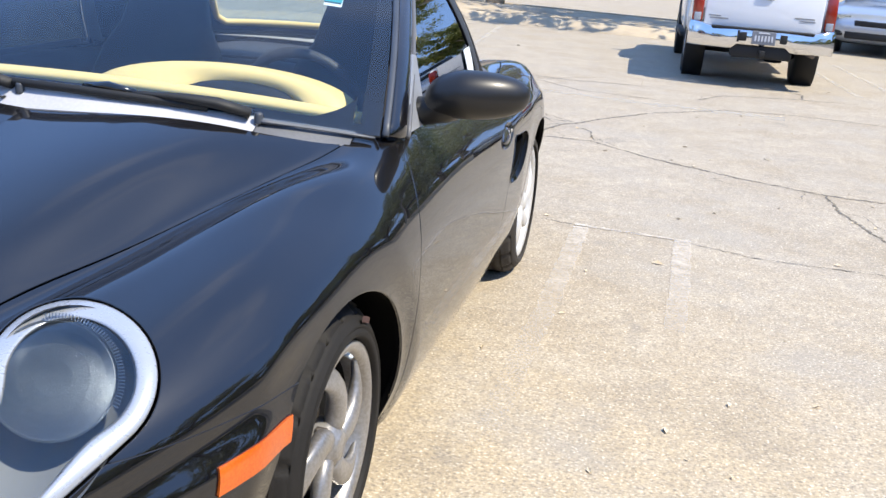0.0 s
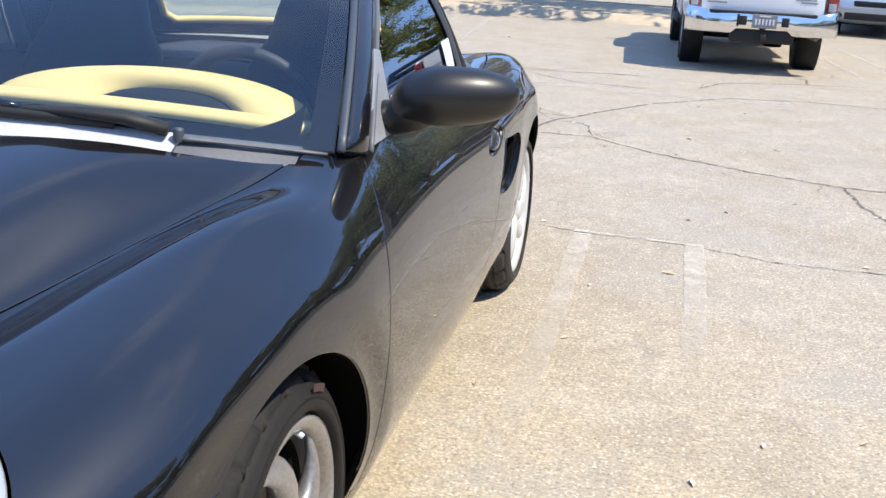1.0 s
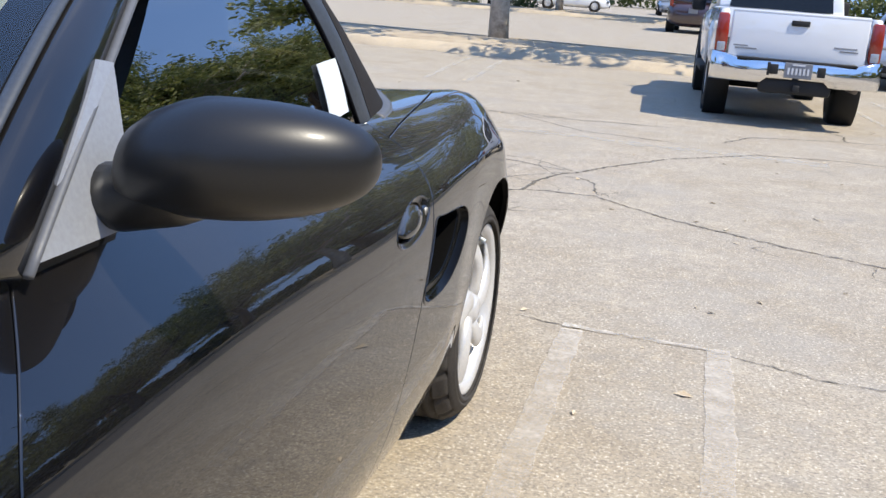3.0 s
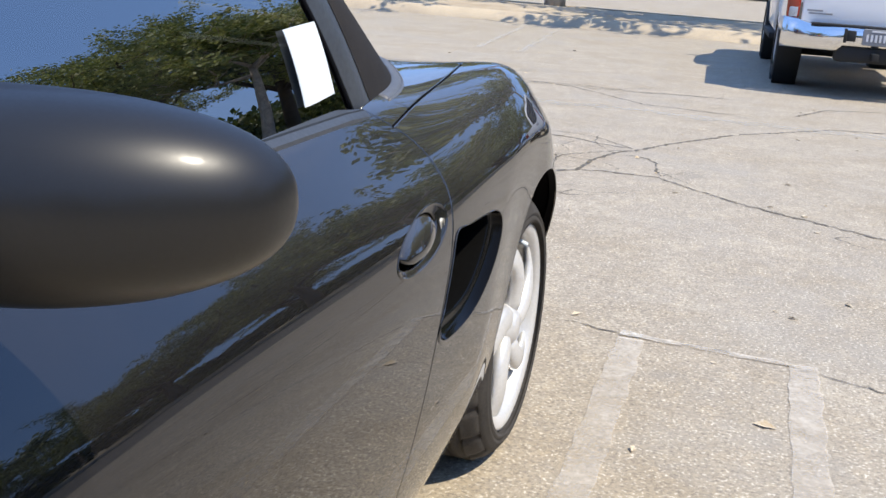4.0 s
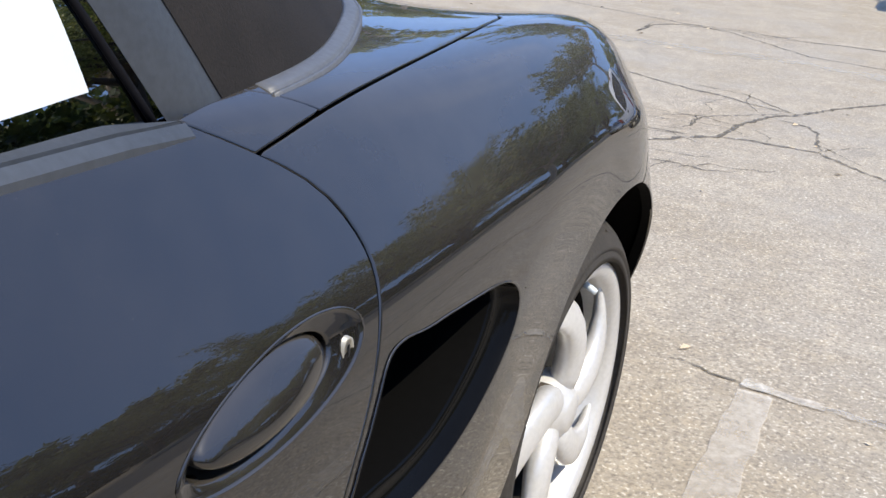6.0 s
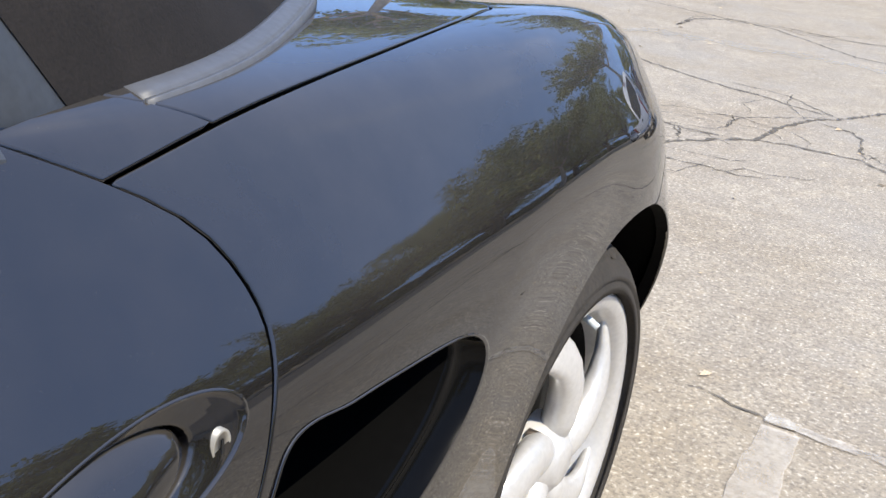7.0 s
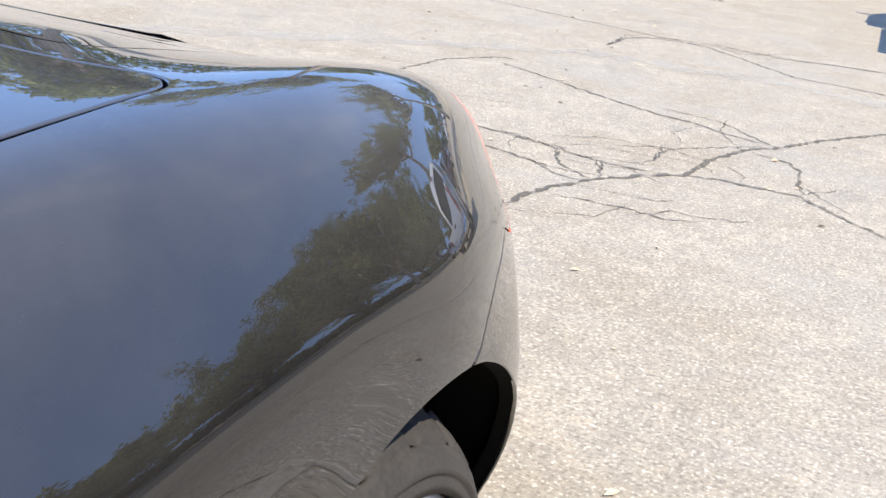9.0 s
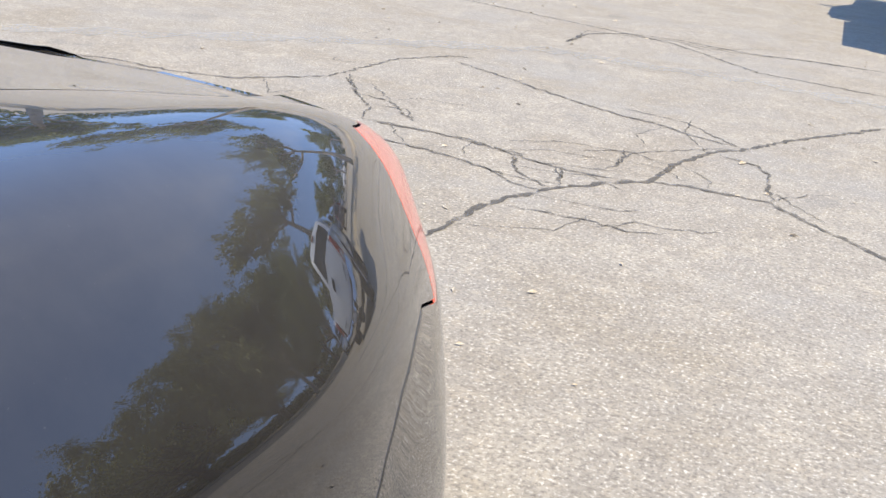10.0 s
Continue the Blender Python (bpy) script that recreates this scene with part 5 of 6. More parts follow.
worn(FAINT, 0.66, 9.0, (0.6, 3.0), 0.5)
worn(GHOST, 0.6, 6.0, None, 0.5)
worn(LINE, 0.7, 14.0)
worn(CRACK, 0.85, 16.0)


def foliage(name, a, b):
    m, n, l, p = shader(name)
    geo = n.new("ShaderNodeNewGeometry")
    mx = n.new("ShaderNodeMix")
    mx.data_type = "RGBA"
    mx.inputs["A"].default_value, mx.inputs["B"].default_value = (*a, 1), (*b, 1)
    l.new(geo.outputs["Random Per Island"], mx.inputs["Factor"])
    l.new(mx.outputs["Result"], p.inputs["Base Color"])
    p.inputs["Roughness"].default_value = 0.5
    tl, ms = n.new("ShaderNodeBsdfTranslucent"), n.new("ShaderNodeMixShader")
    l.new(mx.outputs["Result"], tl.inputs["Color"])
    ms.inputs[0].default_value = 0.45
    l.new(p.outputs[0], ms.inputs[1])
    l.new(tl.outputs[0], ms.inputs[2])
    l.new(ms.outputs[0], n["Material Output"].inputs["Surface"])
    return m


LEAF = foliage("green_leaves", (0.13, 0.16, 0.035), (0.33, 0.34, 0.11))
SHRUB = foliage("shrub_leaves", (0.05, 0.075, 0.02), (0.10, 0.12, 0.035))

ground = part("ground", [(-400, -400, 0), (400, -400, 0), (400, 400, 0), (-400, 400, 0)], [(0, 1, 2, 3)], ASPHALT, smooth=False)
tagged(ground, "sun-bleached tan and grey cracked asphalt parking lot", "ground", kind="structure")
# dark strip added out of view to darken the ground the paint reflects
DARKSTRIP = surface("dark_ground_for_reflection", (0.085, 0.080, 0.074), rough=0.9, scale=1.2, fine=120, tint=(0.14, 0.13, 0.115), bump=0.003)
dark_strip_edge = [5.7 + 0.05 * math.sin(1.7 * i) + 0.03 * math.sin(4.1 * i) for i in range(47)]
dark_strip = part("road", [q for i in range(47) for q in ((dark_strip_edge[i], -30 + i, 0.004), (11.2, -30 + i, 0.004))], [(2 * i, 2 * i + 1, 2 * i + 3, 2 * i + 2) for i in range(46)], DARKSTRIP, smooth=False)
tagged(dark_strip, "dark ground strip added out of view for the paint's reflection", "road", kind="structure")


def ribbon(points, width, z=0.003, jag=0.25, step=0.05, seed=1, wander=0.0):
    """A ragged flat strip along points on the ground."""
    rng = random.Random(seed)
    pts = [Vector((p[0], p[1], 0)) for p in points]
    fine = []
    for a, b in zip(pts, pts[1:]):
        k = max(1, int((b - a).length / step))
        fine += [a.lerp(b, i / k) for i in range(k)]
    fine.append(pts[-1])
    rows = []
    for i, p in enumerate(fine):
        d = (fine[min(i + 1, len(fine) - 1)] - fine[max(i - 1, 0)]).normalized()
        s = Vector((-d.y, d.x, 0))
        p = p + s * (rng.random() - 0.5) * wander
        end = min(1.0, 0.25 + 0.25 * min(i, len(fine) - 1 - i)) if wander else 1.0
        w = width / 2 * end
        rows.append([tuple(p + s * w * (1 - jag * rng.random()) + Vector((0, 0, z))), tuple(p - s * w * (1 - jag * rng.random()) + Vector((0, 0, z)))])
    return loft(rows, False, False)


def crack(seed, width, *pts):
    """One ragged crack through points of the ground, with a few short side cracks."""
    part("crack", *ribbon(pts, width * 1.05, 0.003, 0.8, 0.026, seed, 0.020), CRACK, ground, smooth=False)
    rng = random.Random(100 + seed)
    for a, b in zip(pts, pts[1:]):
        if rng.random() < 0.25 and width > 0.018:
            t, h = rng.random(), rng.choice((-1, 1))
            p = (a[0] + (b[0] - a[0]) * t, a[1] + (b[1] - a[1]) * t)
            L = math.hypot(b[0] - a[0], b[1] - a[1]) + 1e-6
            d = ((b[0] - a[0]) / L, (b[1] - a[1]) / L)
            k, m = rng.uniform(0.12, 0.34), rng.uniform(-0.10, 0.28)
            q = (p[0] - d[1] * h * k + d[0] * m, p[1] + d[0] * h * k + d[1] * m)
            e = (q[0] + d[0] * rng.uniform(0.05, 0.3) - d[1] * h * 0.05, q[1] + d[1] * rng.uniform(0.05, 0.3) + d[0] * h * 0.05)
            part("crack", *ribbon([p, q, e], 0.009, 0.003, 0.8, 0.02, seed, 0.02), CRACK, ground, smooth=False)


crack(0, 0.04, (-0.03, 4.62), (0, 4.97), (0.03, 5.13), (0.14, 5.37), (0.29, 5.59), (0.4, 5.71), (0.43, 6.05), (0.52, 6.33), (0.64, 6.52), (0.79, 6.86), (1.18, 7.53))
crack(1, 0.034, (0.4, 5.71), (0.58, 5.75), (0.83, 5.76), (1.12, 5.49), (1.27, 5.37), (1.85, 5.04), (2.4, 4.82), (2.76, 4.8), (3.6, 4.7))
crack(2, 0.026, (-0.85, 5.74), (-0.64, 5.76), (-0.43, 5.75), (-0.22, 5.71), (0.07, 5.63), (0.29, 5.64))
crack(3, 0.028, (-1.07, 7.28), (-0.69, 7.08), (-0.3, 6.86), (0.02, 6.72), (0.25, 6.67), (0.38, 6.58), (0.64, 6.52))
crack(4, 0.026, (-2.48, 5.79), (-2.27, 5.86), (-1.94, 5.87), (-1.66, 5.96), (-1.37, 6.36), (-1.34, 7.05), (-1.16, 7.41), (-1.01, 7.47))
crack(5, 0.014, (0.06, 5.06), (0.18, 5.09), (0.34, 5.1), (0.47, 5.09), (0.59, 5.15))
crack(6, 0.022, (0.55, 6.32), (0.72, 6.26), (0.78, 6.16), (0.81, 5.91), (0.85, 5.79))
crack(7, 0.015, (-0.7, 5.52), (-0.47, 5.5), (-0.19, 5.45), (-0.03, 5.34), (0.11, 5.3))
crack(8, 0.02, (-0.14, 5.68), (-0.06, 5.5))
crack(9, 0.02, (0.07, 5.63), (0.14, 5.41))
crack(10, 0.016, (0.2, 6.11), (0.24, 5.87), (0.21, 5.75))
crack(11, 0.02, (-1.33, 6.51), (-1.09, 6.14), (-0.9, 6.12), (-0.67, 5.86))
crack(12, 0.035, (-0.84, 8.55), (-0.84, 9.07), (-0.64, 9.38), (-0.28, 9.45), (0.22, 9.35), (0.66, 9.46), (1.13, 9.48))
crack(13, 0.03, (2.4, 4.82), (2.44, 4.35), (2.6, 3.79), (2.9, 3.4))
crack(14, 0.014, (0.8, 3.31), (0.99, 3.27), (1.28, 3.27), (1.56, 3.22), (1.84, 3.11), (2.1, 3.1), (2.6, 3.11), (3.4, 3))
crack(15, 0.035, (1.18, 7.53), (1.86, 8.28), (2.51, 8.44), (3.4, 8.38))
crack(16, 0.035, (1.59, 8.79), (1.85, 9.4), (2.65, 9.76), (3.3, 9.9))
crack(17, 0.03, (-2.4, 9.9), (-0.28, 9.26), (0.4, 8.61), (1.2, 8.5))
crack(18, 0.012, (0.04, 5.94), (0.22, 6.08), (0.4, 6))
crack(19, 0.03, (2.55, 10.6), (2.75, 10.2), (2.7, 9.8))
crack(40, 0.014, (-1.31, 6.44), (-1.10, 6.15), (-0.92, 5.95), (-0.85, 5.75))
crack(41, 0.012, (-0.95, 5.99), (-0.78, 6.03), (-0.67, 5.87))
crack(42, 0.01, (-1.13, 6.37), (-0.90, 6.12))
crack(43, 0.022, (-0.80, 5.73), (-0.59, 5.75), (-0.36, 5.76), (-0.24, 5.72), (-0.10, 5.71))
crack(44, 0.014, (-0.69, 5.50), (-0.42, 5.51), (-0.15, 5.42), (0.01, 5.40), (0.13, 5.42))
crack(45, 0.012, (-0.23, 5.87), (-0.04, 6.03), (0.19, 6.06), (0.24, 5.98))
crack(46, 0.016, (-0.15, 5.70), (-0.05, 5.48), (0.13, 5.35))
crack(47, 0.012, (0.05, 5.65), (0.13, 5.47))
crack(48, 0.014, (0.23, 5.86), (0.23, 6.05), (0.39, 6.26), (0.59, 6.49))
crack(49, 0.01, (0.24, 5.92), (0.40, 5.92), (0.51, 5.81))
crack(50, 0.01, (-0.07, 5.64), (0.14, 5.70), (0.28, 5.76))
crack(51, 0.01, (0.48, 5.99), (0.60, 5.89), (0.60, 5.77))
crack(52, 0.02, (-0.84, 8.56), (-0.88, 9.21), (-0.57, 9.29), (-0.26, 9.37), (0.15, 9.27), (0.59, 9.43), (0.88, 9.45))
crack(53, 0.012, (-0.26, 9.37), (-0.07, 9.20), (0.19, 9.54), (0.62, 9.97))
crack(54, 0.012, (0.36, 5.04), (0.48, 5.19), (0.63, 5.22), (0.77, 5.29))
crack(55, 0.016, (-0.03, 6.88), (0.30, 6.83), (0.57, 6.56), (0.67, 6.49))
for x, y in ((1.022, 0.6), (1.535, 1.9)):
    part("stall_line", *ribbon([(x, 3.24), (x + 0.005, 2.45), (x - 0.01, y)], 0.098, 0.004, 0.22, 0.05, 5), FAINT, ground, smooth=False)
part("paint_blob", *ribbon([(0.985, 3.285), (1.055, 3.275)], 0.05, 0.005, 0.4, 0.015, 3), LINE, ground, smooth=False)
part("stall_end", *ribbon([(0.985, 3.275), (1.575, 3.235)], 0.042, 0.0045, 0.6, 0.03, 8), FAINT, ground, smooth=False)
for a, b in (((-1.95, 12.0), (-2.30, 15.9)), ((-1.42, 11.9), (-1.75, 15.8)), ((3.42, 10.6), (3.05, 14.6)), ((3.95, 10.6), (3.6, 14.6)), ((-5.3, 12.4), (-5.7, 16.4)), ((-4.75, 12.4), (-5.1, 16.4))):
    part("stall_line", *ribbon([a, b], 0.09, 0.004, 0.2, 0.1, 9), LINE, ground, smooth=False)
part("pale_patch", *ribbon([(-3.13, 6.01), (-2.53, 6.62), (-1.58, 7.53), (-0.79, 8.16), (0.31, 8.26), (1.16, 8.18), (2.4, 8.1)], 0.34, 0.002, 0.9, 0.10, 12), GHOST, ground, smooth=False)

# loose bits of dry leaf and grit
rng = random.Random(7)
bits = []
for i in range(420):
    x, y = rng.uniform(-2.5, 5.5), rng.uniform(-2, 13)
    s = rng.uniform(0.006, 0.022) * (1.6 if rng.random() < 0.12 else 1)
    a = rng.uniform(0, 6.28)
    c, d = math.cos(a), math.sin(a)
    q = [(x + c * s, y + d * s, 0.004), (x - d * s * 0.4, y + c * s * 0.4, 0.004 + s * 0.35), (x - c * s, y - d * s, 0.004), (x + d * s * 0.4, y - c * s * 0.4, 0.003 + s * 0.1)]
    bits.append((q, [(0, 1, 2, 3)]))
tagged(part("leaf_litter", *merged(*bits), LITTER, smooth=False), "scattered dry leaf bits and grit on asphalt", "litter", kind="stuff")


# ---- trees ----
def build_tree(name, seed, height, spread, leaves, leaf=0.11, bark=BARK, green=LEAF, lean=0.0, clear=0.0):
    rng = random.Random(seed)
    root = new(name)
    wood, tips = [], []

    def grow(p, d, length, r, level):
        pts, rad = [Vector(p)], [r]
        q, dd = Vector(p), Vector(d)
        k = 5
        for i in range(k):
            dd = (dd + Vector((rng.uniform(-1, 1), rng.uniform(-1, 1), rng.uniform(-0.5, 0.8))) * (0.10 if level == 0 else 0.22)).normalized()
            q = q + dd * length / k
            pts.append(q.copy())
            rad.append(r * (1 - 0.55 * (i + 1) / k))
            if level >= 2:
                tips.append((q.copy(), dd.copy()))
        wood.append(tube(pts, rad, 10 if level == 0 else 6 if level == 1 else 4))
        if level < 3:
            for j in range((6, 5, 4)[level]):
                t = rng.uniform(max(0.30, clear / (height * 0.48)), 1.0) if level == 0 else rng.uniform(0.3, 1.0)
                i = min(k - 1, int(t * k))
                b = pts[i].lerp(pts[i + 1], t * k - i)
                az = 2 * math.pi * (j + rng.random() * 0.7) / (6, 5, 4)[level]
                out = Vector((math.cos(az), math.sin(az), rng.uniform(0.0, 0.8) if level == 0 else rng.uniform(-0.3, 0.65))).normalized()
                nd = (dd * (0.35 if level else 0.15) + out).normalized()
                grow(b, nd, (spread * 0.62, spread * 0.42, spread * 0.24)[level] * rng.uniform(0.7, 1.25), rad[i] * (0.68, 0.6, 0.55)[level], level + 1)

    grow((0, 0, -0.05), (lean, 0, 1), height * 0.48, height * 0.026, 0)
    part("trunk", *merged(*wood), bark, root)
    lv, lf = [], []
    for i in range(leaves):
        p, d = tips[rng.randrange(len(tips))]
        c = p + Vector((rng.gauss(0, 1), rng.gauss(0, 1), rng.gauss(0, 0.8))) * spread * 0.033
        if c.z < clear:
            c.z = clear + rng.random() * 1.2
        u = Vector((rng.uniform(-1, 1), rng.uniform(-1, 1), rng.uniform(-1, 0.6))).normalized()
        w = u.cross(Vector((rng.uniform(-1, 1), rng.uniform(-1, 1), rng.uniform(-1, 1)))).normalized()
        s = leaf * rng.uniform(0.6, 1.3)
        k = len(lv)
        lv += [c, c + u * s * 0.55 + w * s * 0.28, c + u * s * 1.15, c + u * s * 0.55 - w * s * 0.28]
        lf.append((k, k + 1, k + 2, k + 3))
    part("crown", lv, lf, green, root, smooth=False)
    return root


tree_a = build_tree("tree", 3, 6.6, 3.7, 32000, 0.078, BACKLITBARK)
tree_b = build_tree("tree", 11, 6.2, 3.7, 32000, 0.078, BACKLITBARK)
tree_c = build_tree("tree", 29, 7.5, 4.4, 16000, 0.20)
for t in (tree_a, tree_b, tree_c):
    tagged(t, "mature leafy shade tree in parking lot island", "tree", "shade trees")
tree_d = tagged(build_tree("tree", 17, 8.0, 4.4, 9000, 0.20, clear=2.7), "pale-barked tree with a clear stem in parking lot island", "tree", "shade trees")
tree_d.matrix_basis = pose(-2.55, 19.4, 0.12, 0, 0, 40)
tree_a.matrix_basis = pose(12.6, 15.2, 0.12, 0, 0, 200) @ Matrix.Scale(1.12, 4)
tree_b.matrix_basis = pose(12.5, 20.4, 0.12, 0, 0, 10) @ Matrix.Scale(1.28, 4)
tree_c.matrix_basis = pose(17.5, 12.5, 0, 0, 0, 70)
spots = [
    (tree_a, 12.0, 26.5, 110, 1.45), (tree_b, 12.2, 34.5, 240, 1.7), (tree_a, 13.0, 43.0, 320, 1.8), (tree_b, 17.0, 27.0, 70, 1.3),
    (tree_b, 12.5, 10.3, 150, 0.66), (tree_a, 12.7, 5.6, 80, 0.62), (tree_b, 12.4, 0.8, 300, 0.84), (tree_a, 12.6, -4.5, 20, 0.95), (tree_b, 12.5, -10.0, 100, 1.05), (tree_a, 12.6, -15.5, 200, 1.05),
    (tree_d, -10.0, 19.9, 130, 1.0), (tree_d, 2.6, 18.4, 250, 1.0), (tree_d, 8.6, 17.6, 20, 0.74), (tree_c, -17.0, 20.0, 300, 1.0),
    (tree_c, 18.0, 5.0, 10, 0.6), (tree_c, 18.5, -3.0, 100, 0.6), (tree_c, 17.5, 20.0, 190, 1.0), (tree_c, 18.0, -11.0, 270, 0.7),
    (tree_c, -5.7, 49.5, 200, 1.0), (tree_c, -13.0, 50.0, 100, 1.0), (tree_c, 0.5, 49.0, 15, 1.0), (tree_c, 9.0, 48.9, 140, 1.0), (tree_c, -25.0, 50.6, 10, 1.0), (tree_c, 20.0, 48.3, 260, 1.0),
    (tree_c, -14.0, -14.0, 30, 1.1), (tree_c, -4.0, -19.0, 130, 1.2), (tree_c, 7.0, -20.0, 230, 1.1), (tree_c, -18.0, 2.0, 330, 1.1),
]
for t, x, y, rz, k in spots:
    c = copy_thing(t, pose(x, y, 0.0 if t is tree_c and abs(y - 49) > 4 else 0.12, 0, 0, rz))
    c.scale = (k, k, k)


# ---- planted islands ----
def island(name, pts, width, rise=0.15):
    """A kerbed bed along a line: concrete kerb ring, soil within."""
    bed = new(name)
    a, b = Vector((*pts[0], 0)), Vector((*pts[1], 0))
    d = (b - a).normalized()
    s = Vector((-d.y, d.x, 0))
    half, L = width / 2, (b - a).length
    n = 40

    def ring(grow, z):
        out = []
        for x, y in rounded(L / 2 + grow, half + grow, n * 4, 7):
            p = (a + b) / 2 + d * x + s * y
            out.append((p.x, p.y, z))
        return out

    part("kerb", *loft([ring(0.24, -0.02), ring(0.22, 0.012), ring(0.03, rise - 0.02), ring(-0.02, rise), ring(-0.15, rise), ring(-0.155, rise - 0.04)], True, False), KERB, bed)
    r0 = [ring(-0.15, rise - 0.03), ring(-half * 0.5, rise + 0.02), ring(-half * 0.9, rise + 0.05)]
    v, f = loft(r0, True, False)
    f.append(tuple(range(len(v) - n * 4, len(v))))
    part("soil", v, f, SOIL, bed)
    return tagged(bed, "raised planted island with sunlit concrete kerb and bare soil", "planter")


island("planted_island", ((-24, 20.6), (3.4, 18.2)), 3.6)
island("planted_island", ((8.0, 17.8), (11.0, 17.5)), 2.2)
island("planted_island", ((-32, 51.0), (24, 48.0)), 5.0)
island("planted_island", ((12.6, -20), (12.6, 46)), 2.2)


def shrub(x, y, r, seed):
    rng = random.Random(seed)
    lv, lf = [], []
    for i in range(700):
        d = Vector((rng.gauss(0, 1), rng.gauss(0, 1), abs(rng.gauss(0, 1)))).normalized() * r * rng.uniform(0.45, 1.05)
        c = Vector((d.x, d.y, d.z * 0.8))
        u = Vector((rng.uniform(-1, 1), rng.uniform(-1, 1), rng.uniform(-0.3, 1))).normalized()
        w = u.cross(Vector((rng.uniform(-1, 1), rng.uniform(-1, 1), rng.uniform(-1, 1)))).normalized()
        s = r * 0.14 * rng.uniform(0.6, 1.3)
        k = len(lv)
        lv += [c, c + u * s * 0.6 + w * s * 0.35, c + u * s * 1.2, c + u * s * 0.6 - w * s * 0.35]
        lf.append((k, k + 1, k + 2, k + 3))
    ob = part("shrub", lv, lf, SHRUB, smooth=False, place=pose(x, y, 0.12))
    return tagged(ob, "low rounded green shrub in planted island", "shrub", "island shrubs")


for i, (x, y, r) in enumerate(((-13.2, 50.5, 1.0), (-7.5, 50.0, 0.8), (-10.5, 50.6, 0.7), (13.0, 0.6, 0.6), (13.3, 5.6, 0.7), (13.2, 11.6, 0.6), (13.1, -0.5, 0.6), (13.3, 17.5, 0.7), (13.1, -5.5, 0.7), (13.2, 7.2, 0.5))):
    shrub(x, y, r, i)


# belt of trees and hedges round the lot, too far off to count
rng = random.Random(41)
lv, lf = [], []
for i in range(80000):
    side = rng.random()
    if side < 0.45:
        x, y = rng.uniform(24, 31), rng.uniform(-60, 90)
    elif side < 0.65:
        x, y = rng.uniform(-50, 40), rng.uniform(92, 100)
    elif side < 0.82:
        x, y = rng.uniform(-40, 30), rng.uniform(-52, -44)
    else:
        x, y = rng.uniform(-46, -40), rng.uniform(-50, 90)
    top = (1.9 if x > 22 else 3.6) + (1.5 if x > 22 else 2.6) * noise.noise((x * 0.13, y * 0.13, 3.0)) + 1.4 * noise.noise((x * 0.5, y * 0.5, 8.0))
    c = Vector((x, y, max(0.1, rng.uniform(0.0, 1.0) ** 0.8 * top)))
    u = Vector((rng.uniform(-1, 1), rng.uniform(-1, 1), rng.uniform(-0.6, 1))).normalized()
    w = u.cross(Vector((rng.uniform(-1, 1), rng.uniform(-1, 1), rng.uniform(-1, 1)))).normalized()
    s = rng.uniform(0.28, 0.55)
    k = len(lv)
    lv += [c, c + u * s * 0.6 + w * s * 0.4, c + u * s * 1.2, c + u * s * 0.6 - w * s * 0.4]
    lf.append((k, k + 1, k + 2, k + 3))
tagged(part("far_woods", lv, lf, SHRUB, smooth=False), "dense belt of green trees and hedges round the lot", "trees", kind="stuff")

lv, lf = [], []
for i in range(15000):
    x, y = rng.uniform(14.2, 15.7), rng.uniform(-22, 46)
    top = 0.60 + 0.75 * min(1.0, max(0.0, (y - 6) / 6)) + 0.70 * noise.noise((x * 0.4, y * 0.4, 1.0)) + 0.5 * noise.noise((x * 1.7, y * 1.7, 5.0))
    c = Vector((x, y, rng.uniform(0.0, 1.0) ** 0.7 * max(0.15, top)))
    u = Vector((rng.uniform(-1, 1), rng.uniform(-1, 1), rng.uniform(-0.6, 1))).normalized()
    w = u.cross(Vector((rng.uniform(-1, 1), rng.uniform(-1, 1), rng.uniform(-1, 1)))).normalized()
    s = rng.uniform(0.12, 0.30)
    k = len(lv)
    lv += [c, c + u * s * 0.6 + w * s * 0.4, c + u * s * 1.2, c + u * s * 0.6 - w * s * 0.4]
    lf.append((k, k + 1, k + 2, k + 3))
tagged(part("hedge", lv, lf, SHRUB, smooth=False), "uneven dark green hedge behind the tree row", "hedge", kind="stuff")


# ---- other vehicles ----
WHITE = car_paint("white_truck_paint", (0.78, 0.79, 0.80), 0.03)
SILVERPAINT = car_paint("silver_blue_paint", (0.42, 0.46, 0.52), 0.03)
SILVERPAINT.node_tree.nodes["Principled BSDF"].inputs["Metallic"].default_value = 0.6
MAROON = car_paint("dark_maroon_paint", (0.035, 0.012, 0.014), 0.04)
GREYPAINT = car_paint("grey_paint", (0.16, 0.17, 0.18), 0.04)
BLUEPAINT = car_paint("dark_blue_paint", (0.02, 0.03, 0.06), 0.04)
DARKGLASS = surface("dark_car_glass", (0.008, 0.009, 0.010), rough=0.05, coat=0.2, fine=20, spec=0.35)
PLATE = surface("plate_grey", (0.20, 0.21, 0.23), rough=0.5, fine=90)
PLATEINK = surface("plate_pale_ink", (0.62, 0.63, 0.66), rough=0.5, fine=90)
BADGE = surface("grey_badge", (0.30, 0.31, 0.33), rough=0.4, metal=0.5, fine=90)


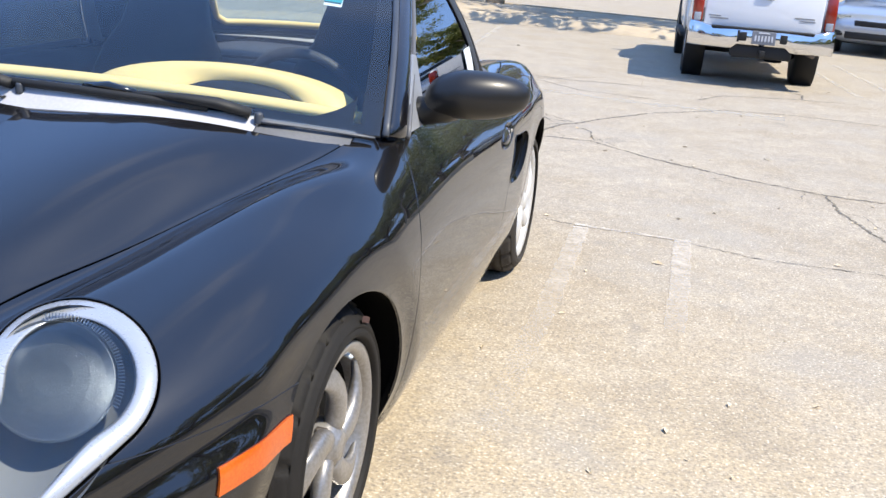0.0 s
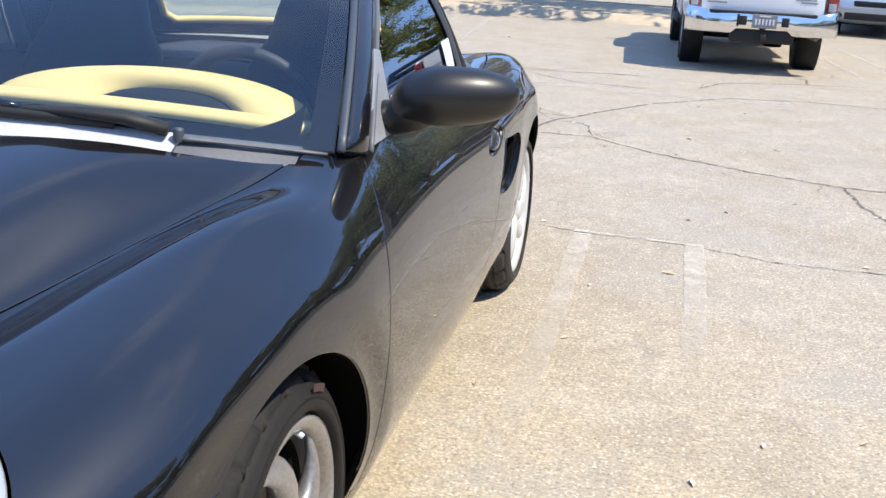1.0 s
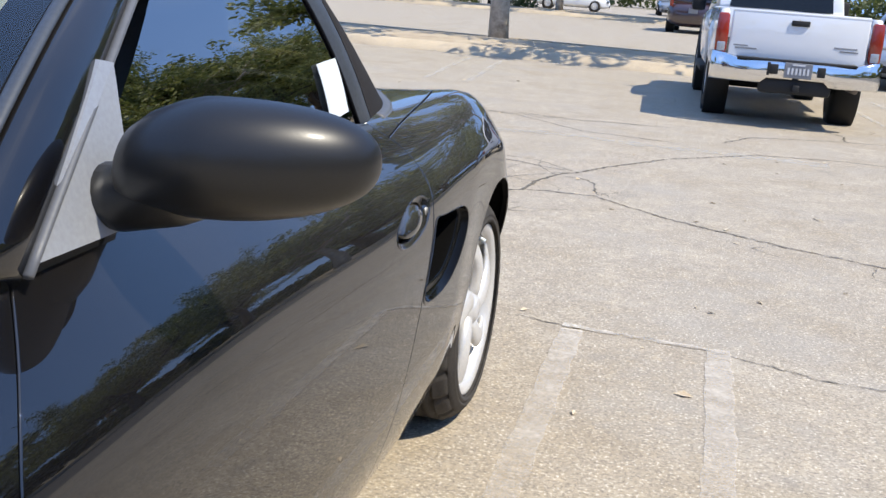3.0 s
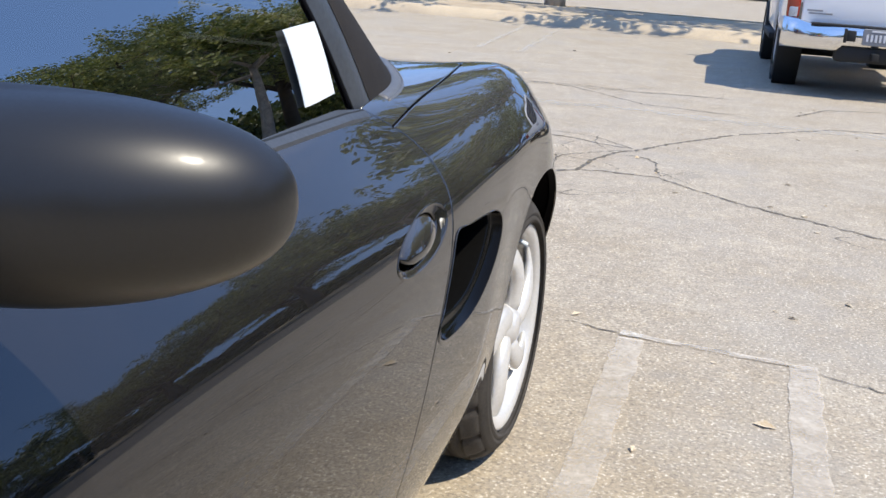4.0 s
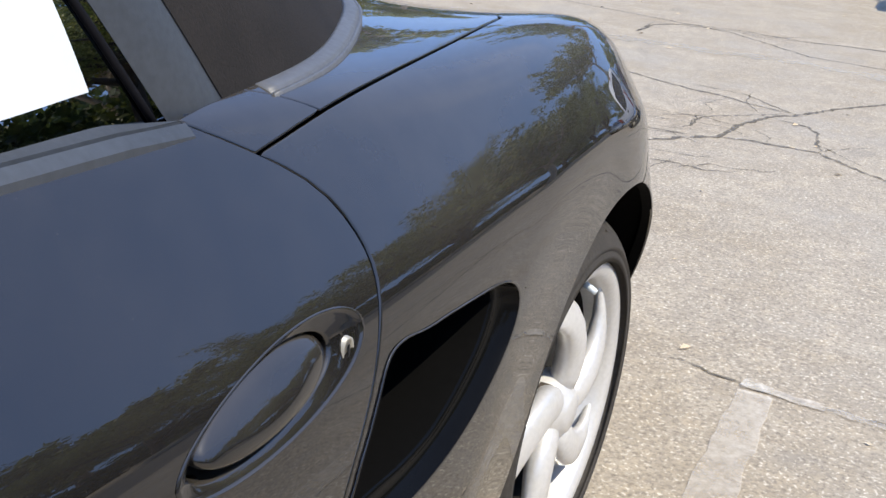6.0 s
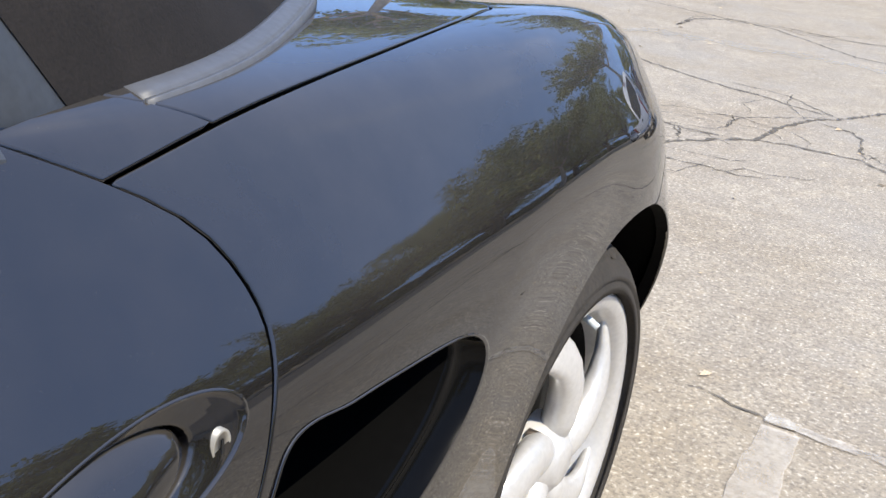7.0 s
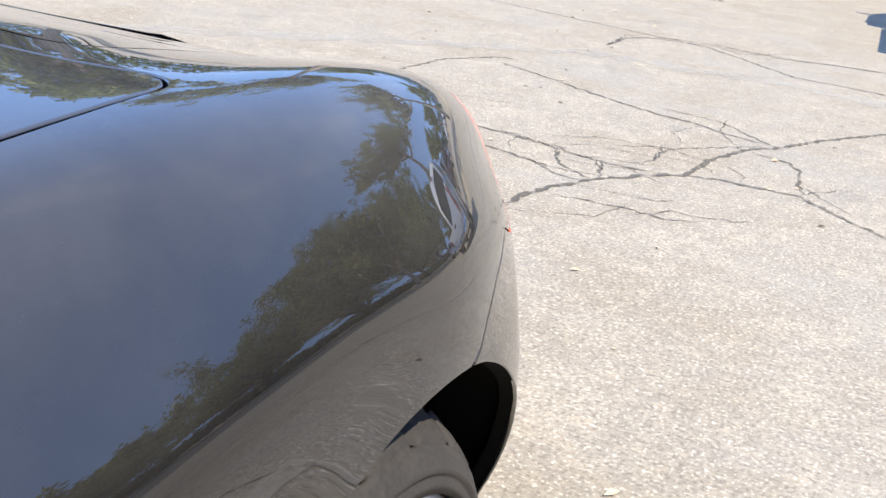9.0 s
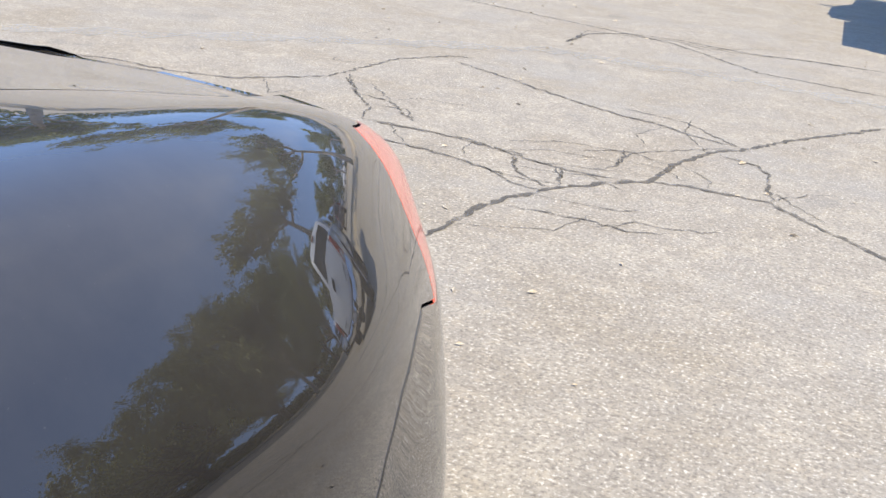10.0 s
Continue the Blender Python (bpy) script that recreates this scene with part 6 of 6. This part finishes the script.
def plain_wheel(parent, x, y, r, wide, side):
    k = 1 if side > 0 else -1
    hub = new("wheel")
    hub.parent = parent
    hub.location = (x, y, r)
    h = wide / 2
    v, f = lathe([(-h, r * 0.62), (-h, r * 0.9), (-h + 0.03, r), (-0.03, r), (-0.025, r - 0.01), (0.025, r - 0.01), (0.03, r), (h - 0.03, r), (h, r * 0.9), (h - 0.005, r * 0.66), (h - 0.015, r * 0.62)], 36)
    part("tyre", v, f, RUBBER, hub)
    v, f = lathe([(k * a, b) for a, b in ((-h * 0.5, r * 0.60), (h * 0.55, r * 0.58), (h - 0.02, r * 0.62), (h - 0.012, r * 0.60), (h * 0.6, r * 0.52), (h * 0.6, r * 0.50), (h * 0.35, r * 0.30), (h * 0.5, r * 0.16), (h * 0.5, 0.0))], 36)
    rim_ob = part("rim", v, f, SILVER, hub)
    for i in range(6):
        a = 2 * math.pi * i / 6
        rings = []
        for rr, wd in ((0.16, 0.10), (0.35, 0.07), (0.56, 0.09)):
            d, t = np.array([0, math.cos(a), math.sin(a)]), np.array([0, -math.sin(a), math.cos(a)])
            rings.append([tuple(d * rr * r + t * p * r + np.array([k * (h * 0.62 + q), 0, 0])) for p, q in rounded(wd, 0.012, 10, 2.4)])
        part("spoke", *loft(rings), SILVER, rim_ob)
    return hub


def side_cut(parent, x, y, r, side):
    """Dark wheel arch lining behind a wheel."""
    v, f = lathe([(side * 0.02, r), (-side * 0.25, r), (-side * 0.25, 0.01)], 28)
    part("wheel_arch", [(p[0] + x, p[1] + y, p[2] + r * 0.9) for p in v], f, DARK, parent)


def plain_car(name, paint, label, kind="sedan", place=None):
    """A closed car, nose at -y: lofted body, glasshouse, windows, lamps, wheels."""
    root = new(name)
    L = 4.6 if kind == "sedan" else 4.7
    tall = 1.45 if kind == "sedan" else 1.75
    belt = 0.92 if kind == "sedan" else 1.05
    nose = 0.70 if kind == "sedan" else 0.95
    deck = 0.95 if kind == "sedan" else 1.05
    hw = 0.89 if kind == "sedan" else 0.92
    st = []
    for y, w, lo, hi in ((0.0, 0.62, 0.34, nose - 0.16), (0.05, 0.74, 0.26, nose - 0.06), (0.25, 0.84, 0.20, nose + 0.02), (0.7, 0.97, 0.19, nose + 0.10), (1.25, 1.0, 0.19, belt - 0.02), (2.0, 1.0, 0.19, belt), (3.2, 1.0, 0.19, belt + 0.02), (4.0, 0.98, 0.22, deck), (4.4, 0.90, 0.27, deck - 0.03), (4.55, 0.80, 0.34, deck - 0.12), (4.6, 0.70, 0.42, deck - 0.22)):
        st.append((y * L / 4.6, hw * w, lo, hi))
    part("car_body", *section_loft(st, 40, 4.2), paint, root)
    if kind == "sedan":
        gs = ((1.25, 0.80, belt - 0.05, belt + 0.02), (1.65, 0.72, belt - 0.05, belt + 0.30), (2.05, 0.63, belt - 0.05, tall - 0.03), (2.6, 0.62, belt - 0.05, tall), (3.1, 0.62, belt - 0.05, tall - 0.05), (3.6, 0.68, belt - 0.05, belt + 0.27), (4.0, 0.76, belt - 0.05, belt + 0.02))
    else:
        gs = ((1.2, 0.84, belt - 0.05, belt + 0.02), (1.55, 0.78, belt - 0.05, belt + 0.35), (1.9, 0.72, belt - 0.05, tall - 0.03), (2.8, 0.72, belt - 0.05, tall), (3.9, 0.72, belt - 0.05, tall - 0.02), (4.35, 0.74, belt - 0.05, tall - 0.12), (4.5, 0.80, belt - 0.05, belt + 0.05))
    cab = part("cabin", *section_loft(gs, 32, 5), paint, root)

    def glass_band(y0, y1, t0, t1, sides):
        for s in sides:
            q = []
            for y, t in ((y0[0], t0), (y1[0], t0), (y1[1], t1), (y0[1], t1)):
                w = np.interp(y, [g[0] for g in gs], [g[1] for g in gs])
                lo, hi = belt, np.interp(y, [g[0] for g in gs], [g[3] for g in gs])
                z = lo + (hi - lo) * t
                k = ((abs((z - (belt - 0.05 + hi) / 2) / ((hi - belt + 0.05) / 2))) ** 5)
                q.append((s * (w * (1 - min(k, 0.9)) ** 0.2 + 0.008), y, z))
            part("side_window", q, [(0, 1, 2, 3) if s > 0 else (3, 2, 1, 0)], DARKGLASS, cab, smooth=False)

    mid = 2.55
    glass_band((1.75, 2.0), (mid - 0.04, mid - 0.04), 0.12, 0.86, (1, -1))
    rear = 3.45 if kind == "sedan" else 4.25
    glass_band((mid + 0.04, mid + 0.04), (rear - 0.02, rear - 0.25), 0.12, 0.86, (1, -1))
    for (ya, za), (yb, zb), w0, w1 in ((((1.33, belt + 0.055), (1.98, tall - 0.075), 0.66, 0.55)) if kind == "sedan" else ((1.27, belt + 0.09), (1.83, tall - 0.085), 0.70, 0.62), (((3.93, belt + 0.075), (3.16, tall - 0.07), 0.64, 0.54)) if kind == "sedan" else ((4.50, belt + 0.10), (4.37, tall - 0.20), 0.66, 0.62)):
        up = 0.03
        dy = -0.02 if ya < 2 else 0.02
        part("window_glass", [(-w0, ya + dy, za + up), (w0, ya + dy, za + up), (w1, yb + dy, zb + up), (-w1, yb + dy, zb + up)], [(0, 1, 2, 3)], DARKGLASS, cab, smooth=False)
    for s in (1, -1):
        lamp = box_bm(0.34, 0.16, 0.13, (s * 0.58, 0.13, nose - 0.10), 0.03)
        bm_part("headlight", lamp, REFLECT, root)
        bm_part("tail_light", box_bm(0.22 if kind == "sedan" else 0.12, 0.14, 0.15 if kind == "sedan" else 0.42, (s * (hw - 0.17), L - 0.10, deck - 0.16 if kind == "sedan" else deck + 0.05), 0.03), REDLENS, root)
        bm_part("fog_lamp", box_bm(0.20, 0.06, 0.09, (s * 0.60, 0.03, 0.36), 0.02), DARK, root)
        bm_part("door_mirror", box_bm(0.20, 0.10, 0.13, (s * (hw + 0.07), 1.62, belt + 0.06), 0.035), paint, root)
        for y in (0.88, 3.62):
            side_cut(root, s * (hw - 0.03), y * L / 4.6, 0.345, s)
            plain_wheel(root, s * (hw - 0.11), y * L / 4.6, 0.325, 0.21, s)
    bm_part("grille", box_bm(0.70, 0.05, 0.10, (0, 0.02, nose - 0.16), 0.02), DARK, root)
    bm_part("lower_grille", box_bm(0.95, 0.05, 0.12, (0, 0.01, 0.34), 0.02), DARK, root)
    bm_part("number_plate", box_bm(0.31, 0.015, 0.155, (0, L + 0.01, deck - 0.28), 0.004, 1), PLATE, root)
    if place is not None:
        root.matrix_basis = place
    return tagged(root, label, "car")


def pickup(place):
    """White pickup, tail at y = 0, nose at +y."""
    root = new("pickup_truck")
    hw = 0.90

    def slab(stations, e=7, n=32):
        return section_loft(stations, n, e)

    # cargo bed sides with flared arches
    for s in (1, -1):
        rings = []
        for y in np.linspace(0.06, 2.05, 30):
            d = abs(y - 1.15)
            low = 0.56 if d > 0.50 else 0.42 + math.sqrt(max(0, 0.50**2 - d * d)) * 0.95
            fl = 0.045 * math.exp(-(((d - 0.25) / 0.35) ** 2))
            rings.append([(s * (hw - 0.05), y, low), (s * (hw - 0.01 + fl), y, low + 0.01), (s * (hw + 0.005 + fl), y, low + 0.05), (s * (hw + fl * 0.6), y, max(0.84, low + 0.10)), (s * hw, y, 1.00), (s * (hw - 0.015), y, 1.10), (s * (hw - 0.03), y, 1.145), (s * (hw - 0.10), y, 1.15), (s * (hw - 0.12), y, 1.12), (s * (hw - 0.12), y, low)])
        part("bed_side", *loft(rings), WHITE, root)
        lampring = []
        for z, w, d in ((0.72, 0.055, 0.04), (0.74, 0.068, 0.05), (0.92, 0.072, 0.055), (1.09, 0.064, 0.045), (1.11, 0.05, 0.04)):
            lampring.append([(s * (hw - 0.060) + a, 0.045 + b, z) for a, b in rounded(w, d, 16, 4)])
        tl = part("tail_light", *loft(lampring), REDLENS, root, "tall red tail light with clear lower lens")
        bm_part("reverse_lens", box_bm(0.09, 0.02, 0.09, (s * (hw - 0.062), -0.006, 0.775), 0.008), BEZEL, tl)
        # flank of the cab
        bm_part("running_board", box_bm(0.12, 1.7, 0.07, (s * (hw - 0.02), 3.0, 0.42), 0.02), DARK, root)
        for y in (1.15, 4.38):
            side_cut(root, s * (hw - 0.02), y, 0.44, s)
            plain_wheel(root, s * (hw - 0.12), y, 0.395, 0.25, s).scale = (1, 1, 0.9)
        bm_part("door_mirror", box_bm(0.20, 0.10, 0.24, (s * (hw + 0.10), 3.55, 1.20), 0.04), DARK, root)
    tg = bm_part("tailgate", box_bm(1.50, 0.07, 0.50, (0, 0.04, 0.905), 0.02, 3), WHITE, root)
    bm_part("tailgate_top", box_bm(1.50, 0.075, 0.035, (0, 0.04, 1.145), 0.012), WHITE, tg)
    bm_part("tailgate_handle", box_bm(0.20, 0.03, 0.055, (0, 0.0, 1.055), 0.012), DARK, tg)
    for x, z, w in ((-0.62, 0.80, 0.16), (-0.56, 0.775, 0.24), (0.52, 0.845, 0.25), (0.56, 0.815, 0.20)):
        bm_part("badge_bar", box_bm(w, 0.006, 0.016, (x, 0.003, z), 0.002, 1), BADGE, tg)
    bm_part("bed_floor", box_bm(1.56, 1.95, 0.08, (0, 1.05, 0.66), 0.01), DARK, root)
    bm_part("bed_front", box_bm(1.70, 0.06, 0.55, (0, 2.04, 0.88), 0.01), WHITE, root)
    # chrome step bumper with a dark centre step
    rings = []
    for x in np.linspace(-0.93, 0.93, 31):
        k = abs(x) / 0.93
        y = -0.20 + 0.16 * k**4
        lo = 0.45 if abs(x) > 0.36 else 0.50
        up = 0.672 + 0.055 * min(1, max(0, (abs(x) - 0.60) / 0.22))
        rings.append([(x, y + 0.03, lo), (x, y + 0.005, lo + 0.01), (x, y - 0.015, 0.55), (x, y - 0.012, up - 0.03), (x, y + 0.01, up), (x, y + 0.10, up + 0.003), (x, y + 0.12, 0.60), (x, y + 0.10, lo)])
    bump = part("rear_bumper", *loft(rings), CHROME, root, "chrome step bumper")
    bm_part("bumper_step", box_bm(1.30, 0.16, 0.02, (0, -0.10, 0.684), 0.006), DARK, bump)
    bm_part("bumper_gap", box_bm(0.03, 0.02, 0.13, (-0.30, -0.212, 0.60), 0.004), DARK, bump)
    pl = bm_part("number_plate", box_bm(0.30, 0.012, 0.15, (0.02, -0.222, 0.60), 0.004, 1), PLATE, bump)
    for j in range(6):
        bm_part("plate_bar", box_bm(0.022, 0.004, 0.065, (-0.085 + 0.042 * j, -0.230, 0.592), 0.001, 1), PLATEINK, pl)
    bm_part("plate_bar", box_bm(0.14, 0.004, 0.016, (0.02, -0.230, 0.655), 0.001, 1), PLATEINK, pl)
    for x in (-0.24, 0.27):
        bm_part("plate_recess", box_bm(0.09, 0.02, 0.10, (x, -0.212, 0.60), 0.008), DARK, bump)
    bm_part("hitch", box_bm(0.78, 0.20, 0.15, (0.02, -0.06, 0.43), 0.03), DARK, root)
    bm_part("tailgate_gap", box_bm(1.52, 0.05, 0.05, (0, 0.03, 0.675), 0.01), DARK, root)
    bm_part("hitch_receiver", box_bm(0.07, 0.12, 0.07, (0.02, -0.20, 0.42), 0.008), DARK, root)
    v, f = tube([(0.62, 0.6, 0.46), (0.64, 0.10, 0.45), (0.68, -0.10, 0.44)], 0.032, 12)
    part("exhaust", v, f, STEEL, root)
    v, f = tube([(-0.70, 1.15, 0.375), (0.70, 1.15, 0.375)], 0.07, 12)
    part("rear_axle", v, f, DARK, root)
    bm_part("chassis", box_bm(1.0, 4.6, 0.16, (0, 2.6, 0.50), 0.03), DARK, root)
    # cab and nose
    part("cab_body", *slab([(2.08, hw - 0.02, 0.42, 1.12), (2.2, hw, 0.40, 1.15), (3.6, hw, 0.40, 1.15), (4.1, hw - 0.01, 0.50, 1.12), (4.9, hw - 0.02, 0.50, 1.06), (5.2, hw - 0.10, 0.42, 0.98), (5.3, hw - 0.2, 0.45, 0.85)]), WHITE, root)
    cab = part("cab_roof", *slab([(2.10, 0.80, 1.10, 1.20), (2.16, 0.74, 1.10, 1.66), (2.35, 0.70, 1.10, 1.74), (3.2, 0.70, 1.10, 1.76), (3.6, 0.74, 1.10, 1.60), (4.15, 0.82, 1.08, 1.14)], 6), WHITE, root)
    part("rear_window", [(-0.66, 2.088, 1.165), (0.66, 2.088, 1.165), (0.60, 2.130, 1.58), (-0.60, 2.130, 1.58)], [(3, 2, 1, 0)], DARKGLASS, cab, smooth=False)
    for s in (1, -1):
        q = [(s * 0.825, 2.35, 1.18), (s * 0.825, 3.55, 1.18), (s * 0.735, 3.35, 1.58), (s * 0.735, 2.42, 1.62)]
        part("side_window", q, [(0, 1, 2, 3)], DARKGLASS, cab, smooth=False)
    bm_part("cab_lamp", box_bm(0.20, 0.02, 0.04, (0, 2.15, 1.69), 0.008), REDLENS, cab)
    root.matrix_basis = place
    return tagged(root, "white pickup truck with chrome bumper, parked casting a shadow", "truck")


pickup(pose(2.21, 10.45, 0, 0, 0, 3) @ Matrix.Diagonal((0.865, 0.87, 0.97, 1)))
plain_car("sedan", SILVERPAINT, "silver blue sedan parked facing out beside the truck", "sedan", pose(4.45, 16.9, 0, 0, 0, -14))
plain_car("suv", MAROON, "dark maroon sport utility car parked by far island", "suv", pose(0.9, 41.0, 0, 0, 0, 178))
plain_car("sedan", WHITE, "white sedan parked under far trees", "sedan", pose(-9.5, 55.0, 0, 0, 0, 10))
plain_car("sedan", GREYPAINT, "grey sedan parked under far trees", "sedan", pose(-1.0, 66.0, 0, 0, 0, 5))
plain_car("sedan", WHITE, "white car parked in the far row", "sedan", pose(-4.5, 62.0, 0, 0, 0, 95))
plain_car("suv", BLUEPAINT, "dark blue car parked in the far row", "suv", pose(2.6, 64.0, 0, 0, 0, 8))
plain_car("suv", MAROON, "dark maroon sport utility car parked in the next stall", "suv", pose(-3.4, -0.9, 0, 0, 0, 0))
plain_car("sedan", BLUEPAINT, "dark sedan parked along the tree row", "sedan", pose(7.9, -7.5, 0, 0, 0, 100))
